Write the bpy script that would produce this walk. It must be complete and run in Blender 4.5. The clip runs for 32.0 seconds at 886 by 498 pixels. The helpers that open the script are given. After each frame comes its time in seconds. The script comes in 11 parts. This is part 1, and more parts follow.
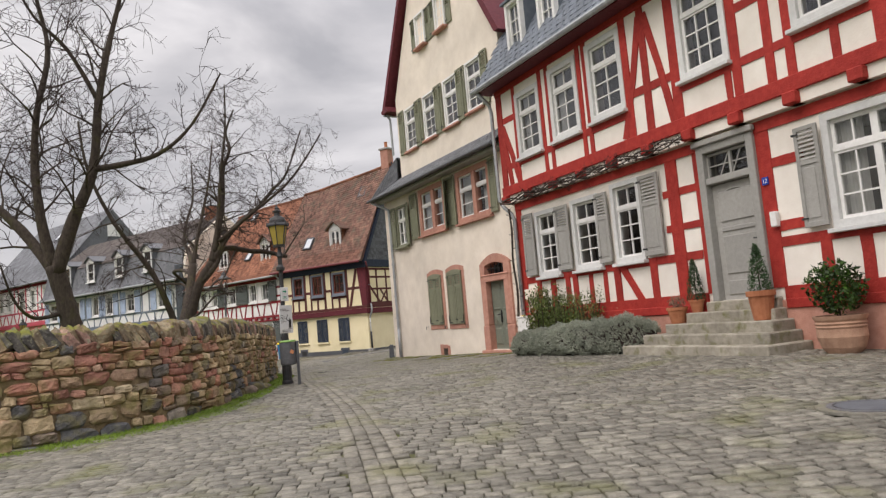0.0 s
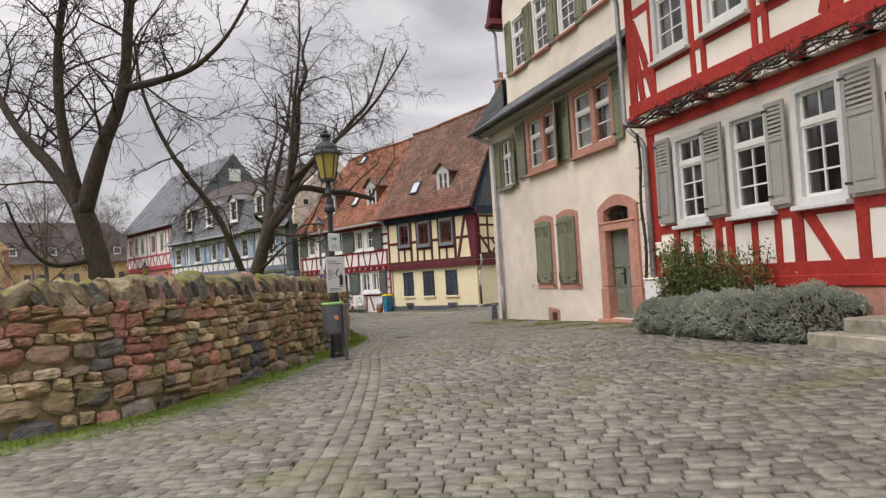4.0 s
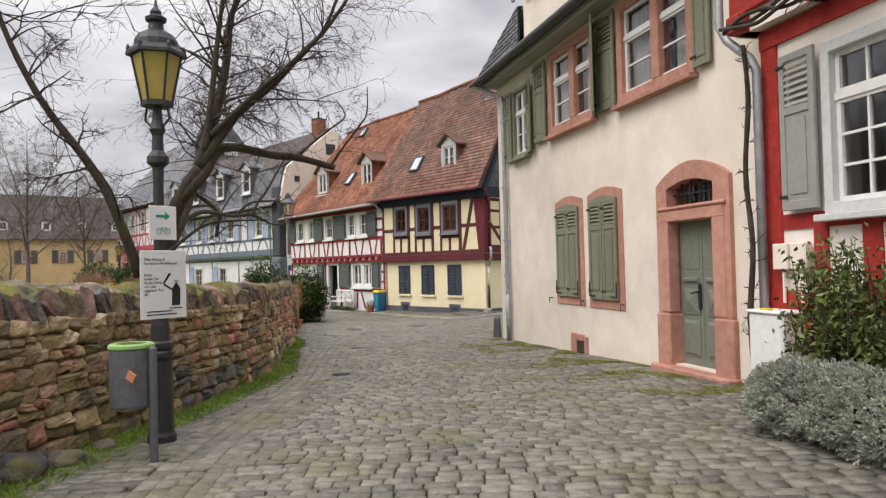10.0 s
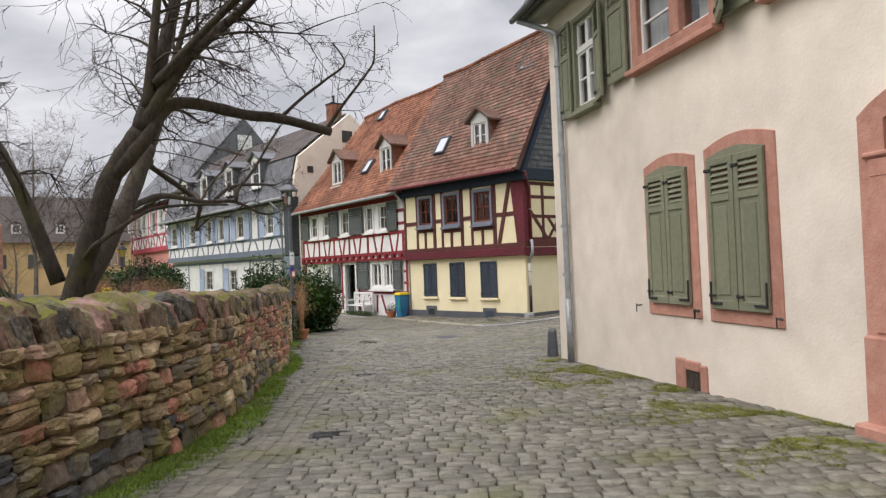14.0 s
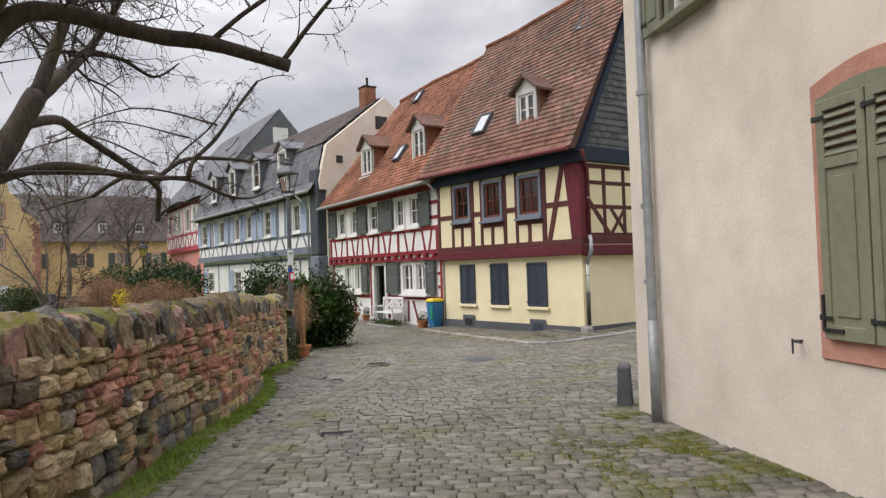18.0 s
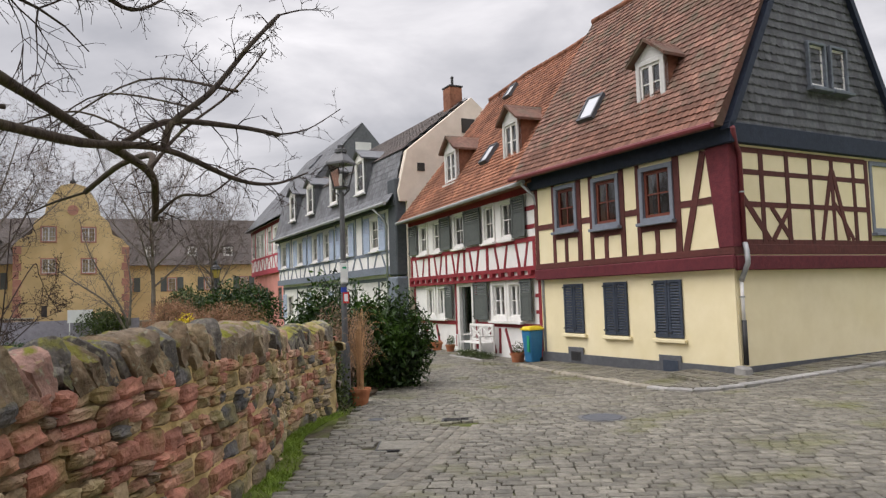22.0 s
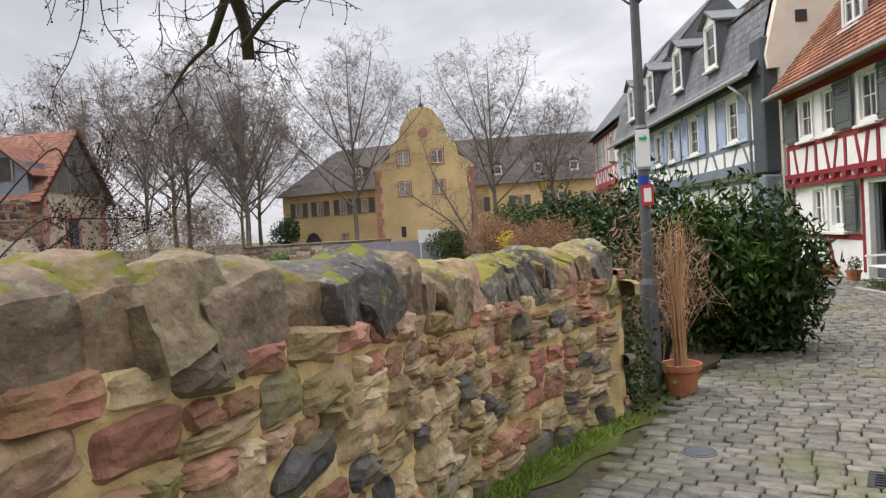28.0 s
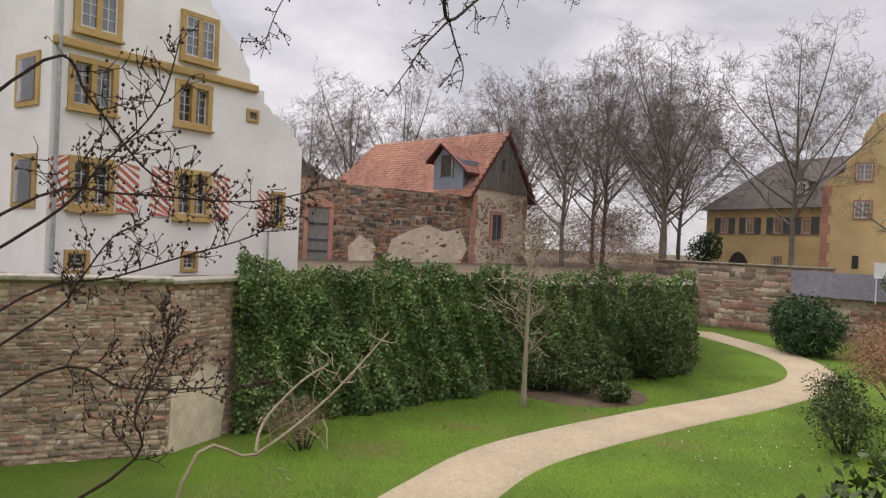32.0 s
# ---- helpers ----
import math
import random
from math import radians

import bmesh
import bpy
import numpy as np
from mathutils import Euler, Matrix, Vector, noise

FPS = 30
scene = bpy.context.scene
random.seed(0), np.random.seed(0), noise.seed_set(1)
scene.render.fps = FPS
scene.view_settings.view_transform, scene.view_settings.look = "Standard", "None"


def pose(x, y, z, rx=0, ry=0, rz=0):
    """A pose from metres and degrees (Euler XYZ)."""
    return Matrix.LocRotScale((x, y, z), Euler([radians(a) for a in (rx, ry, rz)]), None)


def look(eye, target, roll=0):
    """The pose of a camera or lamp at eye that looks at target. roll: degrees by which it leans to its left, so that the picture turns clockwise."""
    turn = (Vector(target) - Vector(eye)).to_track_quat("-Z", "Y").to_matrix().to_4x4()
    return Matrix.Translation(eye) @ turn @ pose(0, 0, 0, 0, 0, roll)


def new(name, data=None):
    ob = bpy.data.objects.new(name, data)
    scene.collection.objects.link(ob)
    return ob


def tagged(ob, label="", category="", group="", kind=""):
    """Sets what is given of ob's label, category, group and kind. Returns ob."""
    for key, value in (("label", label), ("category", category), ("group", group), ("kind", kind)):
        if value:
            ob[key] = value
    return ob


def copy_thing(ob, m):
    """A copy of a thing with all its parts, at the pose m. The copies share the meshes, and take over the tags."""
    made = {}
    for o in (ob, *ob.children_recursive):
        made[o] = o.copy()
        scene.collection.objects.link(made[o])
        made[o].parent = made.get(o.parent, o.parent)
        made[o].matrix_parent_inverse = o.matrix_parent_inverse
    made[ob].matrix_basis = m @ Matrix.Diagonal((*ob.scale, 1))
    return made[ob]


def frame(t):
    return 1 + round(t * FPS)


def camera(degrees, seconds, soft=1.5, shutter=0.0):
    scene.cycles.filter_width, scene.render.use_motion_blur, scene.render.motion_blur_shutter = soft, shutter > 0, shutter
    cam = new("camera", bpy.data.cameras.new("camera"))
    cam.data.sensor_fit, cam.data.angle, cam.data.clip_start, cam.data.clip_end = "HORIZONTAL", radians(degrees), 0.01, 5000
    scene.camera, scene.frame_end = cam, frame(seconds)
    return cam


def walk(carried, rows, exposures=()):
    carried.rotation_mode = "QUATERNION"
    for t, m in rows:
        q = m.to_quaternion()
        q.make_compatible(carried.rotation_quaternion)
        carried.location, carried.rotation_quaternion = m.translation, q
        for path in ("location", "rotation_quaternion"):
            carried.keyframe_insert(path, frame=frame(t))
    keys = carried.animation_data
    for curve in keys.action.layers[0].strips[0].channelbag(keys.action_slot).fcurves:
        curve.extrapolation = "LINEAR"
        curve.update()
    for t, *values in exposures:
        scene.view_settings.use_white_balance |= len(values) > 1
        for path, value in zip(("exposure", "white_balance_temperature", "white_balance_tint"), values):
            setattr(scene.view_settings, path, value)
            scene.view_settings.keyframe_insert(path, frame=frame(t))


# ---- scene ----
cam = camera(63.6, 32.0, 1.3)
METRES, EYE, TILT, LEAN, TURN = 34.0, 1.30, 0.0, 0.0, 0.0
ROWS = [
    (0.0, 0.0, 0.0, 0.0, 0.47, 5.43, 4.94),
    (0.5, 0.002, 0.0174, -0.0001, 1.29, 5.07, 4.32),
    (1.0, 0.0061, 0.0352, 0.0005, 4.69, 5.57, 5.52),
    (1.5, 0.0094, 0.0496, 0.001, 6.5, 4.35, 4.07),
    (2.0, 0.0119, 0.0645, 0.0015, 6.29, 3.19, 3.63),
    (2.5, 0.0138, 0.0815, 0.0029, 7.73, 4.07, 3.91),
    (3.0, 0.0139, 0.0979, 0.0034, 9.01, 3.77, 3.62),
    (3.5, 0.0162, 0.112, 0.0032, 10.5, 2.93, 3.93),
    (5.5, 0.0181, 0.1724, 0.0059, 11.54, 1.47, 2.3),
    (6.0, 0.0177, 0.1876, 0.0078, 8.38, 3.38, 0.47),
    (6.5, 0.0192, 0.2027, 0.0101, 7.73, 7.03, 0.39),
    (7.0, 0.0194, 0.2166, 0.0086, 7.83, 7.29, 1.26),
    (7.5, 0.0211, 0.2317, 0.0084, 7.91, 5.57, 2.81),
    (8.0, 0.0226, 0.2475, 0.0099, 9.94, 4.29, 4.36),
    (8.5, 0.0184, 0.2646, 0.0109, 13.72, 4.26, 5.07),
    (9.0, 0.017, 0.281, 0.0099, 13.62, 3.09, 3.19),
    (9.5, 0.0137, 0.2964, 0.0103, 12.95, 1.74, 0.84),
    (10.0, 0.0097, 0.311, 0.0111, 12.99, 1.31, 1.36),
    (10.5, 0.0057, 0.3258, 0.0106, 14.38, 1.01, 3.04),
    (11.0, 0.0004, 0.34, 0.0105, 16.96, 1.46, 4.97),
    (11.5, -0.0028, 0.3542, 0.0105, 17.05, 2.61, 5.87),
    (12.0, -0.0063, 0.3702, 0.0117, 16.53, 3.38, 4.99),
    (12.5, -0.0112, 0.3851, 0.0116, 15.02, 2.5, 4.01),
    (13.0, -0.0142, 0.4017, 0.0112, 13.9, 1.57, 2.64),
    (13.5, -0.0186, 0.4165, 0.0101, 14.19, 1.25, 0.8),
    (14.0, -0.0223, 0.4318, 0.0099, 15.24, 1.28, 2.21),
    (14.5, -0.0254, 0.4471, 0.0106, 17.82, 1.92, 4.15),
    (16.5, -0.035, 0.507, 0.0122, 21.44, 1.84, 3.47),
    (17.0, -0.0377, 0.5238, 0.0113, 22.01, 3.56, 1.57),
    (17.5, -0.0398, 0.5392, 0.0098, 20.58, 1.85, -0.05),
    (18.0, -0.0419, 0.5549, 0.0092, 19.61, 1.56, 1.9),
    (18.5, -0.0476, 0.5698, 0.009, 21.21, 1.7, 3.12),
    (19.0, -0.0536, 0.5834, 0.0094, 20.54, 1.69, 3.98),
    (19.5, -0.0593, 0.5973, 0.009, 20.51, 2.27, 4.63),
    (20.0, -0.0652, 0.6097, 0.0083, 21.29, 2.35, 3.14),
    (20.5, -0.0708, 0.6236, 0.0081, 21.54, 2.9, 3.31),
    (21.0, -0.0772, 0.6391, 0.0081, 27.67, 3.85, 2.96),
    (21.5, -0.0827, 0.6542, 0.0072, 27.68, 2.63, 2.04),
    (22.0, -0.0883, 0.6698, 0.0063, 26.99, 3.78, 1.89),
    (22.5, -0.0961, 0.6835, 0.0053, 27.08, 4.14, 1.84),
    (23.0, -0.1046, 0.6985, 0.0051, 25.17, 2.84, 2.51),
    (23.5, -0.1121, 0.7118, 0.0049, 25.27, 1.37, 2.4),
    (24.0, -0.1195, 0.7256, 0.0047, 23.96, 0.05, 1.62),
    (24.5, -0.1221, 0.7397, 0.0034, 22.48, 0.11, 0.72),
    (25.0, -0.126, 0.7524, 0.0037, 24.03, 1.4, 0.81),
    (25.5, -0.1325, 0.7661, 0.0049, 28.85, 2.6, 1.49),
    (26.0, -0.1403, 0.7797, 0.0058, 42.43, 3.36, 1.27),
    (26.5, -0.149, 0.7907, 0.0061, 56.58, 4.2, 3.12),
    (28.5, -0.1777, 0.8324, 0.0001, 55.12, -2.38, 3.0),
    (29.0, -0.1844, 0.8489, 0.0005, 56.03, -2.22, 1.91),
    (29.5, -0.1938, 0.8635, 0.0021, 60.57, 0.32, 0.75),
    (30.0, -0.2107, 0.8768, 0.0018, 69.25, 1.78, 0.93),
    (30.5, -0.2301, 0.8832, 0.0016, 74.68, 3.77, 1.0),
    (31.0, -0.2487, 0.8858, 0.0025, 81.15, 4.59, 2.34),
    (31.5, -0.2565, 0.8855, 0.0038, 86.56, 4.08, 0.89),
    (32.0, -0.2625, 0.881, 0.0042, 88.76, -0.52, -2.56),
]
walk(cam, [(t, pose(0, 0, EYE, TILT, LEAN, TURN) @ pose(METRES * x, METRES * y, METRES * z, 90 + pitch, roll, yaw)) for t, x, y, z, yaw, pitch, roll in ROWS], [(0.0, 0.16, 6700, 15), (8.0, 0.22, 6680, 15), (10.0, 0.34, 6600, 15), (12.0, 0.23, 6480, 14), (14.0, 0.30, 6480, 14), (20.0, 0.21, 6480, 14), (23.0, 0.30, 6600, 15), (24.5, 0.42, 6560, 15), (25.2, 0.42, 6480, 14), (26.0, 0.34, 6480, 14), (29.0, 0.58, 6500, 14), (30.0, 0.40, 6560, 15), (31.0, 0.36, 6680, 17), (32.0, 0.34, 6700, 17)])

# ---- world, sun, exposure ----
ZENITH = 3.15
world = bpy.data.worlds.new("overcast_sky")
scene.world = world
world.use_nodes = True
wn, wl = world.node_tree.nodes, world.node_tree.links
wn.clear()
w_out, w_bg = wn.new("ShaderNodeOutputWorld"), wn.new("ShaderNodeBackground")
w_sky = wn.new("ShaderNodeTexSky")
w_sky.sky_type, w_sky.sun_disc = "NISHITA", False
w_sky.sun_elevation, w_sky.sun_rotation = radians(48), radians(231)
w_coord, w_map = wn.new("ShaderNodeTexCoord"), wn.new("ShaderNodeMapping")
w_map.inputs["Scale"].default_value = (1.0, 1.0, 2.6)
w_n1, w_r1 = wn.new("ShaderNodeTexNoise"), wn.new("ShaderNodeValToRGB")
w_n1.inputs["Scale"].default_value, w_n1.inputs["Detail"].default_value = 2.6, 7.0
w_n1.inputs["Roughness"].default_value, w_n1.inputs["Distortion"].default_value = 0.52, 0.35
for pos, col in ((0.0, (0.31, 0.32, 0.345, 1)), (0.40, (0.44, 0.452, 0.475, 1)), (0.54, (0.62, 0.628, 0.645, 1)), (0.70, (0.90, 0.905, 0.91, 1))):
    el = w_r1.color_ramp.elements.new(pos)
    el.color = col
w_r1.color_ramp.elements.remove(w_r1.color_ramp.elements[0])
w_r1.color_ramp.elements.remove(w_r1.color_ramp.elements[-1])
w_dim, w_mix = wn.new("ShaderNodeMixRGB"), wn.new("ShaderNodeMixRGB")
w_dim.blend_type = "MULTIPLY"
w_dim.inputs["Fac"].default_value, w_dim.inputs["Color2"].default_value = 1.0, (0.10, 0.10, 0.10, 1)
w_mix.inputs["Fac"].default_value = 0.92
wl.new(w_coord.outputs["Generated"], w_map.inputs["Vector"])
wl.new(w_map.outputs["Vector"], w_n1.inputs["Vector"])
wl.new(w_n1.outputs["Fac"], w_r1.inputs["Fac"])
wl.new(w_sky.outputs["Color"], w_dim.inputs["Color1"])
wl.new(w_dim.outputs["Color"], w_mix.inputs["Color1"])
wl.new(w_r1.outputs["Color"], w_mix.inputs["Color2"])
w_bg.inputs["Strength"].default_value = 1.0
# an overcast sky is brightest overhead
w_sep, w_up, w_lift = wn.new("ShaderNodeSeparateXYZ"), wn.new("ShaderNodeMapRange"), wn.new("ShaderNodeMixRGB")
w_up.interpolation_type = "SMOOTHSTEP"
w_up.inputs["From Min"].default_value, w_up.inputs["From Max"].default_value = 0.36, 0.9
w_up.inputs["To Min"].default_value, w_up.inputs["To Max"].default_value = 1.0, ZENITH
w_lift.blend_type = "MULTIPLY"
w_lift.inputs["Fac"].default_value = 1.0
wl.new(w_coord.outputs["Generated"], w_sep.inputs["Vector"])
wl.new(w_sep.outputs["Z"], w_up.inputs["Value"])
wl.new(w_up.outputs["Result"], w_lift.inputs["Color2"])
wl.new(w_mix.outputs["Color"], w_lift.inputs["Color1"])
wl.new(w_lift.outputs["Color"], w_bg.inputs["Color"])
wl.new(w_bg.outputs["Background"], w_out.inputs["Surface"])

sun = new("sun", bpy.data.lights.new("sun", "SUN"))
sun.data.energy, sun.data.angle, sun.data.color = 1.5, radians(45), (1.0, 0.965, 0.91)
sun.matrix_world = look((-30, -24, 44), (0, 0, 0))

# ---- materials ----
def surf(name, cols, scale=6.0, rough=0.8, bump=0.3, bscale=None, vary=None, amount=0.0, stain=0.12, stain_scale=0.8, metal=0.0, spec=0.3, stretch=(1, 1, 1), ramp=None, local=False):
    """Procedural surface: fine colour noise, broad stains, relief; vary 'object' or 'island' shifts value piece by piece, ramp recolours pieces."""
    m = bpy.data.materials.new(name)
    m.use_nodes = True
    nt = m.node_tree
    n, l = nt.nodes, nt.links
    b = n["Principled BSDF"]
    b.inputs["Roughness"].default_value, b.inputs["Metallic"].default_value = rough, metal
    b.inputs["Specular IOR Level"].default_value = spec
    mp = n.new("ShaderNodeMapping")
    mp.inputs["Scale"].default_value = stretch
    if local:
        co = n.new("ShaderNodeTexCoord")
        l.new(co.outputs["Object"], mp.inputs["Vector"])
    else:
        co = n.new("ShaderNodeNewGeometry")
        l.new(co.outputs["Position"], mp.inputs["Vector"])
    n1 = n.new("ShaderNodeTexNoise")
    n1.inputs["Scale"].default_value, n1.inputs["Detail"].default_value, n1.inputs["Roughness"].default_value = scale, 6.0, 0.62
    l.new(mp.outputs["Vector"], n1.inputs["Vector"])
    cr = n.new("ShaderNodeValToRGB")
    while len(cr.color_ramp.elements) < len(cols):
        cr.color_ramp.elements.new(0.5)
    for k, c in enumerate(cols):
        cr.color_ramp.elements[k].position = 0.32 + 0.36 * k / max(1, len(cols) - 1)
        cr.color_ramp.elements[k].color = (*c, 1)
    l.new(n1.outputs["Fac"], cr.inputs["Fac"])
    colour = cr.outputs["Color"]
    if vary:
        if vary == "object":
            rnd = n.new("ShaderNodeObjectInfo").outputs["Random"]
        else:
            rnd = n.new("ShaderNodeNewGeometry").outputs["Random Per Island"]
        if ramp:
            rr = n.new("ShaderNodeValToRGB")
            rr.color_ramp.interpolation = "CONSTANT"
            while len(rr.color_ramp.elements) < len(ramp):
                rr.color_ramp.elements.new(0.5)
            for k, (p, c) in enumerate(ramp):
                rr.color_ramp.elements[k].position = p
                rr.color_ramp.elements[k].color = (*c, 1)
            l.new(rnd, rr.inputs["Fac"])
            mx = n.new("ShaderNodeMixRGB")
            mx.blend_type = "MULTIPLY"
            mx.inputs["Fac"].default_value = 1.0
            l.new(rr.outputs["Color"], mx.inputs["Color1"])
            l.new(colour, mx.inputs["Color2"])
            colour = mx.outputs["Color"]
        if amount:
            mr = n.new("ShaderNodeMapRange")
            mr.inputs["To Min"].default_value, mr.inputs["To Max"].default_value = 1 - amount, 1 + amount
            wv = n.new("ShaderNodeMath")
            wv.operation = "FRACT"
            w7 = n.new("ShaderNodeMath")
            w7.operation = "MULTIPLY"
            w7.inputs[1].default_value = 7.31
            l.new(rnd, w7.inputs[0])
            l.new(w7.outputs[0], wv.inputs[0])
            l.new(wv.outputs[0], mr.inputs["Value"])
            hs = n.new("ShaderNodeHueSaturation")
            l.new(mr.outputs["Result"], hs.inputs["Value"])
            l.new(colour, hs.inputs["Color"])
            colour = hs.outputs["Color"]
    if stain:
        n2 = n.new("ShaderNodeTexNoise")
        n2.inputs["Scale"].default_value, n2.inputs["Detail"].default_value = stain_scale, 5.0
        l.new(mp.outputs["Vector"], n2.inputs["Vector"])
        r2 = n.new("ShaderNodeMapRange")
        r2.inputs["From Min"].default_value, r2.inputs["From Max"].default_value = 0.3, 0.7
        r2.inputs["To Min"].default_value, r2.inputs["To Max"].default_value = 1 - stain, 1 + stain * 0.6
        l.new(n2.outputs["Fac"], r2.inputs["Value"])
        h2 = n.new("ShaderNodeHueSaturation")
        l.new(r2.outputs["Result"], h2.inputs["Value"])
        l.new(colour, h2.inputs["Color"])
        colour = h2.outputs["Color"]
    l.new(colour, b.inputs["Base Color"])
    if bump:
        n3 = n.new("ShaderNodeTexNoise")
        n3.inputs["Scale"].default_value, n3.inputs["Detail"].default_value = bscale or scale * 3, 6.0
        l.new(mp.outputs["Vector"], n3.inputs["Vector"])
        bp = n.new("ShaderNodeBump")
        bp.inputs["Strength"].default_value, bp.inputs["Distance"].default_value = bump, 0.02
        l.new(n3.outputs["Fac"], bp.inputs["Height"])
        l.new(bp.outputs["Normal"], b.inputs["Normal"])
    return m


def moss_over(m, colour, scale, lo, hi, top=False):
    """Patches of moss or lichen over a material; top keeps it to upward faces."""
    nt = m.node_tree
    n, l = nt.nodes, nt.links
    b = n["Principled BSDF"]
    base = b.inputs["Base Color"].links[0].from_socket
    geo, nz, rg, mx = n.new("ShaderNodeNewGeometry"), n.new("ShaderNodeTexNoise"), n.new("ShaderNodeMapRange"), n.new("ShaderNodeMixRGB")
    nz.inputs["Scale"].default_value, nz.inputs["Detail"].default_value = scale, 8.0
    rg.inputs["From Min"].default_value, rg.inputs["From Max"].default_value = lo, hi
    l.new(geo.outputs["Position"], nz.inputs["Vector"])
    l.new(nz.outputs["Fac"], rg.inputs["Value"])
    fac = rg.outputs["Result"]
    if top:
        sp, mu, mc = n.new("ShaderNodeSeparateXYZ"), n.new("ShaderNodeMath"), n.new("ShaderNodeMapRange")
        mc.inputs["From Min"].default_value, mc.inputs["From Max"].default_value = 0.1, 0.8
        mu.operation = "MULTIPLY"
        l.new(geo.outputs["Normal"], sp.inputs["Vector"])
        l.new(sp.outputs["Z"], mc.inputs["Value"])
        l.new(mc.outputs["Result"], mu.inputs[0])
        l.new(fac, mu.inputs[1])
        fac = mu.outputs[0]
    mx.inputs["Color2"].default_value = (*colour, 1)
    l.new(fac, mx.inputs["Fac"])
    l.new(base, mx.inputs["Color1"])
    l.new(mx.outputs["Color"], b.inputs["Base Color"])
    return m


def glass(name, tint, gloss=0.9, ior=1.6):
    m = bpy.data.materials.new(name)
    m.use_nodes = True
    n, l = m.node_tree.nodes, m.node_tree.links
    n.remove(n["Principled BSDF"])
    tr, gl, fr, mx = n.new("ShaderNodeBsdfTransparent"), n.new("ShaderNodeBsdfGlossy"), n.new("ShaderNodeFresnel"), n.new("ShaderNodeMixShader")
    tr.inputs["Color"].default_value = (*tint, 1)
    gl.inputs["Roughness"].default_value, gl.inputs["Color"].default_value = 0.03, (gloss, gloss, gloss, 1)
    nz, bp = n.new("ShaderNodeTexNoise"), n.new("ShaderNodeBump")
    nz.inputs["Scale"].default_value = 2.5
    bp.inputs["Strength"].default_value, bp.inputs["Distance"].default_value = 0.12, 0.05
    l.new(nz.outputs["Fac"], bp.inputs["Height"])
    l.new(bp.outputs["Normal"], gl.inputs["Normal"])
    fr.inputs["IOR"].default_value = ior
    l.new(fr.outputs[0], mx.inputs["Fac"])
    l.new(tr.outputs[0], mx.inputs[1])
    l.new(gl.outputs[0], mx.inputs[2])
    l.new(mx.outputs[0], n["Material Output"].inputs["Surface"])
    return m


PLASTER_BEIGE = surf("cream_render", [(0.73, 0.645, 0.54), (0.83, 0.745, 0.635)], 2.2, 0.9, 0.2, 30, stain=0.13, stain_scale=0.6)
PLASTER_WHITE = surf("white_infill", [(0.76, 0.70, 0.62), (0.84, 0.79, 0.71)], 2.5, 0.9, 0.15, 30, stain=0.07)
PLASTER_PALE = surf("white_limewash", [(0.72, 0.71, 0.69), (0.82, 0.81, 0.79)], 2.5, 0.9, 0.12, 30, stain=0.08)
PLASTER_CASTLE = surf("castle_limewash", [(0.74, 0.73, 0.70), (0.82, 0.81, 0.79)], 0.8, 0.9, 0.1, 20, stain=0.08, stain_scale=0.3)
PLASTER_YELLOW = surf("yellow_render", [(0.76, 0.67, 0.42), (0.83, 0.74, 0.50)], 1.5, 0.9, 0.12, 40, stain=0.07, stain_scale=0.5)
PLASTER_OCHRE = surf("ochre_render", [(0.64, 0.47, 0.23), (0.73, 0.56, 0.29)], 0.8, 0.9, 0.1, 20, stain=0.15, stain_scale=0.3)
PLASTER_PINK = surf("pink_render", [(0.66, 0.28, 0.24), (0.74, 0.34, 0.29)], 1.5, 0.9, 0.1, 30, stain=0.1)
PAINT_RED = surf("oxblood_red_timber", [(0.30, 0.022, 0.016), (0.40, 0.040, 0.028)], 9, 0.72, 0.5, 26, "object", 0.12, stain=0.16, stain_scale=1.5)
PAINT_CRIMSON = surf("crimson_timber", [(0.20, 0.022, 0.030), (0.27, 0.032, 0.040)], 9, 0.7, 0.4, 26, "object", 0.12)
PAINT_PINK = surf("rose_timber", [(0.45, 0.07, 0.10), (0.55, 0.10, 0.13)], 9, 0.7, 0.4, 26, "object", 0.12)
PAINT_BROWN = surf("dark_brown_timber", [(0.075, 0.024, 0.020), (0.115, 0.034, 0.030)], 9, 0.7, 0.4, 26, "object", 0.15)
PAINT_MAROON = surf("maroon_timber", [(0.10, 0.018, 0.026), (0.15, 0.028, 0.036)], 9, 0.7, 0.4, 26, "object", 0.12)
PAINT_NAVY = surf("navy_fascia", [(0.014, 0.022, 0.040), (0.024, 0.034, 0.058)], 9, 0.6, 0.3, 26)
PAINT_SLATEBLUE = surf("slate_blue_shutter_paint", [(0.030, 0.042, 0.062), (0.050, 0.062, 0.085)], 12, 0.6, 0.25, 40, "object", 0.1)
PAINT_GREYTIMBER = surf("blue_grey_timber", [(0.14, 0.165, 0.20), (0.20, 0.23, 0.275)], 9, 0.75, 0.4, 26, "object", 0.14)
PAINT_DARKGREY = surf("charcoal_timber", [(0.055, 0.065, 0.075), (0.08, 0.09, 0.10)], 9, 0.75, 0.4, 26, "object", 0.14)
PAINT_GREY = surf("warm_grey_paint", [(0.30, 0.292, 0.268), (0.355, 0.345, 0.318)], 14, 0.6, 0.2, 40, "object", 0.07, stain=0.08)
PAINT_SAGE = surf("sage_green_paint", [(0.185, 0.19, 0.125), (0.225, 0.23, 0.155)], 14, 0.62, 0.2, 40, "object", 0.07, stain=0.1)
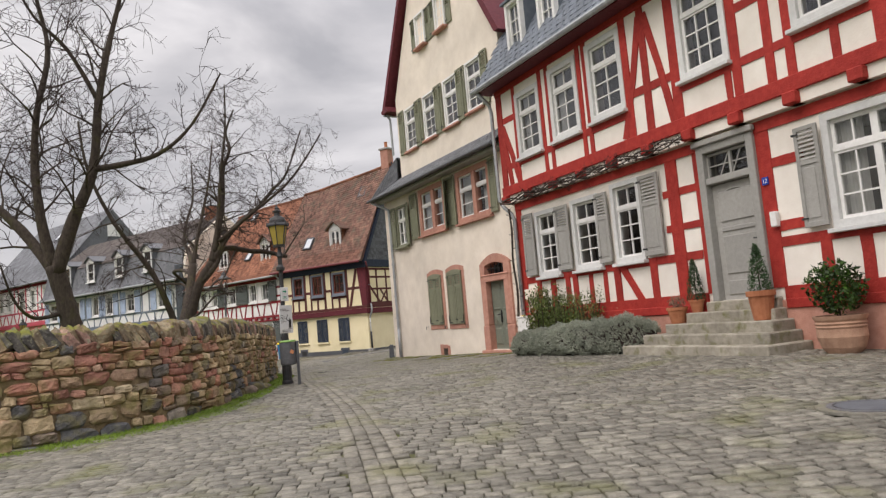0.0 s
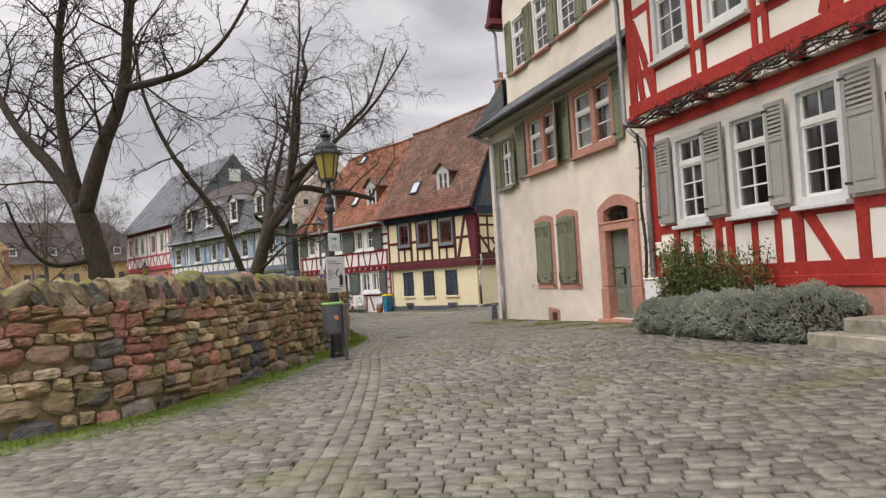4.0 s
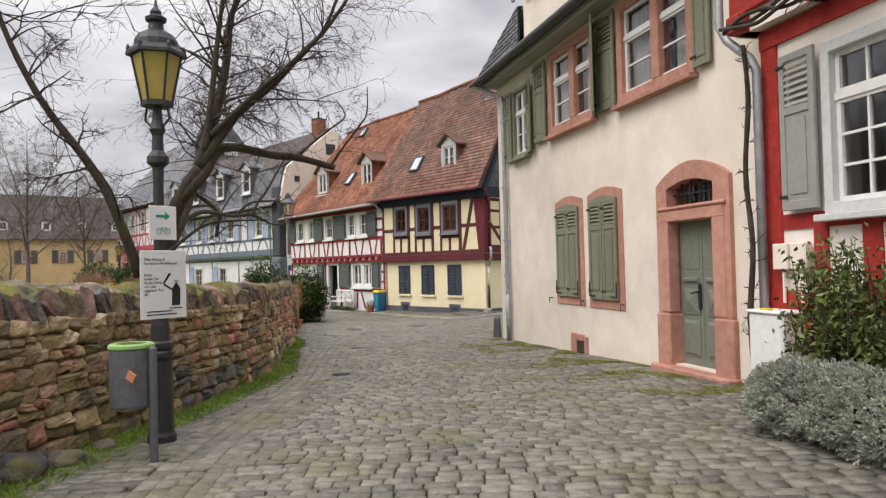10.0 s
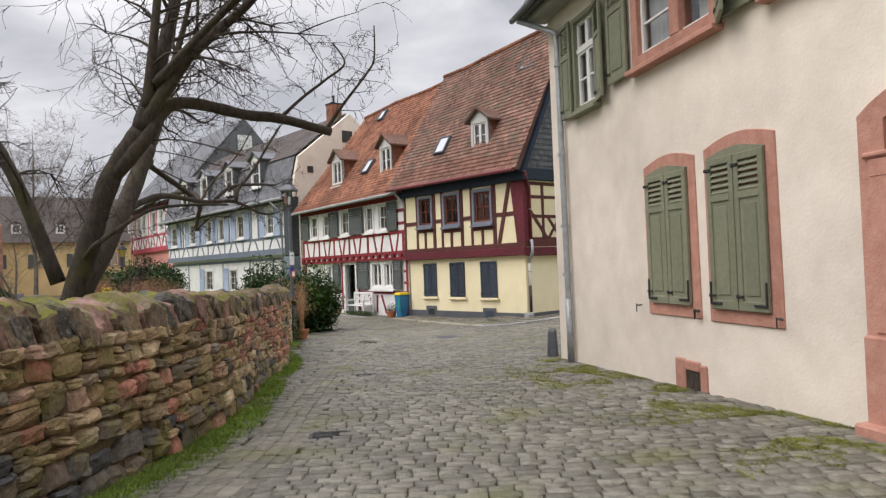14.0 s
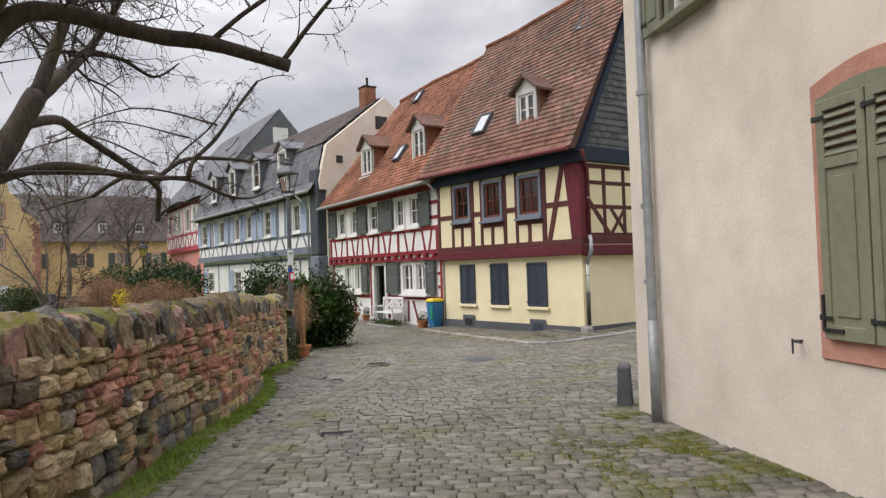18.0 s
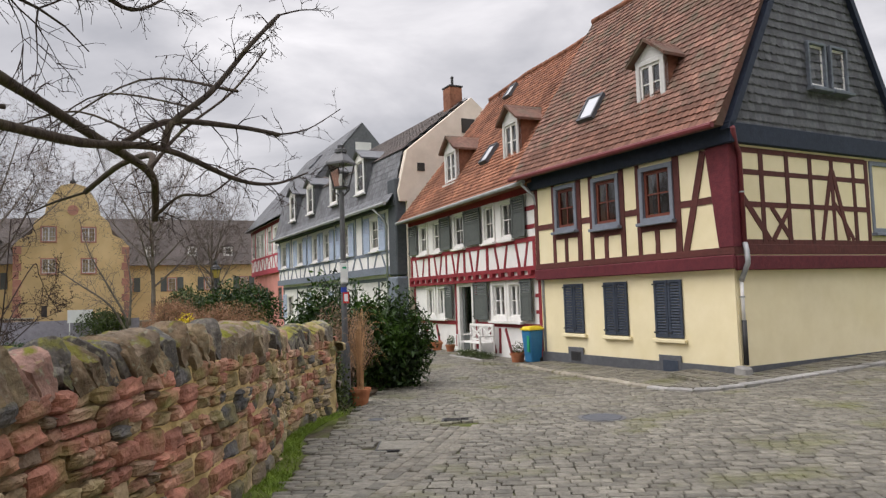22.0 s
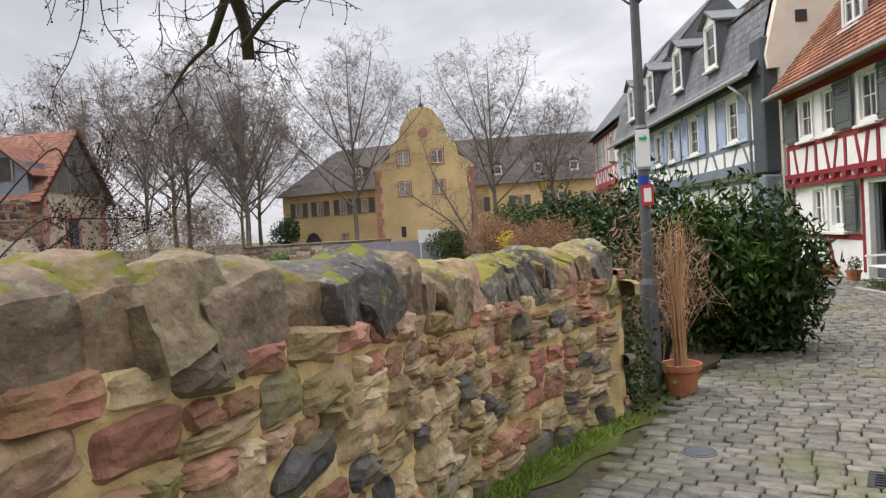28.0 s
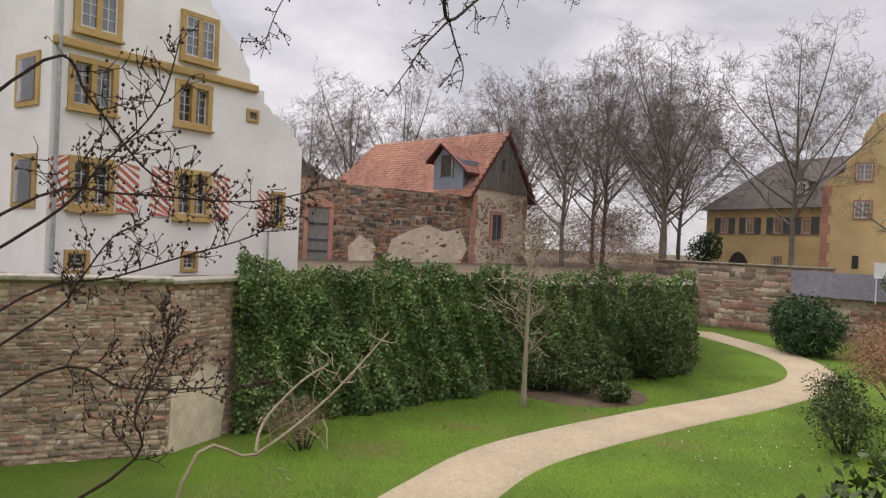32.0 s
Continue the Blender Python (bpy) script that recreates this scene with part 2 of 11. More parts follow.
PAINT_DOORGREEN = surf("grey_green_door_paint", [(0.165, 0.18, 0.14), (0.20, 0.215, 0.17)], 14, 0.55, 0.2, 40, stain=0.1)
PAINT_SHUTTERGREY = surf("dark_sage_paint", [(0.088, 0.10, 0.096), (0.125, 0.138, 0.13)], 14, 0.6, 0.2, 40, "object", 0.1)
PAINT_LIGHTBLUE = surf("pale_blue_paint", [(0.38, 0.46, 0.60), (0.46, 0.54, 0.68)], 12, 0.6, 0.2, 40, "object", 0.08)
PAINT_WHITE = surf("white_window_paint", [(0.70, 0.69, 0.66), (0.80, 0.79, 0.76)], 12, 0.55, 0.15, 40, "object", 0.05)
PAINT_CASING = surf("pale_grey_casing_paint", [(0.55, 0.55, 0.53), (0.64, 0.64, 0.62)], 12, 0.6, 0.2, 40, "object", 0.06, stain=0.1)
PAINT_WOODWIN = surf("red_brown_window_wood", [(0.14, 0.040, 0.026), (0.19, 0.058, 0.036)], 12, 0.55, 0.2, 40)
PAINT_BLUEGREYFRAME = surf("blue_grey_casing", [(0.16, 0.18, 0.22), (0.21, 0.235, 0.275)], 12, 0.6, 0.2, 40)
SANDSTONE = surf("red_sandstone", [(0.42, 0.20, 0.145), (0.53, 0.285, 0.215)], 7, 0.88, 0.4, 40, "object", 0.08, stain=0.15)
SANDSTONE_OCHRE = surf("ochre_sandstone", [(0.40, 0.265, 0.105), (0.49, 0.345, 0.15)], 3, 0.88, 0.3, 30, "object", 0.08, stain=0.12)
STEP_STONE = moss_over(surf("weathered_step_stone", [(0.26, 0.235, 0.185), (0.36, 0.33, 0.27)], 8, 0.9, 0.5, 40, "object", 0.1, stain=0.22, stain_scale=2), (0.12, 0.12, 0.035), 5, 0.55, 0.75)
CONCRETE = surf("grey_concrete", [(0.25, 0.245, 0.23), (0.34, 0.33, 0.31)], 10, 0.9, 0.35, 60, "object", 0.1, stain=0.2)
PLINTH = surf("dark_grey_plinth", [(0.085, 0.09, 0.10), (0.12, 0.125, 0.135)], 8, 0.85, 0.3, 50, stain=0.15)
SLATE = surf("grey_slate", [(0.11, 0.115, 0.125), (0.18, 0.185, 0.195)], 10, 0.55, 0.3, 40, "island", 0.28, stain=0.2, spec=0.4)
SLATE_DARK = surf("dark_weathered_slate", [(0.072, 0.076, 0.083), (0.13, 0.134, 0.142)], 10, 0.58, 0.3, 40, "island", 0.32, stain=0.25, spec=0.38)
SLATE_BLUE = surf("blue_grey_slate", [(0.105, 0.125, 0.15), (0.15, 0.17, 0.195)], 10, 0.6, 0.3, 40, "island", 0.18, stain=0.15, spec=0.4)
TILE_ORANGE = surf("orange_clay_tile", [(0.225, 0.092, 0.055), (0.345, 0.155, 0.092)], 9, 0.85, 0.4, 50, "island", 0.36, stain=0.42, stain_scale=0.9)
TILE_BROWN = moss_over(surf("brown_clay_tile", [(0.165, 0.090, 0.068), (0.272, 0.148, 0.110)], 9, 0.85, 0.4, 50, "island", 0.34, stain=0.4, stain_scale=0.7), (0.125, 0.105, 0.075), 2.6, 0.47, 0.72)
TILE_PART = surf("red_brown_clay_tile", [(0.140, 0.070, 0.050), (0.245, 0.122, 0.086)], 9, 0.85, 0.4, 50, "object", 0.3, stain=0.25)
TILE_GREYBROWN = surf("grey_brown_tile", [(0.085, 0.070, 0.064), (0.135, 0.115, 0.105)], 7, 0.85, 0.3, 30, "island", 0.2, stain=0.25)
TILE_SHED = surf("faded_red_tile", [(0.27, 0.12, 0.08), (0.38, 0.19, 0.135)], 3, 0.88, 0.3, 20, "island", 0.18, stain=0.3, stain_scale=0.25)
GREYSCALE = [(0.74, 0.74, 0.73), (1.2, 1.19, 1.17)]
STONE_RAMPS = {
    "basalt": [(0.0, (0.095, 0.095, 0.098)), (0.3, (0.155, 0.140, 0.125)), (0.55, (0.23, 0.18, 0.145)), (0.8, (0.125, 0.125, 0.13))],
    "ochre": [(0.0, (0.52, 0.40, 0.25)), (0.25, (0.43, 0.33, 0.21)), (0.5, (0.60, 0.49, 0.33)), (0.75, (0.38, 0.285, 0.19)), (0.9, (0.24, 0.21, 0.175))],
    "red": [(0.0, (0.43, 0.20, 0.145)), (0.3, (0.49, 0.265, 0.19)), (0.55, (0.34, 0.165, 0.125)), (0.8, (0.46, 0.31, 0.22))],
    "brown": [(0.0, (0.36, 0.255, 0.145)), (0.3, (0.26, 0.195, 0.12)), (0.55, (0.44, 0.325, 0.19)), (0.8, (0.18, 0.15, 0.11))],
    "mixed": [(0.0, (0.40, 0.28, 0.19)), (0.22, (0.25, 0.19, 0.145)), (0.45, (0.42, 0.225, 0.165)), (0.6, (0.125, 0.122, 0.122)), (0.78, (0.47, 0.365, 0.235))],
}
STONES = {k: moss_over(surf(k + "_rubble_stone", GREYSCALE, 11, 0.92, 0.9, 30, "object", 0.2, stain=0.35, stain_scale=4, ramp=r), (0.22, 0.19, 0.075), 3.2, 0.46, 0.70) for k, r in STONE_RAMPS.items()}
STONES_JOINED = {k: moss_over(surf(k + "_rubble_stone_joined", GREYSCALE, 11, 0.92, 0.9, 30, "island", 0.2, stain=0.35, stain_scale=4, ramp=r), (0.22, 0.19, 0.075), 3.2, 0.46, 0.70) for k, r in STONE_RAMPS.items()}
CAP_RAMP = [(0.0, (0.24, 0.18, 0.12)), (0.2, (0.145, 0.135, 0.125)), (0.38, (0.31, 0.195, 0.165)), (0.55, (0.28, 0.225, 0.15)), (0.72, (0.105, 0.10, 0.095)), (0.84, (0.21, 0.165, 0.12))]
CAPSTONE = moss_over(moss_over(surf("capping_stone", [(0.68, 0.67, 0.65), (1.0, 0.98, 0.95), (1.3, 1.27, 1.2)], 17, 0.93, 1.0, 26, "object", 0.2, stain=0.4, stain_scale=5, ramp=CAP_RAMP), (0.26, 0.25, 0.18), 22.0, 0.56, 0.70), (0.175, 0.175, 0.022), 7.0, 0.54, 0.62, True)
CAPSTONE_MOSSY = moss_over(moss_over(surf("mossy_capping_stone", [(0.68, 0.67, 0.65), (1.0, 0.98, 0.95), (1.3, 1.27, 1.2)], 17, 0.93, 1.0, 26, "object", 0.2, stain=0.4, stain_scale=5, ramp=CAP_RAMP), (0.26, 0.25, 0.18), 22.0, 0.56, 0.70), (0.16, 0.16, 0.03), 6.0, 0.36, 0.56, True)
CAPSTONE_YELLOW = moss_over(moss_over(surf("lichen_yellow_capping_stone", [(0.85, 0.84, 0.80), (1.3, 1.27, 1.2), (1.7, 1.65, 1.5)], 17, 0.93, 1.0, 26, "object", 0.2, stain=0.4, stain_scale=5, ramp=CAP_RAMP), (0.36, 0.34, 0.22), 22.0, 0.52, 0.68), (0.25, 0.235, 0.045), 6.0, 0.40, 0.60, True)
MORTAR = moss_over(surf("ochre_lime_mortar", [(0.50, 0.37, 0.17), (0.74, 0.58, 0.30)], 7, 0.95, 0.8, 30, stain=0.3, stain_scale=2), (0.13, 0.13, 0.035), 2.0, 0.60, 0.77)
MORTAR_OLD = moss_over(surf("washed_out_mortar", [(0.15, 0.11, 0.065), (0.30, 0.225, 0.125)], 7, 0.95, 0.8, 30, stain=0.3, stain_scale=2), (0.10, 0.10, 0.028), 2.0, 0.52, 0.72)
OLDWALL_RAMP = [(0.0, (0.42, 0.29, 0.215)), (0.22, (0.38, 0.215, 0.165)), (0.40, (0.49, 0.375, 0.29)), (0.58, (0.23, 0.175, 0.145)), (0.76, (0.52, 0.42, 0.33)), (0.9, (0.33, 0.235, 0.185))]
OLD_MASONRY = surf("old_masonry_stone", GREYSCALE, 5, 0.93, 0.6, 20, "island", 0.15, stain=0.3, stain_scale=0.6, ramp=OLDWALL_RAMP)
RUIN_RAMP = [(0.0, (0.24, 0.155, 0.105)), (0.25, (0.31, 0.145, 0.095)), (0.45, (0.15, 0.12, 0.10)), (0.62, (0.36, 0.27, 0.20)), (0.75, (0.11, 0.09, 0.08)), (0.9, (0.28, 0.20, 0.14))]
RUIN_MASONRY = surf("ruined_masonry_stone", GREYSCALE, 3, 0.93, 0.6, 20, "island", 0.2, stain=0.45, stain_scale=0.4, ramp=RUIN_RAMP)
OLD_MORTAR = surf("old_masonry_mortar", [(0.25, 0.205, 0.155), (0.40, 0.33, 0.255)], 5, 0.95, 0.6, 20, stain=0.3, stain_scale=0.5)
TOWER_MORTAR = surf("pale_lime_render", [(0.52, 0.43, 0.32), (0.72, 0.62, 0.49)], 3, 0.95, 0.6, 20, stain=0.2, stain_scale=0.6)
COBBLE = moss_over(surf("basalt_cobble", [(0.130, 0.121, 0.097), (0.245, 0.229, 0.186)], 14, 0.56, 0.9, 45, "object", 0.32, stain=0.15, stain_scale=0.7, spec=0.42), (0.145, 0.148, 0.05), 1.1, 0.54, 0.78)
COBBLE_JOINED = moss_over(surf("basalt_cobble_far", [(0.130, 0.121, 0.097), (0.245, 0.229, 0.186)], 14, 0.56, 0.9, 45, "island", 0.32, stain=0.15, stain_scale=0.7, spec=0.42), (0.145, 0.148, 0.05), 1.1, 0.54, 0.78)
GUTTER_SETT = moss_over(surf("worn_gutter_sett", [(0.140, 0.128, 0.101), (0.258, 0.238, 0.190)], 14, 0.6, 0.9, 45, "island", 0.26, stain=0.15, stain_scale=0.7, spec=0.42), (0.16, 0.16, 0.05), 1.1, 0.54, 0.78)
SAND_JOINT = moss_over(surf("sandy_joint", [(0.062, 0.052, 0.036), (0.115, 0.096, 0.068)], 12, 0.95, 0.6, 60), (0.090, 0.110, 0.020), 0.9, 0.40, 0.62)
LAWN = moss_over(surf("lawn_soil", [(0.052, 0.105, 0.006), (0.112, 0.185, 0.012)], 16, 0.95, 1.0, 50, stain=0.35, stain_scale=0.35), (0.12, 0.115, 0.03), 0.45, 0.56, 0.8)
GRASS = surf("grass_blade", [(0.13, 0.215, 0.024), (0.225, 0.32, 0.045)], 3, 0.8, 0, vary="island", amount=0.3, stain=0.25)
MOSS = surf("dull_moss", [(0.14, 0.15, 0.030), (0.235, 0.24, 0.048)], 4, 0.9, 0, vary="island", amount=0.3, stain=0.2)
VERGE = surf("mossy_verge", [(0.075, 0.085, 0.025), (0.135, 0.165, 0.030)], 11, 0.95, 0.8, 50, stain=0.3, stain_scale=1.5)
GRAVEL = surf("pale_gravel", [(0.33, 0.265, 0.175), (0.43, 0.355, 0.25)], 10, 0.95, 0.6, 60, stain=0.1)
EARTH = surf("leaf_litter_earth", [(0.07, 0.05, 0.03), (0.13, 0.095, 0.06)], 4, 0.95, 0.8, 30, stain=0.25)
BARK = moss_over(surf("grey_brown_bark", [(0.036, 0.027, 0.021), (0.085, 0.066, 0.051)], 16, 0.92, 0.9, 40, stain=0.25, stretch=(1, 1, 0.4)), (0.07, 0.066, 0.02), 2.0, 0.55, 0.76)
TWIG = surf("dark_twig", [(0.030, 0.020, 0.018), (0.052, 0.035, 0.030)], 8, 0.9, 0.2)
BUD = surf("brown_bud", [(0.035, 0.018, 0.016), (0.06, 0.03, 0.025)], 20, 0.8, 0.2)
# distant trees: paler than BARK and TWIG, with haze put into the colour
HAZED_BARK = surf("hazed_bark", [(0.125, 0.108, 0.09), (0.22, 0.19, 0.16)], 3, 0.95, 0.3, stain=0.2)
HAZED_TWIG = surf("hazed_twig", [(0.13, 0.105, 0.092), (0.20, 0.165, 0.145)], 2, 0.95, 0)
YOUNG_BARK = surf("pale_young_bark", [(0.28, 0.24, 0.17), (0.36, 0.31, 0.23)], 12, 0.9, 0.3)
LEAF_LAUREL = surf("glossy_laurel_leaf", [(0.007, 0.021, 0.005), (0.045, 0.095, 0.012)], 1.4, 0.38, 0, vary="island", amount=0.55, stain=0.3, spec=0.25)
LEAF_IVY = surf("ivy_leaf", [(0.085, 0.150, 0.052), (0.23, 0.32, 0.12)], 1.2, 0.8, 0, vary="island", amount=0.45, stain=0.4, spec=0.25)
LEAF_SILVER = surf("silver_grey_leaf", [(0.29, 0.315, 0.25), (0.47, 0.49, 0.40)], 4, 0.9, 0, vary="island", amount=0.25, stain=0.25)
LEAF_OLIVE = surf("olive_green_leaf", [(0.034, 0.056, 0.015), (0.085, 0.112, 0.032)], 3, 0.6, 0, vary="island", amount=0.35)
LEAF_ROSE = surf("rose_green_leaf", [(0.06, 0.088, 0.02), (0.15, 0.185, 0.05)], 3, 0.6, 0, vary="island", amount=0.4)
LEAF_CONIFER = surf("dark_conifer_needle", [(0.020, 0.050, 0.018), (0.044, 0.090, 0.030)], 3, 0.7, 0, vary="island", amount=0.35)
LEAF_YELLOW = surf("yellow_blossom", [(0.62, 0.48, 0.02), (0.78, 0.62, 0.04)], 3, 0.8, 0, vary="island", amount=0.2)
LEAF_DRY = surf("dry_brown_stem", [(0.42, 0.235, 0.115), (0.58, 0.36, 0.19)], 5, 0.9, 0, vary="island", amount=0.25)
LEAF_RUST = surf("rusty_winter_twigs", [(0.24, 0.13, 0.075), (0.36, 0.21, 0.13)], 2, 0.9, 0, vary="island", amount=0.25)
LEAF_BROWN = surf("bare_brown_shrub", [(0.19, 0.125, 0.085), (0.30, 0.205, 0.14)], 3, 0.9, 0, vary="island", amount=0.25)
TERRACOTTA = surf("terracotta", [(0.36, 0.13, 0.062), (0.46, 0.19, 0.095)], 6, 0.85, 0.2, 40, stain=0.15, stain_scale=3)
TERRACOTTA_PALE = surf("pale_terracotta", [(0.36, 0.21, 0.14), (0.46, 0.29, 0.20)], 6, 0.9, 0.3, 40, stain=0.2, stain_scale=3)
IRON = surf("black_cast_iron", [(0.016, 0.016, 0.017), (0.030, 0.030, 0.031)], 14, 0.5, 0.3, 60, spec=0.5)
STEEL_GREY = surf("grey_painted_steel", [(0.085, 0.088, 0.095), (0.125, 0.128, 0.135)], 14, 0.5, 0.15, 60, spec=0.45)
ZINC = surf("grey_zinc", [(0.32, 0.335, 0.34), (0.43, 0.445, 0.45)], 8, 0.5, 0.1, 40, metal=0.4, stain=0.15, stain_scale=2)
BROWN_PIPE = surf("maroon_painted_pipe", [(0.14, 0.03, 0.035), (0.19, 0.045, 0.05)], 8, 0.5, 0.1)
PLASTIC_BLUE = surf("blue_plastic", [(0.022, 0.15, 0.32), (0.035, 0.19, 0.38)], 6, 0.5, 0.1)
PLASTIC_YELLOW = surf("yellow_plastic", [(0.70, 0.55, 0.03), (0.78, 0.62, 0.05)], 6, 0.5, 0.1)
GREEN_RIM = surf("green_rim_paint", [(0.20, 0.36, 0.10), (0.28, 0.45, 0.15)], 8, 0.5, 0.1)
SIGN_WHITE = surf("white_sign_sheet", [(0.74, 0.75, 0.75), (0.80, 0.81, 0.81)], 4, 0.5, 0)
SIGN_BLACK = surf("black_print", [(0.02, 0.02, 0.022), (0.03, 0.03, 0.032)], 4, 0.6, 0)
SIGN_GREEN = surf("green_print", [(0.02, 0.28, 0.14), (0.025, 0.32, 0.17)], 4, 0.6, 0)
SIGN_BLUE = surf("blue_enamel", [(0.02, 0.05, 0.30), (0.03, 0.065, 0.36)], 4, 0.3, 0)
SIGN_RED = surf("red_print", [(0.55, 0.03, 0.03), (0.62, 0.04, 0.04)], 4, 0.5, 0)
ORANGE_STICKER = surf("orange_sticker", [(0.45, 0.18, 0.08), (0.52, 0.23, 0.11)], 8, 0.6, 0)
LAMP_YELLOW = surf("amber_lantern_glass", [(0.35, 0.265, 0.05), (0.46, 0.35, 0.08)], 4, 0.25, 0.05, spec=0.6)
# near-black colour put in for the dark of rooms and openings
INSIDE_DARK = surf("painted_inside_dark", [(0.045, 0.042, 0.038), (0.07, 0.065, 0.06)], 2, 0.9, 0)
# blue-grey tone that paints the light seen in the castle's panes
PANE_LIGHT_GREY = surf("painted_grey_pane_light", [(0.30, 0.32, 0.36), (0.44, 0.46, 0.50)], 9, 0.9, 0.4, 12, stretch=(5, 5, 0.4), stain=0.4, stain_scale=0.5)
PAINT_TERRA = surf("terracotta_red_paint", [(0.46, 0.12, 0.075), (0.56, 0.17, 0.11)], 12, 0.7, 0.2, 40, stain=0.15)
CURTAIN = surf("net_curtain", [(0.52, 0.51, 0.48), (0.62, 0.61, 0.58)], 14, 0.9, 0.4, 12, stretch=(6, 6, 0.3))
SHED_BOARD = surf("grey_weathered_board", [(0.17, 0.155, 0.14), (0.26, 0.24, 0.215)], 8, 0.85, 0.4, 30, "object", 0.15, stretch=(1, 1, 0.2))
BLUE_TARP = surf("lilac_grey_fence", [(0.24, 0.22, 0.27), (0.33, 0.31, 0.36)], 3, 0.9, 0.2)
PANE = glass("window_glass", (0.75, 0.78, 0.78), 0.9, 2.1)
LANTERN_CLEAR = glass("clear_lantern_glass", (0.96, 0.96, 0.95), 0.9, 1.25)

# ---- building blocks ----
class Shape:
    """Collects boxes, tubes and faces into one mesh."""

    def __init__(self):
        self.v, self.f = [], []

    def add(self, verts, faces):
        k = len(self.v)
        self.v.extend(tuple(p) for p in verts)
        self.f.extend(tuple(k + i for i in f) for f in faces)
        return self

    def box(self, x0, x1, y0, y1, z0, z1):
        return self.add([(x0, y0, z0), (x1, y0, z0), (x1, y1, z0), (x0, y1, z0), (x0, y0, z1), (x1, y0, z1), (x1, y1, z1), (x0, y1, z1)],
                        [(0, 3, 2, 1), (4, 5, 6, 7), (0, 1, 5, 4), (1, 2, 6, 5), (2, 3, 7, 6), (3, 0, 4, 7)])

    def prism(self, outline, y0, y1):
        """An x-z outline, counter-clockwise seen from the front, pushed from y0 back to y1."""
        n = len(outline)
        vs = [(x, y0, z) for x, z in outline] + [(x, y1, z) for x, z in outline]
        return self.add(vs, [tuple(range(n)), tuple(range(2 * n - 1, n - 1, -1))] + [(i, i + n, (i + 1) % n + n, (i + 1) % n) for i in range(n)])

    def slab(self, outline, z0, z1):
        """An x-y outline, counter-clockwise from above, from z0 up to z1."""
        n = len(outline)
        vs = [(x, y, z0) for x, y in outline] + [(x, y, z1) for x, y in outline]
        return self.add(vs, [tuple(range(n - 1, -1, -1)), tuple(range(n, 2 * n))] + [(i, (i + 1) % n, (i + 1) % n + n, i + n) for i in range(n)])

    def tube(self, pts, radii, sides=8, caps=True):
        pts = [Vector(p) for p in pts]
        rings, side = [], None
        for i, p in enumerate(pts):
            d = (pts[min(i + 1, len(pts) - 1)] - pts[max(i - 1, 0)])
            d = d.normalized() if d.length > 1e-9 else Vector((0, 0, 1))
            if side is None or abs(side.dot(d)) > 0.95:
                side = d.orthogonal()
            side = (side - d * side.dot(d)).normalized()
            up = d.cross(side)
            r = radii[i] if hasattr(radii, "__len__") else radii
            rings.append([p + (side * math.cos(2 * math.pi * k / sides) + up * math.sin(2 * math.pi * k / sides)) * r for k in range(sides)])
        vs = [q for ring in rings for q in ring]
        fs = [(i * sides + k, i * sides + (k + 1) % sides, (i + 1) * sides + (k + 1) % sides, (i + 1) * sides + k) for i in range(len(pts) - 1) for k in range(sides)]
        if caps:
            fs += [tuple(range(sides - 1, -1, -1)), tuple((len(pts) - 1) * sides + k for k in range(sides))]
        return self.add(vs, fs)

    def lathe(self, profile, sides=16, cx=0.0, cy=0.0, cz=0.0):
        """Turns (radius, height) pairs round the upright axis at cx, cy."""
        vs = [(cx + r * math.cos(2 * math.pi * k / sides), cy + r * math.sin(2 * math.pi * k / sides), cz + z) for r, z in profile for k in range(sides)]
        n = len(profile)
        fs = [(i * sides + k, i * sides + (k + 1) % sides, (i + 1) * sides + (k + 1) % sides, (i + 1) * sides + k) for i in range(n - 1) for k in range(sides)]
        fs += [tuple(range(sides - 1, -1, -1)), tuple((n - 1) * sides + k for k in range(sides))]
        return self.add(vs, fs)

    def done(self, name, material, parent=None, label="", bevel=0.0, smooth=False, at=None):
        me = bpy.data.meshes.new(name)
        me.from_pydata(self.v, [], self.f)
        if bevel or smooth:
            bm = bmesh.new()
            bm.from_mesh(me)
            if bevel:
                bmesh.ops.bevel(bm, geom=[e for e in bm.edges if len(e.link_faces) == 2 and e.calc_face_angle(0) > 0.6], offset=bevel, segments=1, affect="EDGES", clamp_overlap=True)
            for f in bm.faces:
                f.smooth = smooth
            bm.to_mesh(me)
            bm.free()
        me.materials.append(material)
        return place(name, me, parent, label, at)


def place(name, me, parent=None, label="", at=None):
    ob = new(name, me)
    if parent is not None:
        ob.parent = parent
    if at is not None:
        ob.matrix_local = at
    if label:
        ob["label"] = label
    return ob


def arrays(name, verts, faces, material, parent=None, label="", at=None, smooth=False):
    """A mesh from numpy vertices (n, 3) and equal-sided faces (m, k)."""
    me = bpy.data.meshes.new(name)
    verts, faces = np.asarray(verts, np.float32), np.asarray(faces, np.int32)
    k = faces.shape[1]
    me.vertices.add(len(verts))
    me.vertices.foreach_set("co", verts.ravel())
    me.loops.add(faces.size)
    me.loops.foreach_set("vertex_index", faces.ravel())
    me.polygons.add(len(faces))
    me.polygons.foreach_set("loop_start", np.arange(0, faces.size, k, dtype=np.int32))
    me.update(calc_edges=True)
    if smooth:
        me.polygons.foreach_set("use_smooth", np.ones(len(faces), dtype=bool))
    me.materials.append(material)
    return place(name, me, parent, label, at)


def thing(name, m, label, category="", group="", kind=""):
    ob = new(name)
    ob.matrix_world = m
    ob.empty_display_size = 0.2
    return tagged(ob, label, category, group, kind)


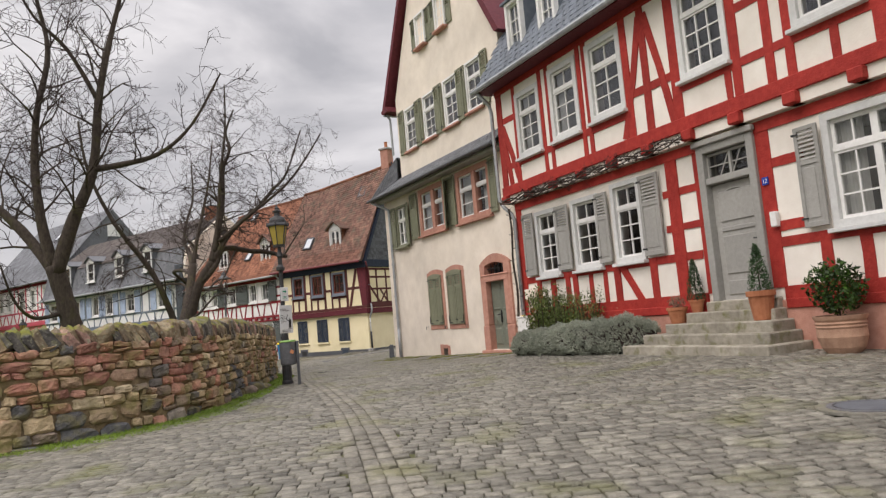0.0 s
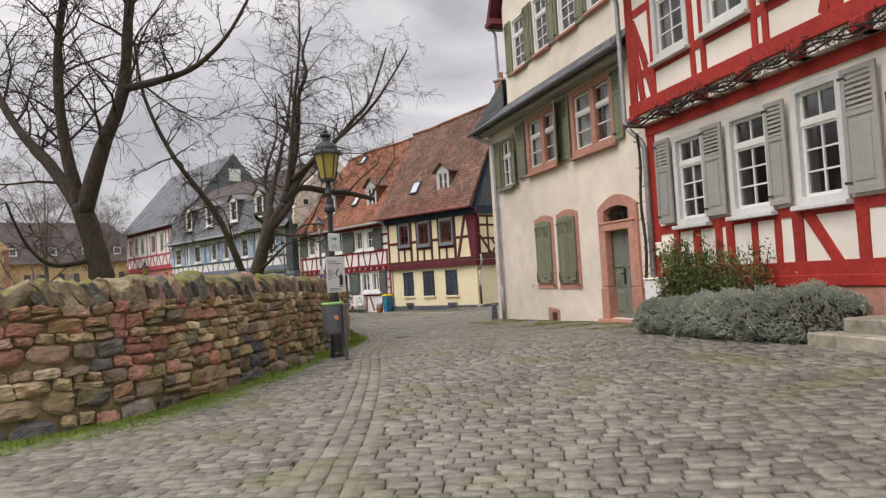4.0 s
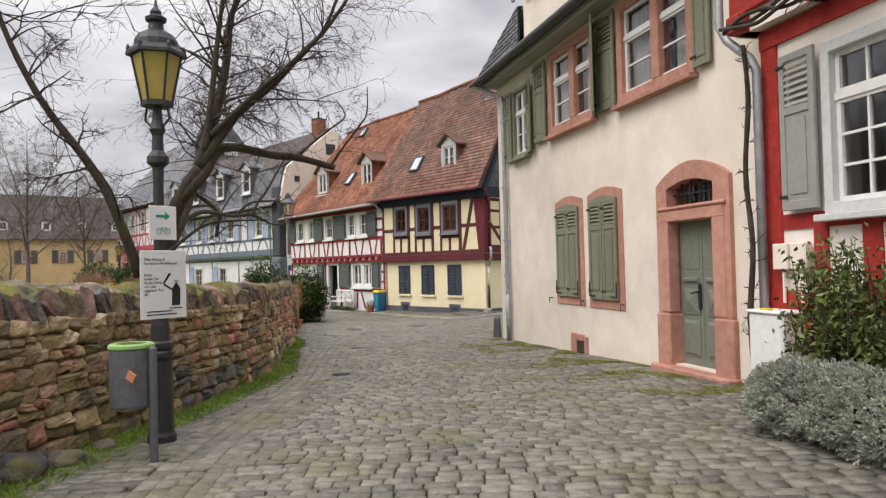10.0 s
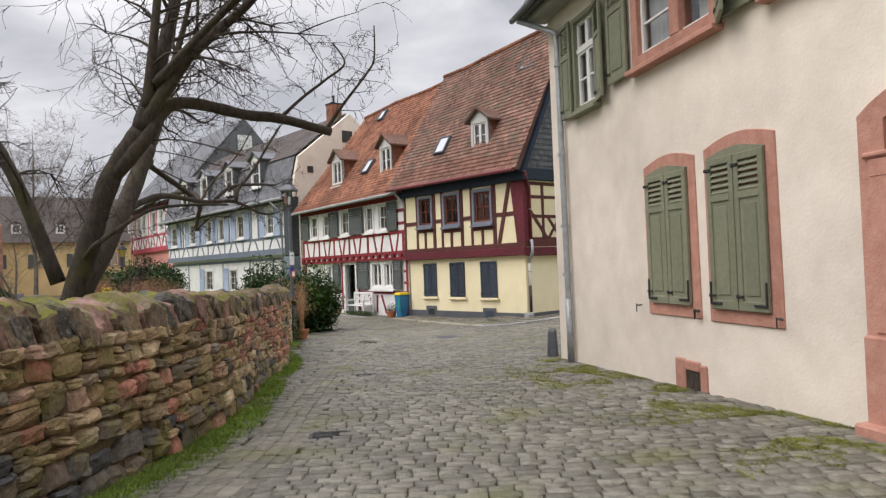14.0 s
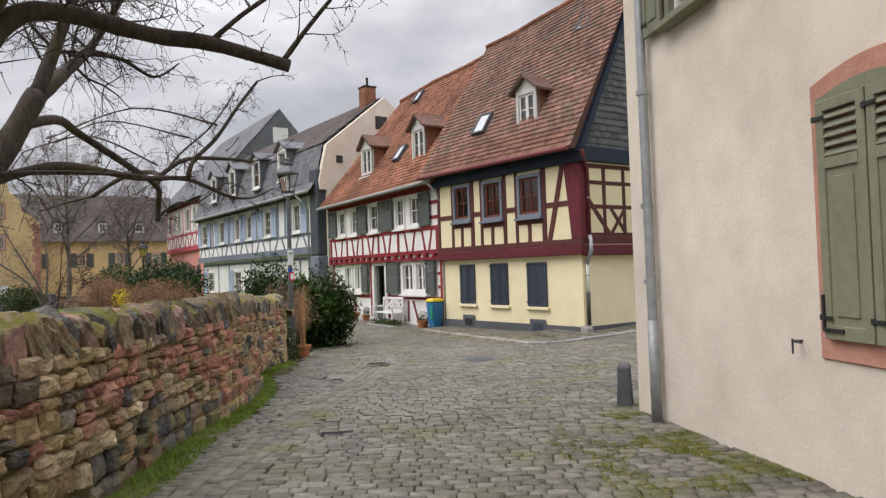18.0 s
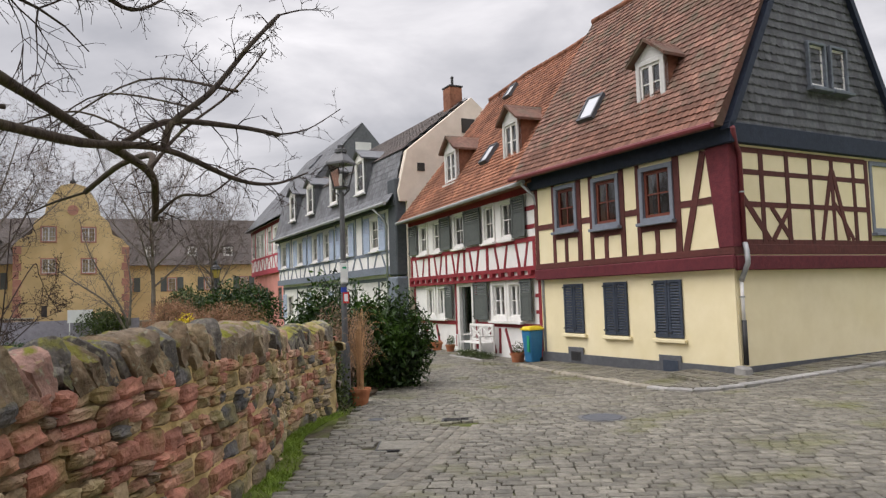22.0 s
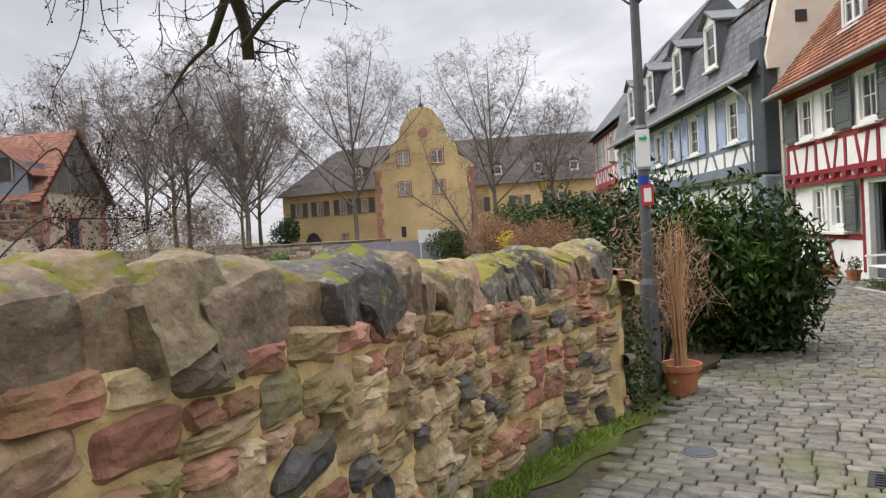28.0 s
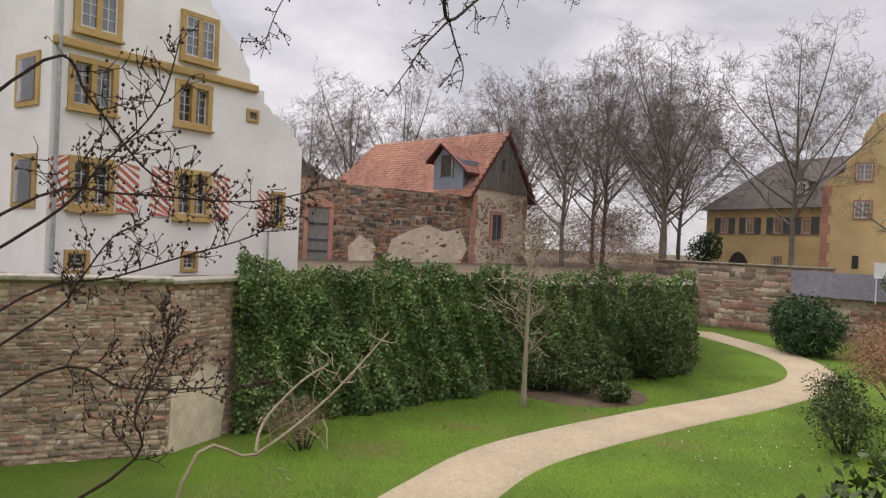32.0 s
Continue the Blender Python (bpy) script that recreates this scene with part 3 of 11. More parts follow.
def facade(origin, right, z=0.0):
    """A frame whose x runs right along a facade as seen from outside, y into the wall, z up."""
    rx, ry = right
    n = math.hypot(rx, ry)
    rx, ry = rx / n, ry / n
    return Matrix(((rx, -ry, 0, origin[0]), (ry, rx, 0, origin[1]), (0, 0, 1, z), (0, 0, 0, 1)))


RND = random.Random(11)
GY, GZ = (-30, 0, 8, 16, 20, 26, 32, 36, 50, 80), (-0.3, -0.21, 0.13, 0.17, 0.06, -0.08, -0.24, -0.32, -0.34, -0.34)
CY, CX = (0, 12, 26, 32, 40), (0, 0, -3, -5.5, -8)


def street_z(x, y):
    """Height of the paving: a gentle hump along the street with a fall towards the boundary wall."""
    return np.interp(y, GY, GZ) + 0.03 * (np.clip(x, -8, 5) - np.interp(y, CY, CX))


def holed(sh, x0, x1, z0, z1, holes, y0, y1):
    """A wall between y0 and y1 with rectangular openings (x0, x1, z0, z1)."""
    xs = sorted({x0, x1, *(min(max(v, x0), x1) for h in holes for v in h[:2])})
    zs = sorted({z0, z1, *(min(max(v, z0), z1) for h in holes for v in h[2:4])})
    full = {}
    for i in range(len(xs) - 1):
        for k in range(len(zs) - 1):
            cx, cz = (xs[i] + xs[i + 1]) / 2, (zs[k] + zs[k + 1]) / 2
            full[i, k] = not any(h[0] < cx < h[1] and h[2] < cz < h[3] for h in holes)
    for (i, k), ok in full.items():
        if not ok:
            continue
        a, b, c, d = xs[i], xs[i + 1], zs[k], zs[k + 1]
        sh.add([(a, y0, c), (b, y0, c), (b, y0, d), (a, y0, d)], [(0, 1, 2, 3)])
        sh.add([(a, y1, c), (b, y1, c), (b, y1, d), (a, y1, d)], [(3, 2, 1, 0)])
        if not full.get((i - 1, k), False):
            sh.add([(a, y0, c), (a, y0, d), (a, y1, d), (a, y1, c)], [(0, 1, 2, 3)])
        if not full.get((i + 1, k), False):
            sh.add([(b, y0, c), (b, y0, d), (b, y1, d), (b, y1, c)], [(3, 2, 1, 0)])
        if not full.get((i, k - 1), False):
            sh.add([(a, y0, c), (b, y0, c), (b, y1, c), (a, y1, c)], [(3, 2, 1, 0)])
        if not full.get((i, k + 1), False):
            sh.add([(a, y0, d), (b, y0, d), (b, y1, d), (a, y1, d)], [(0, 1, 2, 3)])
    return sh


def beam(house, x0, z0, x1, z1, w, material, proud=0.025, y=0.0, depth=0.08, curve=0.0):
    """One timber of a frame, from point to point on the facade; slightly uneven, as hewn."""
    d = Vector((x1 - x0, z1 - z0))
    n = Vector((-d.y, d.x)).normalized() * w / 2
    j = lambda: RND.uniform(-0.012, 0.012)  # noqa: E731
    mid = Vector(((x0 + x1) / 2, (z0 + z1) / 2)) + n.normalized() * curve
    left = [(x0 + n.x + j(), z0 + n.y), (mid.x + n.x + j(), mid.y + n.y + j()), (x1 + n.x + j(), z1 + n.y)]
    right = [(x1 - n.x + j(), z1 - n.y), (mid.x - n.x + j(), mid.y - n.y + j()), (x0 - n.x + j(), z0 - n.y)]
    p = proud + RND.uniform(-0.004, 0.004)
    return Shape().prism((right + left)[::1], y - p, y + depth).done("beam", material, house)


def sheet(x0, x1, y, z0, z1):
    """A sheet of window glass facing out."""
    return Shape().add([(x0, y, z0), (x1, y, z0), (x1, y, z1), (x0, y, z1)], [(0, 1, 2, 3)])


def ring_frame(x0, x1, z0, z1, cw, ya, yb):
    """A rectangular frame in one piece."""
    out = [(x0, z0), (x1, z0), (x1, z1), (x0, z1)]
    inn = [(x0 + cw, z0 + cw), (x1 - cw, z0 + cw), (x1 - cw, z1 - cw), (x0 + cw, z1 - cw)]
    return Shape().add([(x, ya, z) for x, z in out + inn] + [(x, yb, z) for x, z in out + inn],
                       [(k, (k + 1) % 4, 4 + (k + 1) % 4, 4 + k) for k in range(4)] + [(8 + (k + 1) % 4, 8 + k, 12 + k, 12 + (k + 1) % 4) for k in range(4)]
                       + [((k + 1) % 4, k, 8 + k, 8 + (k + 1) % 4) for k in range(4)] + [(4 + k, 4 + (k + 1) % 4, 12 + (k + 1) % 4, 12 + k) for k in range(4)])


def window(house, x0, x1, z0, z1, nx, nz, casing, sash, cw=0.10, proud=0.05, y=0.0, mull=0, transom=0.0, sill=None, curtain=False, sw=0.055, mw=0.026, inset=0.05, sill_out=0.1):
    """A window: casing round the opening, sashes with glazing bars, a pane, a sill."""
    fr = ring_frame(x0, x1, z0, z1, cw, y - proud, y + 0.12)
    win = fr.done("window", casing, house, bevel=0.008)
    a, b, c, d = x0 + cw, x1 - cw, z0 + cw, z1 - cw
    sh = Shape()
    ys, ye = y + inset - 0.03, y + inset + 0.03
    leaves = [(a, b)] if not mull else [(a + (b - a) * k / (mull + 1), a + (b - a) * (k + 1) / (mull + 1)) for k in range(mull + 1)]
    lights = []
    if transom:
        zt = c + (d - c) * transom
        lights = [(p, q, c, zt - 0.02, nz) for p, q in leaves] + [(p, q, zt + 0.02, d, 1) for p, q in leaves]
        sh.box(a, b, ys - 0.02, ye, zt - 0.035, zt + 0.035)
    else:
        lights = [(p, q, c, d, nz) for p, q in leaves]
    for p, q, r, s, rows in lights:
        sh.box(p, p + sw, ys, ye, r, s).box(q - sw, q, ys, ye, r, s).box(p + sw, q - sw, ys, ye, r, r + sw).box(p + sw, q - sw, ys, ye, s - sw, s)
        for k in range(1, nx):
            xm = p + sw + (q - p - 2 * sw) * k / nx
            sh.box(xm - mw / 2, xm + mw / 2, ys + 0.01, ye - 0.01, r + sw, s - sw)
        for k in range(1, rows):
            zm = r + sw + (s - r - 2 * sw) * k / rows
            sh.box(p + sw, q - sw, ys + 0.012, ye - 0.012, zm - mw / 2, zm + mw / 2)
    sh.done("sash", sash, win)
    pane = sheet(a, b, y + inset + 0.004, c, d).done("pane", PANE, win)
    pane.visible_shadow = False
    if curtain:
        for p, q in ((a, a + (b - a) * 0.3), (b - (b - a) * 0.3, b)):
            cu, n = Shape(), 12
            vs = [(p + (q - p) * k / n, y + 0.16 + 0.02 * math.sin(k * 2.2), zz) for zz in (c, d) for k in range(n + 1)]
            cu.add(vs, [(k, k + 1, k + n + 2, k + n + 1) for k in range(n)])
            cu.add([(v[0], v[1] + 0.004, v[2]) for v in vs], [(k + n + 1, k + n + 2, k + 1, k) for k in range(n)])
            cu.done("curtain", CURTAIN, win)
    if sill:
        Shape().box(x0 - 0.04, x1 + 0.04, y - proud - sill_out, y + 0.05, z0 - 0.07, z0 - 0.003).done("sill", sill, win, bevel=0.008)
    return win


def shutter(house, x0, x1, z0, z1, y, material, louver=(0.0, 1.0), hinges=True, angle=0.0, thick=0.04, pitch=0.062):
    """A leaf of a shutter: framed panel, with louvers over part of its height (fractions from the bottom). angle swings it from its left edge."""
    w = x1 - x0
    m = pose(x0, y, z0, 0, 0, angle)
    h = z1 - z0
    sh = Shape()
    st = min(0.075, w * 0.16)
    l0, l1 = louver[0] * h, louver[1] * h
    # one ring of stiles and rails
    out = [(0, 0), (w, 0), (w, h), (0, h)]
    inn = [(st, st * 1.3), (w - st, st * 1.3), (w - st, h - st), (st, h - st)]
    sh.add([(x, -thick, z) for x, z in out + inn] + [(x, 0, z) for x, z in out + inn],
           [(k, (k + 1) % 4, 4 + (k + 1) % 4, 4 + k) for k in range(4)] + [(8 + (k + 1) % 4, 8 + k, 12 + k, 12 + (k + 1) % 4) for k in range(4)]
           + [((k + 1) % 4, k, 8 + k, 8 + (k + 1) % 4) for k in range(4)] + [(4 + k, 4 + (k + 1) % 4, 12 + (k + 1) % 4, 12 + k) for k in range(4)])
    leaf = sh.done("shutter", material, house, at=m, bevel=0.005)
    if l0 > 0.1:
        Shape().box(st, w - st, -thick, 0, l0 - st, l0).done("rail", material, leaf)
        Shape().box(st, w - st, -thick * 0.62, -thick * 0.3, st * 1.3, l0 - st).done("panel", material, leaf)
        if l0 - st > 0.5:
            Shape().box(st * 1.7, w - st * 1.7, -thick * 0.9, -thick * 0.62, st * 2.1, l0 - st * 1.8).done("raised_field", material, leaf, bevel=0.008)
    if l1 < 0.97:
        Shape().box(st, w - st, -thick * 0.62, -thick * 0.3, l1, h - st).done("panel", material, leaf)
    if l1 > l0:
        lv, top = Shape(), min(l1, 1) * h - (st if l1 >= 0.97 else 0)
        base = max(l0, st * 1.3)
        n = max(2, int((top - base) / pitch))
        for k in range(n):
            zz = base + (top - base) * (k + 0.5) / n
            lv.add([(st, -thick * 0.95, zz - 0.024), (w - st, -thick * 0.95, zz - 0.024), (w - st, -0.004, zz + 0.022), (st, -0.004, zz + 0.022),
                    (st, -thick * 0.95, zz - 0.016), (w - st, -thick * 0.95, zz - 0.016), (w - st, -0.004, zz + 0.03), (st, -0.004, zz + 0.03)],
                   [(0, 3, 2, 1), (4, 5, 6, 7), (0, 1, 5, 4), (2, 3, 7, 6)])
        tagged(lv.done("louvers", material, leaf), kind="stuff")
    if hinges:
        for zz in (h * 0.09, h * 0.93):
            Shape().box(0.0, 0.09, -thick - 0.014, -thick, zz - 0.012, zz + 0.012).box(-0.03, 0.0, -thick - 0.01, 0.02, zz - 0.018, zz + 0.018).done("hinge", IRON, leaf)
    return leaf


def tiled(house, p00, p10, p01, p11, material, tw=0.18, th=0.165, lift=0.022, name="roof_tiles", round_=False, parts=0, part_mat=None, seed=3, ridge=None):
    """Courses of tiles on a four-cornered slope: p00, p10 along the eave, p01, p11 along the ridge. Some of the lowest are pieces of their own."""
    rs = np.random.RandomState(seed)
    p00, p10, p01, p11 = (np.array(p, float) for p in (p00, p10, p01, p11))
    rows = max(2, int(np.linalg.norm((p01 + p11 - p00 - p10) / 2) / th))
    nrm = np.cross(p10 - p00, p01 - p00)
    nrm /= np.linalg.norm(nrm)
    vs, fs, k, made, shared = [], [], 0, 0, None
    for r in range(rows):
        v0, v1 = r / rows, min(1.0, (r + 1.25) / rows)
        a0, b0 = p00 + (p01 - p00) * v0, p10 + (p11 - p10) * v0
        a1, b1 = p00 + (p01 - p00) * v1, p10 + (p11 - p10) * v1
        n = max(1, int(round(np.linalg.norm(b0 - a0) / tw)))
        off = 0.5 * (r % 2)
        for c in range(n + (r % 2)):
            u0, u1 = max(0.0, (c - off) / n), min(1.0, (c + 1 - off) / n)
            if u1 - u0 < 0.01:
                continue
            g = 0.04 * (u1 - u0)
            j = rs.uniform(-0.006, 0.006, 3)
            lo = nrm * (lift + abs(j[0]))
            q0, q1 = a0 + (b0 - a0) * (u0 + g), a0 + (b0 - a0) * (u1 - g)
            t0, t1 = a1 + (b1 - a1) * (u0 + g), a1 + (b1 - a1) * (u1 - g)
            if ridge:
                q0, q1, t0, t1 = (q + np.array([0, 0, v_ * ridge(q[0])]) for q, v_ in ((q0, v0), (q1, v0), (t0, v1), (t1, v1)))
            drop = (a0 - a1) / np.linalg.norm(a1 - a0) * (abs(j[1]) * 2)
            if round_:
                m0 = (q0 + q1) / 2 + drop + (a0 - a1) / np.linalg.norm(a1 - a0) * 0.03
                pts = [q0 + lo + drop, m0 + lo * 1.1, q1 + lo + drop, t1 + nrm * 0.004, t0 + nrm * 0.004, q0 + drop, m0, q1 + drop]
                face = [(0, 1, 2, 3), (0, 3, 4, 4), (5, 6, 1, 0), (6, 7, 2, 1)]
            else:
                m0, tm = (q0 + q1) / 2 + drop, (t0 + t1) / 2
                pts = [q0 + lo + drop, m0 + lo * 1.35, q1 + lo + drop, t1 + nrm * 0.004, tm + nrm * 0.012, t0 + nrm * 0.004, q0 + drop, m0, q1 + drop]
                face = [(0, 1, 4, 5), (1, 2, 3, 4), (6, 7, 1, 0), (7, 8, 2, 1), (6, 0, 5, 5), (2, 8, 3, 3)]
            face = [tuple(dict.fromkeys(f)) for f in face]
            if made < parts and 2 <= c < n - 1:
                made += 1
                sh = Shape()
                cen = sum(pts) / len(pts)
                sh.add([p - cen for p in pts], face)
                if shared is None or RND.random() < 0.12:
                    ob = sh.done("tile", part_mat or material, house, at=Matrix.Translation(cen))
                    shared = ob.data
                else:
                    place("tile", shared, house, at=Matrix.Translation(cen))
                continue
            vs.extend(pts)
            fs.extend(tuple(k + i for i in f) for f in face)
            k += len(pts)
    me = bpy.data.meshes.new(name)
    me.from_pydata([tuple(v) for v in vs], [], fs)
    me.materials.append(material)
    ob = place(name, me, house)
    ob["kind"] = "stuff"
    return ob


def leaf_cloud(centres, size, spread, rs, aspect=0.5, up=0.0):
    """Leaves as bent pairs of triangles round the centres: vertices and faces."""
    n = len(centres)
    d = rs.normal(size=(n, 3))
    d[:, 2] += up
    d /= np.linalg.norm(d, axis=1)[:, None]
    s = np.cross(d, rs.normal(size=(n, 3)))
    s /= np.linalg.norm(s, axis=1)[:, None]
    nn = np.cross(d, s)
    L = (size * rs.uniform(0.6, 1.3, n))[:, None]
    c = centres + rs.normal(size=(n, 3)) * spread
    v = np.stack([c - d * L * 0.5, c + s * L * aspect * 0.5 + nn * L * 0.08, c + d * L * 0.5, c - s * L * aspect * 0.5 + nn * L * 0.08], 1).reshape(-1, 3)
    f = np.arange(4 * n).reshape(n, 4)
    return v, f


def ball_points(n, rs, radii, centre=(0, 0, 0), shell=0.55):
    d = rs.normal(size=(n, 3))
    d /= np.linalg.norm(d, axis=1)[:, None]
    r = shell + (1 - shell) * rs.uniform(0, 1, n) ** 0.6
    return d * r[:, None] * np.array(radii) + np.array(centre)


def strip_blades(base, height, lean, width, rs):
    """Upright blades at base points: thin triangles."""
    n = len(base)
    a = rs.uniform(0, 2 * np.pi, n)
    h = height * rs.uniform(0.5, 1.3, n)
    side = np.stack([np.cos(a), np.sin(a), np.zeros(n)], 1) * (width / 2)
    b = rs.normal(size=(n, 2)) * lean * h[:, None]
    tip = base + np.stack([b[:, 0], b[:, 1], h], 1)
    v = np.stack([base - side, base + side, tip], 1).reshape(-1, 3)
    return v, np.arange(3 * n).reshape(n, 3)

# ---- ground, road, boundary wall ----
WALL_LINE = [(-14.0, 8.2), (-10.5, 8.6), (-7.6, 9.5), (-5.6, 10.6), (-4.75, 11.8), (-4.5, 13.4), (-4.6, 15.5), (-4.95, 18.5), (-5.45, 21.3), (-6.3, 23.6), (-7.0, 25.2), (-7.75, 27.4), (-8.52, 28.9), (-9.34, 30.05), (-9.84, 31.2), (-10.15, 32.4)]


def smooth_line(pts, step):
    """A rounded line through the points, at even steps: points and unit directions."""
    p = np.array(pts, float)
    p = np.vstack([2 * p[0] - p[1], p, 2 * p[-1] - p[-2]])
    out = []
    for i in range(1, len(p) - 2):
        for t in np.linspace(0, 1, 24, endpoint=False):
            a, b, c, d = p[i - 1], p[i], p[i + 1], p[i + 2]
            out.append(0.5 * (2 * b + (c - a) * t + (2 * a - 5 * b + 4 * c - d) * t * t + (3 * b - a - 3 * c + d) * t ** 3))
    out = np.array(out + [p[-2]])
    s = np.r_[0, np.cumsum(np.linalg.norm(np.diff(out, axis=0), axis=1))]
    n = max(2, int(s[-1] / step))
    q = np.stack([np.interp(np.linspace(0, s[-1], n + 1), s, out[:, k]) for k in (0, 1)], 1)
    d = np.gradient(q, axis=0)
    return q, d / np.linalg.norm(d, axis=1)[:, None], s[-1]


WALL_PTS, WALL_DIR, WALL_LEN = smooth_line(WALL_LINE, 0.1)
WALL_SIDE = np.stack([WALL_DIR[:, 1], -WALL_DIR[:, 0]], 1)  # towards the street
# where street gives way to garden: the wall's line, running on a little past its end
EDGE_PTS, EDGE_DIR, EDGE_LEN = smooth_line(WALL_LINE[:-2] + [(-10.0, 31.25), (-10.42, 32.2)], 0.4)
EDGE_SIDE = np.stack([EDGE_DIR[:, 1], -EDGE_DIR[:, 0]], 1)


def wall_at(s, out=0.0):
    i = min(max(s / WALL_LEN, 0), 1) * (len(WALL_PTS) - 1)
    k = min(int(i), len(WALL_PTS) - 2)
    f = i - k
    p = WALL_PTS[k] * (1 - f) + WALL_PTS[k + 1] * f
    return p + WALL_SIDE[k] * out, WALL_DIR[k]


def wall_offset(x, y):
    """Signed distance from the line of the wall: positive on the street's side."""
    d = np.stack([x, y], -1)[..., None, :] - EDGE_PTS
    k = np.argmin((d ** 2).sum(-1), -1)
    near = np.take_along_axis(d, k[..., None, None], -2)[..., 0, :]
    return (near * EDGE_SIDE[k]).sum(-1)


GARDEN = -3.3


def land_z(x, y):
    """Ground: street level on one side of the boundary wall, a bank falling to the sunken garden on the other."""
    off = wall_offset(x, y)
    beyond = np.clip((-off - 0.6) / 8.5, 0, 1)
    beyond = beyond * beyond * (3 - 2 * beyond)
    # past the end of the wall the bank gives way to street level round the houses
    past = np.clip((y - 33.0 + 0.55 * (x + 10.0)) / 5.0, 0, 1)
    low = (street_z(x, y) - 0.35) * (1 - beyond) + GARDEN * beyond
    low = low * (1 - past) + np.minimum(street_z(x, y) - 0.05, -0.38) * past
    return np.where(off > 0, street_z(x, y) - 0.05, low)


gx = np.r_[-1600, -700, -300, -150, np.arange(-90, 30.1, 0.75), 60, 150, 400, 1600]
gy = np.r_[-1600, -500, -150, -60, np.arange(-20, 90.1, 0.75), 150, 350, 800, 1600]
X, Y = np.meshgrid(gx, gy)
Z = land_z(X, Y)
nx_, ny_ = len(gx), len(gy)
ids = np.arange(nx_ * ny_).reshape(ny_, nx_)
quads = np.stack([ids[:-1, :-1], ids[:-1, 1:], ids[1:, 1:], ids[1:, :-1]], -1).reshape(-1, 4)
ground = arrays("ground", np.stack([X, Y, Z], -1).reshape(-1, 3), quads, LAWN, smooth=True)
tagged(ground, "green lawn and soil of the sunken garden and beyond", "ground", kind="structure")

# The bed of the road, laid along the street.
STREET_LINE = [(0.6, -10), (0.5, -2), (0.3, 6), (-0.4, 12), (-1.6, 18), (-3.4, 24), (-5.6, 29.5), (-8.0, 34.5), (-11.5, 40), (-16.5, 46), (-23, 52)]
ROAD_PTS, ROAD_DIR, ROAD_LEN = smooth_line(STREET_LINE, 0.25)
ROAD_SIDE = np.stack([ROAD_DIR[:, 1], -ROAD_DIR[:, 0]], 1)


def left_of(x, y, a, b):
    return (b[0] - a[0]) * (y - a[1]) - (b[1] - a[1]) * (x - a[0])


def on_road(x, y, margin=0.0):
    """Inside the paved street: between the boundary wall and the fronts."""
    ok = wall_offset(x, y) > 0.62 + margin
    ok &= ~((y > 32.6) & (wall_offset(x, y) < 0.62) & (x < -9.6))
    ok &= (left_of(x, y, (2.31, 18.36), (2.31 + 0.438, 18.36 - 0.899)) < 0.15 + 0 * x) | (y < 0) | (y > 21)
    ok &= (left_of(x, y, (-1.97, 27.0), (1.07, 21.27)) < 0.3) | (y < 19.6) | (y > 27.0)
    ok &= (left_of(x, y, (-4.22, 37.15), (-4.22 - 0.79, 37.15 + 0.613)) > np.where(x < -8.6, 0.1, 0.6)) | (x > -3.9) & (left_of(x, y, (-4.22, 37.15), (-4.22 + 0.613, 37.15 + 0.79)) < -0.55)
    ok &= (x < 9) & (y > -6) & (y < 54)
    return ok


rows_ = np.arange(-9.5, 13.01, 0.5)
bed = ROAD_PTS[:, None, :] + ROAD_SIDE[:, None, :] * rows_[None, :, None]
bz = street_z(bed[..., 0], bed[..., 1]) - 0.024
ids = np.arange(bz.size).reshape(bz.shape)
quads = np.stack([ids[:-1, :-1], ids[:-1, 1:], ids[1:, 1:], ids[1:, :-1]], -1).reshape(-1, 4)
mids = bed.reshape(-1, 2)[quads].mean(1)
keep = (wall_offset(mids[:, 0], mids[:, 1]) > 0.25) & ~((mids[:, 1] > 34.5) & (wall_offset(mids[:, 0], mids[:, 1]) < 2.0))
road = arrays("road", np.concatenate([bed, bz[..., None]], -1).reshape(-1, 3), quads[keep], SAND_JOINT, smooth=True)
tagged(road, "cobbled street of grey stone setts with mossy joints", "road", kind="structure")


# ---- red and white timber-framed house ----
def shell(house, x0, x1, depth, z0, z1, material, front_holes, y=0.0, name="wall", side=True, floors=(), thick=0.34, floor_mat=None):
    """Four walls of a house in one piece, with openings through the front one, and floors inside."""
    sh = holed(Shape(), x0, x1, z0, z1, front_holes, y, y + thick)
    ob = sh.done(name, material, house)
    if side:
        for a, b, c, d in ((x0, x0 + thick, y + thick, y + depth), (x1 - thick, x1, y + thick, y + depth), (x0 + thick, x1 - thick, y + depth - thick, y + depth)):
            Shape().box(a, b, c, d, z0, z1).done(name, material, house)
    for zf in floors:
        Shape().box(x0 + thick, x1 - thick, y + thick, y + depth - thick, zf - 0.1, zf).done("floor_slab", INSIDE_DARK, house)
    return ob


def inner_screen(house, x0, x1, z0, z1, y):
    """An added near-black screen, standing in for unlit rooms behind a row of windows."""
    Shape().box(x0, x1, y, y + 0.08, z0, z1).done("partition", INSIDE_DARK, house)


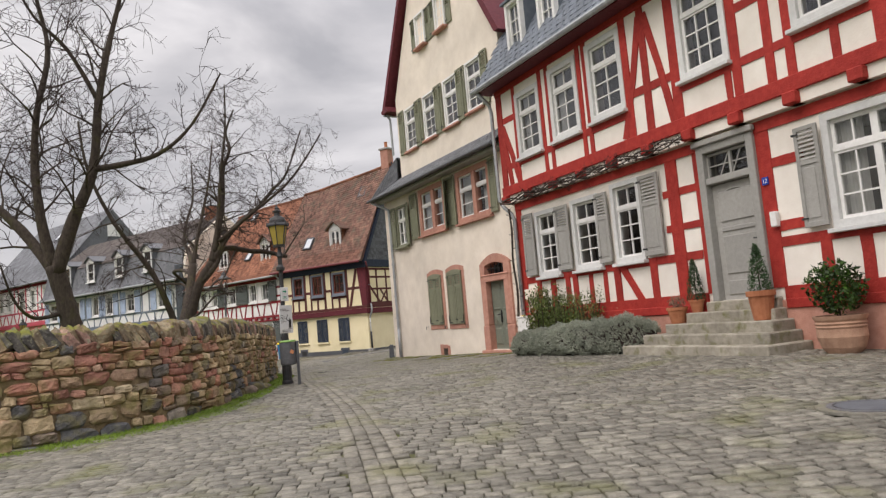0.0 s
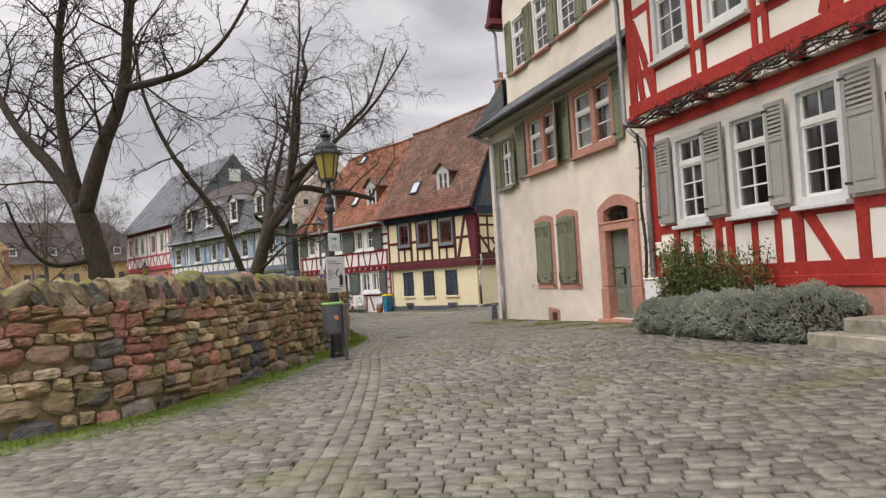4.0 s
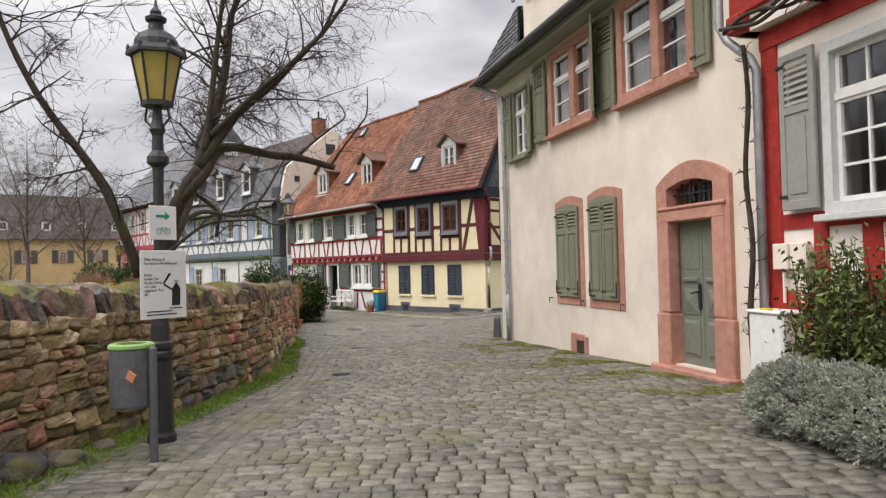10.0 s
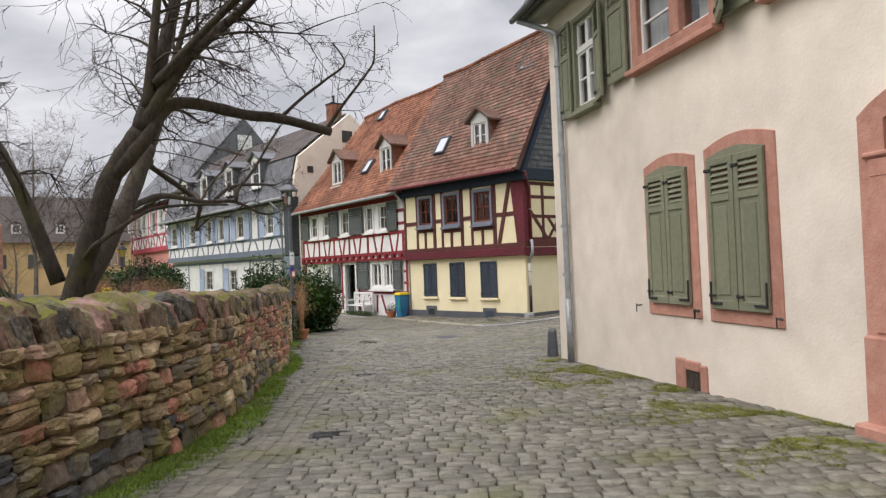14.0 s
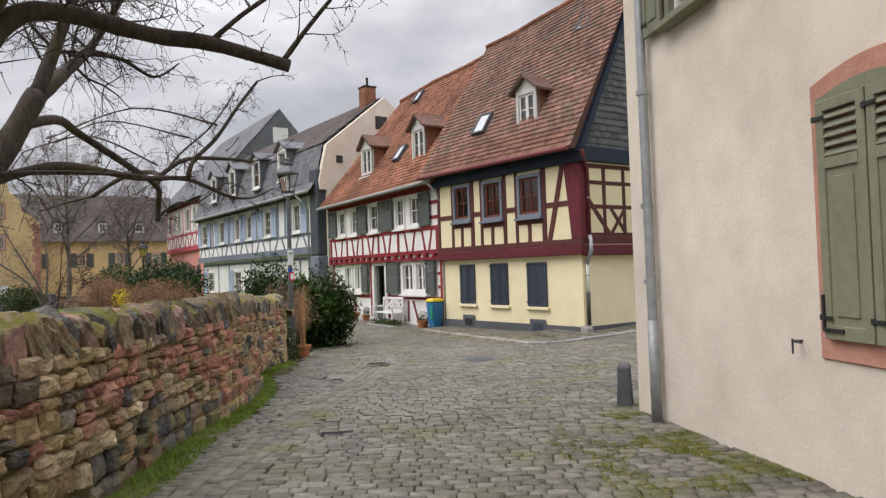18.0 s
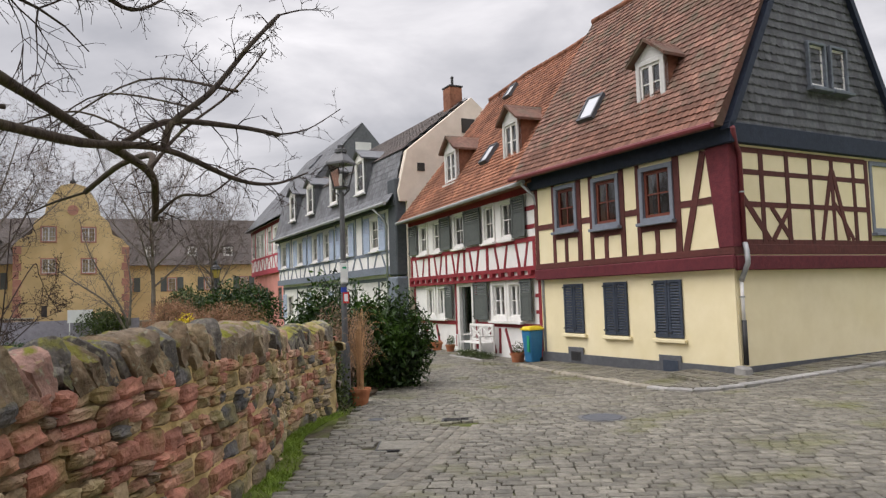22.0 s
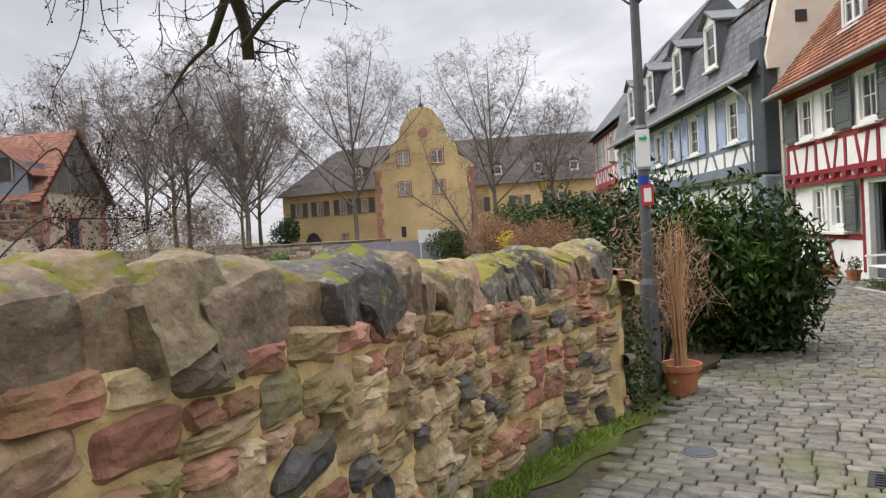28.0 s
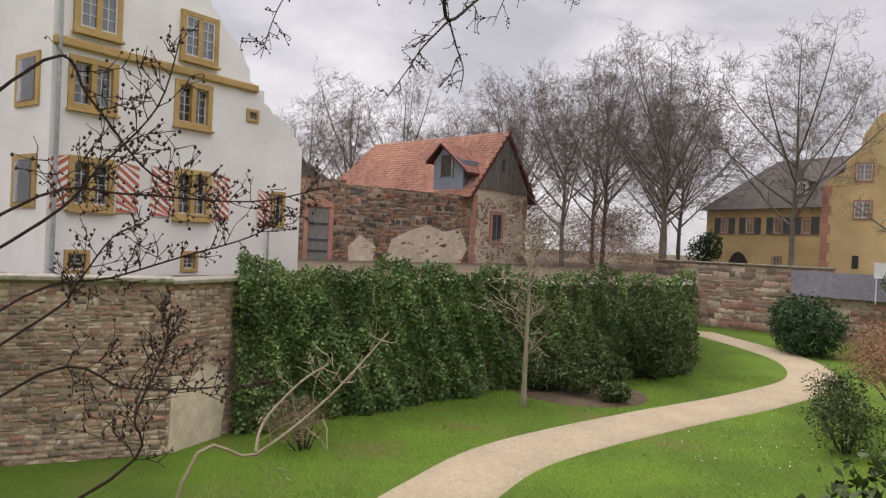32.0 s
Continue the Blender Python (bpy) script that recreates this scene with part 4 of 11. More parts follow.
red = thing("timber_house", facade((2.31, 18.36), (0.438, -0.899)), "red and white timber-framed house with grey shutters and slate roof", "house")
R_LOW = [(0.31, 1.18, 2.12, 3.69), (1.86, 2.78, 2.14, 3.71), (3.33, 4.18, 2.15, 3.79), (8.42, 9.92, 2.14, 3.84)]
R_DOOR = (5.95, 7.07, 1.16, 3.95)
R_UP = [(0.15, 1.15, 5.22, 6.82), (1.69, 2.70, 5.25, 6.92), (3.18, 4.24, 5.29, 6.95), (5.89, 6.95, 5.31, 7.0), (8.28, 9.38, 5.33, 7.02)]
shell(red, -0.62, 13.2, 8.0, 1.1, 4.14, PLASTER_WHITE, R_LOW + [R_DOOR], floors=(1.15, 4.1))
shell(red, -0.86, 13.28, 8.2, 4.14, 7.3, PLASTER_WHITE, R_UP, y=-0.16, floors=(7.28,), name="upper_wall")
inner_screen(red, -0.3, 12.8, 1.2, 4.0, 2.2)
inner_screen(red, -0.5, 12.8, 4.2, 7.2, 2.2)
Shape().box(-0.62, 13.2, -0.05, 7.9, -0.3, 1.1).done("plinth", SANDSTONE, red, "low red sandstone plinth", bevel=0.02)
for a, b in ((-0.62, 5.70), (7.40, 13.2)):
    Shape().box(a, b, -0.085, -0.046, 0.96, 1.118).done("ground_beam", PAINT_RED, red, bevel=0.01)
for k, (a, b, c, d) in enumerate(R_LOW[:3]):
    window(red, a - 0.04, b + 0.04, c - 0.04, d + 0.04, 2, 3, PAINT_CASING, PAINT_WHITE, cw=0.11, proud=0.06, transom=0.70, sill=PAINT_CASING, sw=0.05)
window(red, 8.38, 9.96, 2.12, 3.88, 2, 3, PAINT_CASING, PAINT_WHITE, cw=0.12, proud=0.06, mull=1, transom=0.70, sill=PAINT_CASING, curtain=True)
for k, (a, b, c, d) in enumerate(R_UP):
    window(red, a - 0.05, b + 0.05, c - 0.05, d + 0.05, 2 if k < 3 else 3, 3, PAINT_CASING, PAINT_WHITE, cw=0.13, proud=0.05, y=-0.16, transom=0.70, sill=PAINT_CASING, curtain=k in (0, 1))
for a, b, c, d, sw in ((-0.25, 0.24, 2.15, 3.74, 0), (1.22, 1.76, 2.16, 3.70, 0), (2.80, 3.21, 2.17, 3.71, 0), (4.26, 4.82, 2.16, 3.80, 0), (7.94, 8.35, 2.19, 3.78, 0), (10.0, 10.6, 2.16, 3.84, 0)):
    shutter(red, a, b, c, d, -0.075, PAINT_GREY, louver=(0.66, 0.93))
for x, w in ((-0.50, 0.24), (5.14, 0.28), (5.81, 0.18), (7.28, 0.26), (11.0, 0.26), (13.05, 0.26)):
    beam(red, x, 1.3, x, 4.05, w, PAINT_RED)
for x, w in ((0.17, 0.18), (0.79, 0.2), (1.40, 0.18), (1.70, 0.17), (2.30, 0.14), (2.81, 0.13), (3.22, 0.20), (4.37, 0.19), (8.2, 0.19), (8.84, 0.19), (9.4, 0.15), (9.92, 0.19)):
    beam(red, x, 1.3, x, 2.12, w, PAINT_RED)
beam(red, -0.6, 1.2, 5.72, 1.2, 0.24, PAINT_RED, proud=0.04)
beam(red, 7.36, 1.2, 13.2, 1.2, 0.24, PAINT_RED, proud=0.04)
for a, b in ((-0.6, 5.7), (7.36, 13.2)):
    beam(red, a, 2.04, b, 2.04, 0.16, PAINT_RED, proud=0.018)
beam(red, 3.42, 2.02, 3.97, 1.22, 0.17, PAINT_RED, proud=0.03)
for z in (2.62, 3.3):
    beam(red, 4.85, z, 5.8, z, 0.14, PAINT_RED, proud=0.02)
beam(red, 7.4, 3.36, 8.0, 3.36, 0.15, PAINT_RED, proud=0.02)
beam(red, 7.4, 2.30, 8.0, 2.30, 0.17, PAINT_RED, proud=0.02)
beam(red, -0.62, 4.02, 13.2, 4.02, 0.2, PAINT_RED, proud=0.04)
# Jetty: sill beam on joist ends, with white fillings between them.
for k in range(13):
    Shape().box(-0.84 + k * 1.1, -0.60 + k * 1.1, -0.30, 0.1, 4.14, 4.34).done("joist_end", PAINT_RED, red, bevel=0.02)
Shape().box(-0.82, 13.24, -0.155, 0.0, 4.15, 4.34).done("jetty_filling", PLASTER_WHITE, red)
Shape().box(-0.88, 13.28, -0.22, -0.16, 4.34, 4.60).done("sill_beam", PAINT_RED, red, bevel=0.012)
Shape().box(-0.88, 13.28, -0.21, -0.16, 7.1, 7.32).done("wall_plate", PAINT_RED, red, bevel=0.012)
for x, w in ((-0.72, 0.26), (0.02, 0.14), (1.26, 0.13), (1.56, 0.13), (2.83, 0.13), (3.06, 0.13), (4.38, 0.20), (4.93, 0.20), (5.70, 0.24), (7.10, 0.18), (7.76, 0.18), (8.14, 0.16), (9.6, 0.22), (10.6, 0.22), (13.0, 0.22)):
    beam(red, x, 4.58, x, 7.12, w, PAINT_RED, y=-0.16)
for x in (6.9, 8.9):
    beam(red, x, 4.58, x, 5.2, 0.13, PAINT_RED, y=-0.16)
for a, b, z in ((-0.6, 4.3, 5.10), (5.6, 10.6, 5.16), (-0.72, 0.0, 6.35), (4.4, 5.6, 5.47), (7.1, 8.2, 6.1), (9.4, 10.6, 5.95)):
    beam(red, a, z, b, z, 0.16, PAINT_RED, y=-0.16, proud=0.018)
for x0, z0, x1, z1 in ((4.90, 6.95, 4.16, 4.62), (5.02, 6.95, 5.56, 4.58), (-0.62, 6.2, -0.02, 4.62), (-0.66, 5.9, -0.4, 4.62), (9.7, 4.62, 10.5, 7.0)):
    beam(red, x0, z0, x1, z1, 0.17, PAINT_RED, y=-0.16, proud=0.03, curve=0.03)
# Front door with a transom light above grey panelled leaf.
dr = Shape()
dr.box(5.88, 6.03, -0.1, 0.2, 1.1, 3.98).box(7.00, 7.15, -0.1, 0.2, 1.1, 3.98).box(6.03, 7.00, -0.1, 0.2, 3.84, 3.98).box(6.03, 7.00, -0.08, 0.2, 3.26, 3.38)
front_door = dr.done("door_frame", PAINT_GREY, red, bevel=0.012)
Shape().box(5.83, 7.20, -0.16, -0.05, 3.98, 4.08).done("cornice", PAINT_GREY, front_door, bevel=0.015)
lf = Shape().box(6.02, 7.06, 0.06, 0.11, 1.12, 3.24)
leaf = lf.done("door_leaf", PAINT_GREY, front_door, "grey panelled door leaf")
for z0, z1 in ((1.25, 1.5), (1.62, 2.3), (2.38, 2.46), (2.56, 3.1)):
    Shape().box(6.16, 6.92, 0.035, 0.06, z0, z1).done("panel", PAINT_GREY, leaf, bevel=0.012)
arc = Shape()
arc.tube([(6.14 + 0.8 * k / 10, 0.05, 3.02 + 0.11 * math.sin(math.pi * k / 10)) for k in range(11)], 0.014, 5)
arc.done("arched_moulding", PAINT_GREY, leaf)
Shape().box(6.98, 7.02, 0.0, 0.06, 2.05, 2.25).tube([(7.0, 0.0, 2.18), (7.0, -0.05, 2.18), (6.9, -0.05, 2.18)], 0.012, 6).done("door_handle", IRON, leaf)
tl = Shape()
for x in (6.02, 6.53, 7.02):
    tl.box(x, x + 0.05, 0.0, 0.06, 3.36, 3.82)
tl.box(6.02, 7.06, 0.0, 0.06, 3.36, 3.40).box(6.02, 7.06, 0.0, 0.06, 3.78, 3.82).box(6.05, 7.05, 0.02, 0.05, 3.58, 3.60)
for x0, x1 in ((6.30, 6.53), (6.58, 6.80)):
    tl.tube([((x0 if k == 0 else x1), 0.03, 3.4 if k == 0 else 3.8) for k in (0, 1)], 0.012, 4)
tl.done("transom_bars", PAINT_GREY, front_door)
tp = sheet(6.02, 7.06, 0.068, 3.38, 3.80).done("pane", PANE, front_door)
tp.visible_shadow = False
# Slate mansard with two small windows, eaves and gutter.
Shape().box(-1.15, 13.5, -0.62, -0.10, 7.24, 7.34).done("eaves_board", PAINT_MAROON, red)
tiled(red, (-1.15, -0.66, 7.34), (13.5, -0.66, 7.34), (-1.15, 1.5, 10.9), (13.5, 1.5, 10.9), SLATE_BLUE, 0.26, 0.2, 0.012, "slate_hanging", seed=5)
Shape().prism([(-1.05, 7.3), (13.4, 7.3), (13.4, 7.36), (-1.05, 7.36)], -0.5, 8.2).add([(-1.05, -0.5, 7.36), (13.4, -0.5, 7.36), (13.4, 1.55, 10.8), (-1.05, 1.55, 10.8), (-1.05, 4.2, 12.6), (13.4, 4.2, 12.6), (-1.05, 8.2, 7.36), (13.4, 8.2, 7.36)],
    [(0, 1, 2, 3), (3, 2, 5, 4), (4, 5, 7, 6), (0, 3, 4, 6), (1, 7, 5, 2)]).done("roof", SLATE_BLUE, red)
for x in (0.1, 1.55):
    window(red, x, x + 0.72, 7.9, 9.3, 2, 3, PAINT_WHITE, PAINT_WHITE, cw=0.1, proud=0.06, y=-0.18, transom=0.0, sill=PAINT_WHITE)
    Shape().box(x - 0.02, x + 0.74, -0.10, 0.9, 7.86, 9.3).done("dormer_cheek", SLATE_BLUE, red)
    Shape().box(x - 0.1, x + 0.82, -0.3, 1.2, 9.3, 9.36).done("dormer_roof", SLATE_BLUE, red)
gut = Shape().tube([(-1.2, -0.7, 7.3), (13.5, -0.7, 7.3)], 0.07, 8)
gut.done("gutter", ZINC, red)
Shape().box(7.21, 7.33, -0.055, -0.034, 3.02, 3.15).done("house_number_plate", SIGN_BLUE, red, "blue enamel house number plate")
num = bpy.data.curves.new("house_number", "FONT")
num.body, num.size, num.align_x, num.extrude = "12", 0.1, "CENTER", 0.001
num.materials.append(SIGN_WHITE)
place("house_number", num, red, at=pose(7.27, -0.058, 3.05, 90, 0, 0))
Shape().box(7.32, 7.44, -0.12, -0.02, 2.3, 2.55).done("letter_box", PAINT_WHITE, red, bevel=0.01)

# ---- cream rendered house with green shutters ----
beige = thing("rendered_house", facade((-1.97, 27.0), (0.469, -0.883)), "tall cream rendered house with sage green shutters and sandstone door", "house")
B_UP = [(0.80, 1.68, 3.97, 5.48), (2.76, 4.68, 4.12, 5.72), (5.46, 7.48, 4.12, 5.74)]
B_DOOR = (6.74, 7.80, 0.24, 2.80)
B_TOP = [(2.02, 2.92, 7.27, 8.82), (3.52, 4.42, 7.29, 8.84), (5.02, 5.95, 7.30, 8.88), (6.50, 7.44, 7.36, 8.92)]
B_ATTIC = [(3.52, 4.24, 10.52, 11.68), (4.98, 5.68, 10.54, 11.72)]
shell(beige, -0.30, 8.95, 9.0, -0.4, 6.0, PLASTER_BEIGE, B_UP + [B_DOOR], floors=(0.25, 3.5, 5.95))
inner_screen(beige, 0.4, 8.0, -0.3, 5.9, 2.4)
shell(beige, 1.35, 8.45, 8.8, 6.0, 9.4, PLASTER_BEIGE, B_TOP, y=0.06, floors=(9.3,), name="upper_wall")
gable = [(1.35, 9.4), (8.45, 9.4), (4.78, 16.0)]
Shape().prism(gable, 0.06, 0.4).done("gable", PLASTER_BEIGE, beige)
for (a, b, c, d) in B_ATTIC:
    window(beige, a, b, c, d, 2, 3, PAINT_WHITE, PAINT_WHITE, cw=0.07, proud=0.05, y=0.02, sill=SANDSTONE)
    shutter(beige, a - 0.38, a - 0.02, c, d, 0.05, PAINT_SAGE, (0.5, 0.95))
    shutter(beige, b + 0.02, b + 0.34, c, d, 0.05, PAINT_SAGE, (0.5, 0.95))
for s, x0, x1 in ((1, 0.62, 4.78), (-1, 8.93, 4.78)):
    rk = Shape().prism([(x0, 9.05), (x0 + s * 0.22, 9.05), (x1 + s * 0.0, 15.75), (x1, 16.15)][::s], -0.22, 9.1)
    rk.done("roof", PAINT_MAROON, beige, "steep roof edged with a dark red bargeboard")
Shape().prism([(0.85, 8.98), (1.35, 8.98), (1.2, 9.2), (0.75, 9.1)], -0.3, 0.3).done("eaves_return", PAINT_MAROON, beige)
Shape().tube([(0.78, -0.2, 9.0), (0.78, 8.8, 9.0)], 0.07, 8).done("gutter", ZINC, beige)
Shape().tube([(0.86, -0.12, 9.0), (1.0, -0.06, 8.75), (1.05, -0.06, 7.4)], 0.045, 8).done("downpipe", ZINC, beige)
for k, (a, b, c, d) in enumerate(B_TOP):
    window(beige, a, b, c, d, 2, 3, PAINT_WHITE, PAINT_WHITE, cw=0.07, proud=0.03, y=0.06, sill=SANDSTONE, transom=0.68)
    if k == 0:
        shutter(beige, a - 0.44, a - 0.02, c - 0.02, d + 0.02, 0.03, PAINT_SAGE, (0.7, 0.95), pitch=0.08)
    shutter(beige, b + 0.02, b + 0.40, c - 0.02, d + 0.02, 0.03, PAINT_SAGE, (0.7, 0.95), pitch=0.08)
    if k < 3:
        shutter(beige, b + 0.44, b + 0.56, c - 0.02, d + 0.02, 0.03, PAINT_SAGE, (0.7, 0.95), pitch=0.08)
# Slate pent roof between the storeys, deeper over the left side.
tiled(beige, (-0.55, -0.5, 5.94), (8.6, -0.5, 5.94), (1.1, 0.05, 6.48), (8.6, 0.05, 6.48), SLATE, 0.22, 0.15, 0.012, "slate_hanging", seed=6)
tiled(beige, (-0.55, 9.0, 5.94), (-0.55, -0.5, 5.94), (1.1, 9.0, 7.3), (1.1, 0.05, 7.3), SLATE, 0.22, 0.15, 0.02, "slate_hanging", seed=7)
tiled(beige, (-0.52, -0.49, 5.96), (1.1, 0.03, 6.5), (1.1, 0.03, 7.3), (1.1, 0.03, 7.3), SLATE, 0.22, 0.15, 0.02, "slate_hanging", seed=8)
Shape().add([(-0.5, -0.46, 5.93), (8.6, -0.46, 5.93), (8.6, 0.06, 6.46), (1.1, 0.06, 6.46), (8.6, 0.06, 5.93), (0.0, 0.06, 5.93)], [(0, 1, 2, 3), (1, 0, 5, 4)]).done("roof", SLATE, beige)
Shape().add([(-0.5, 9, 5.90), (-0.5, -0.46, 5.90), (1.1, 0.05, 7.23), (1.1, 9, 7.23), (1.1, 0.05, 6.44)], [(0, 1, 2, 3), (1, 4, 2)]).done("hip_backing", SLATE, beige)
Shape().box(-0.35, 8.5, -0.36, 0.0, 5.80, 5.93).done("cornice", PAINT_GREY, beige, bevel=0.03)
Shape().tube([(-0.6, -0.56, 5.93), (8.55, -0.56, 5.93)], 0.052, 8).done("gutter", STEEL_GREY, beige)
Shape().tube([(-0.42, -0.5, 5.88), (-0.02, -0.20, 5.62), (0.26, -0.09, 5.46), (0.30, -0.09, 5.2), (0.34, -0.09, 1.0), (0.34, -0.09, 0.9)], 0.05, 10).tube([(0.34, -0.09, 1.0), (0.35, -0.09, -0.05)], 0.058, 10).done("downpipe", ZINC, beige, "grey zinc downpipe", smooth=True)
for z in (4.9, 3.4, 2.2, 1.4):
    Shape().lathe([(0.066, -0.025), (0.066, 0.025)], 10, 0.31, -0.09, z).done("pipe_clip", ZINC, beige)
Shape().tube([(-1.0, -0.66, 7.25), (-1.02, -0.3, 6.95), (-1.0, -0.26, 6.7), (-1.0, -0.26, 4.3), (-0.92, -0.22, 4.12), (-0.66, -0.13, 3.86), (-0.58, -0.11, 3.7), (-0.58, -0.11, 1.1)], 0.05, 10).done("downpipe", ZINC, red, "grey zinc downpipe", smooth=True)
Shape().tube([(-0.58, -0.11, 1.1), (-0.58, -0.11, 0.1)], 0.07, 10).done("pipe_foot", PLASTER_BEIGE, red)
# First-floor windows in sandstone frames.
for k, (a, b, c, d) in enumerate(B_UP):
    fr = SANDSTONE if k else PAINT_SAGE
    w = 0.16 if k else 0.08
    window(beige, a, b, c, d, 1, 2, fr, PAINT_WHITE, cw=w, proud=0.05, mull=1, transom=0.66, sill=fr, sw=0.05, curtain=True)
    if k:
        m_ = (a + b) / 2
        m_ += 0.08
        Shape().box(m_ - 0.10, m_ + 0.10, -0.05, 0.16, c + 0.16, d - 0.16).done("mullion", SANDSTONE, beige, bevel=0.015)
for a, b, z0, z1, ang in ((0.38, 0.78, 3.95, 5.48, 0), (1.68, 2.06, 3.97, 5.46, -12), (2.10, 2.66, 4.10, 5.68, 0), (4.70, 5.20, 4.10, 5.70, -29), (4.78, 5.42, 4.14, 5.70, 0), (7.50, 7.86, 4.16, 5.72, 0)):
    shutter(beige, a, b, z0, z1, -0.05, PAINT_SAGE, (0.66, 0.95), angle=ang)
# Closed ground-floor shutters in arched sandstone frames.
for x0, x1, z0, z1 in ((2.99, 3.92, 1.05, 2.68), (4.36, 5.31, 1.04, 2.70)):
    arch = [(x0 + (x1 - x0) * k / 12, z1 + 0.07 * math.sin(math.pi * k / 12)) for k in range(13)]
    outer = [(x0 - 0.11, z0 - 0.15), (x1 + 0.15, z0 - 0.15), (x1 + 0.13, z1 + 0.10)] + [(x0 - 0.11 + (x1 - x0 + 0.24) * (1 - k / 12), z1 + 0.12 + 0.10 * math.sin(math.pi * k / 12)) for k in range(13)] + [(x0 - 0.11, z1 + 0.10)]
    Shape().prism(outer, -0.022, 0.05).done("window_surround", SANDSTONE, beige, "arched pink sandstone surround", bevel=0.008)
    xm = (x0 + x1) / 2
    for a, b in ((x0, xm - 0.008), (xm + 0.008, x1)):
        shutter(beige, a, b, z0, z1 - 0.02, -0.03, PAINT_SAGE, (0.76, 0.98), pitch=0.055)
    Shape().prism([(x0, z1 - 0.02), (x1, z1 - 0.02)] + arch[::-1], -0.06, -0.026).done("shutter_head", PAINT_SAGE, beige)
    for a, d in ((x0, 1), (x1, -1)):
        Shape().box(min(a, a + d * 0.02), max(a, a + d * 0.02), -0.085, -0.07, z0 + 0.06, z0 + 0.3).box(min(a, a + d * 0.2), max(a, a + d * 0.2), -0.085, -0.07, z0 + 0.05, z0 + 0.075).done("strap_hinge", IRON, beige)
    for x in (x0 - 0.34, x1 + 0.12):
        Shape().tube([(x, 0, z0 - 0.05), (x, -0.08, z0 - 0.05), (x + 0.1, -0.08, z0 - 0.05)], 0.009, 5).tube([(x, -0.08, z0 - 0.03), (x, -0.08, z0 - 0.14)], 0.008, 5).done("shutter_catch", IRON, beige)
# Arched sandstone doorway with a two-leaved door.
DL, DR = 6.76, 7.80
inner = [(DL, 0.16), (DL, 2.66)] + [(DL + (DR - DL) * k / 12, 2.66 + 0.09 * math.sin(math.pi * k / 12)) for k in range(1, 12)] + [(DR, 2.66), (DR, 0.16)]
outer = [(6.50, 0.12), (6.50, 2.72)] + [(6.50 + 1.62 * k / 12, 2.74 + 0.25 * math.sin(math.pi * k / 12)) for k in range(1, 12)] + [(8.12, 2.72), (8.12, 0.12)]
n = len(inner)
sur = Shape().add([(x, -0.06, z) for x, z in outer + inner] + [(x, 0.30, z) for x, z in outer + inner],
                  [(k, n + k, n + k + 1, k + 1) for k in range(n - 1)] + [(2 * n + k + 1, 3 * n + k + 1, 3 * n + k, 2 * n + k) for k in range(n - 1)]
                  + [(k, k + 1, 2 * n + k + 1, 2 * n + k) for k in range(n - 1)] + [(n + k + 1, n + k, 3 * n + k, 3 * n + k + 1) for k in range(n - 1)])
surround = sur.done("door_surround", SANDSTONE, beige, "arched red sandstone door surround")
for a, b in ((6.60, DL + 0.03), (DR - 0.03, 8.02)):
    Shape().box(a, b, -0.075, 0.1, 0.95, 2.24).done("jamb_moulding", SANDSTONE, surround, bevel=0.012)
Shape().box(6.60, 8.02, -0.08, 0.30, 2.20, 2.36).box(6.56, 8.06, -0.10, -0.02, 2.36, 2.41).done("lintel", SANDSTONE, surround, bevel=0.015)
for a, b in ((6.47, DL + 0.03), (DR - 0.03, 8.15)):
    Shape().box(a, b, -0.085, 0.2, 0.08, 0.93).done("plinth_block", SANDSTONE, surround, bevel=0.02)
Shape().box(6.45, 8.18, -0.20, 0.35, -0.05, 0.22).done("threshold", SANDSTONE, surround, bevel=0.02)
bar = Shape()
for k in range(1, 5):
    bar.box(DL + 1.04 * k / 5 - 0.010, DL + 1.04 * k / 5 + 0.010, 0.05, 0.07, 2.40, 2.74)
bar.box(DL, DR, 0.05, 0.07, 2.56, 2.582)
bar.done("fanlight_grille", IRON, surround)
fp = sheet(DL - 0.02, DR + 0.02, 0.10, 2.36, 2.80).done("pane", PANE, surround)
fp.visible_shadow = False
mid_ = (DL + DR) / 2
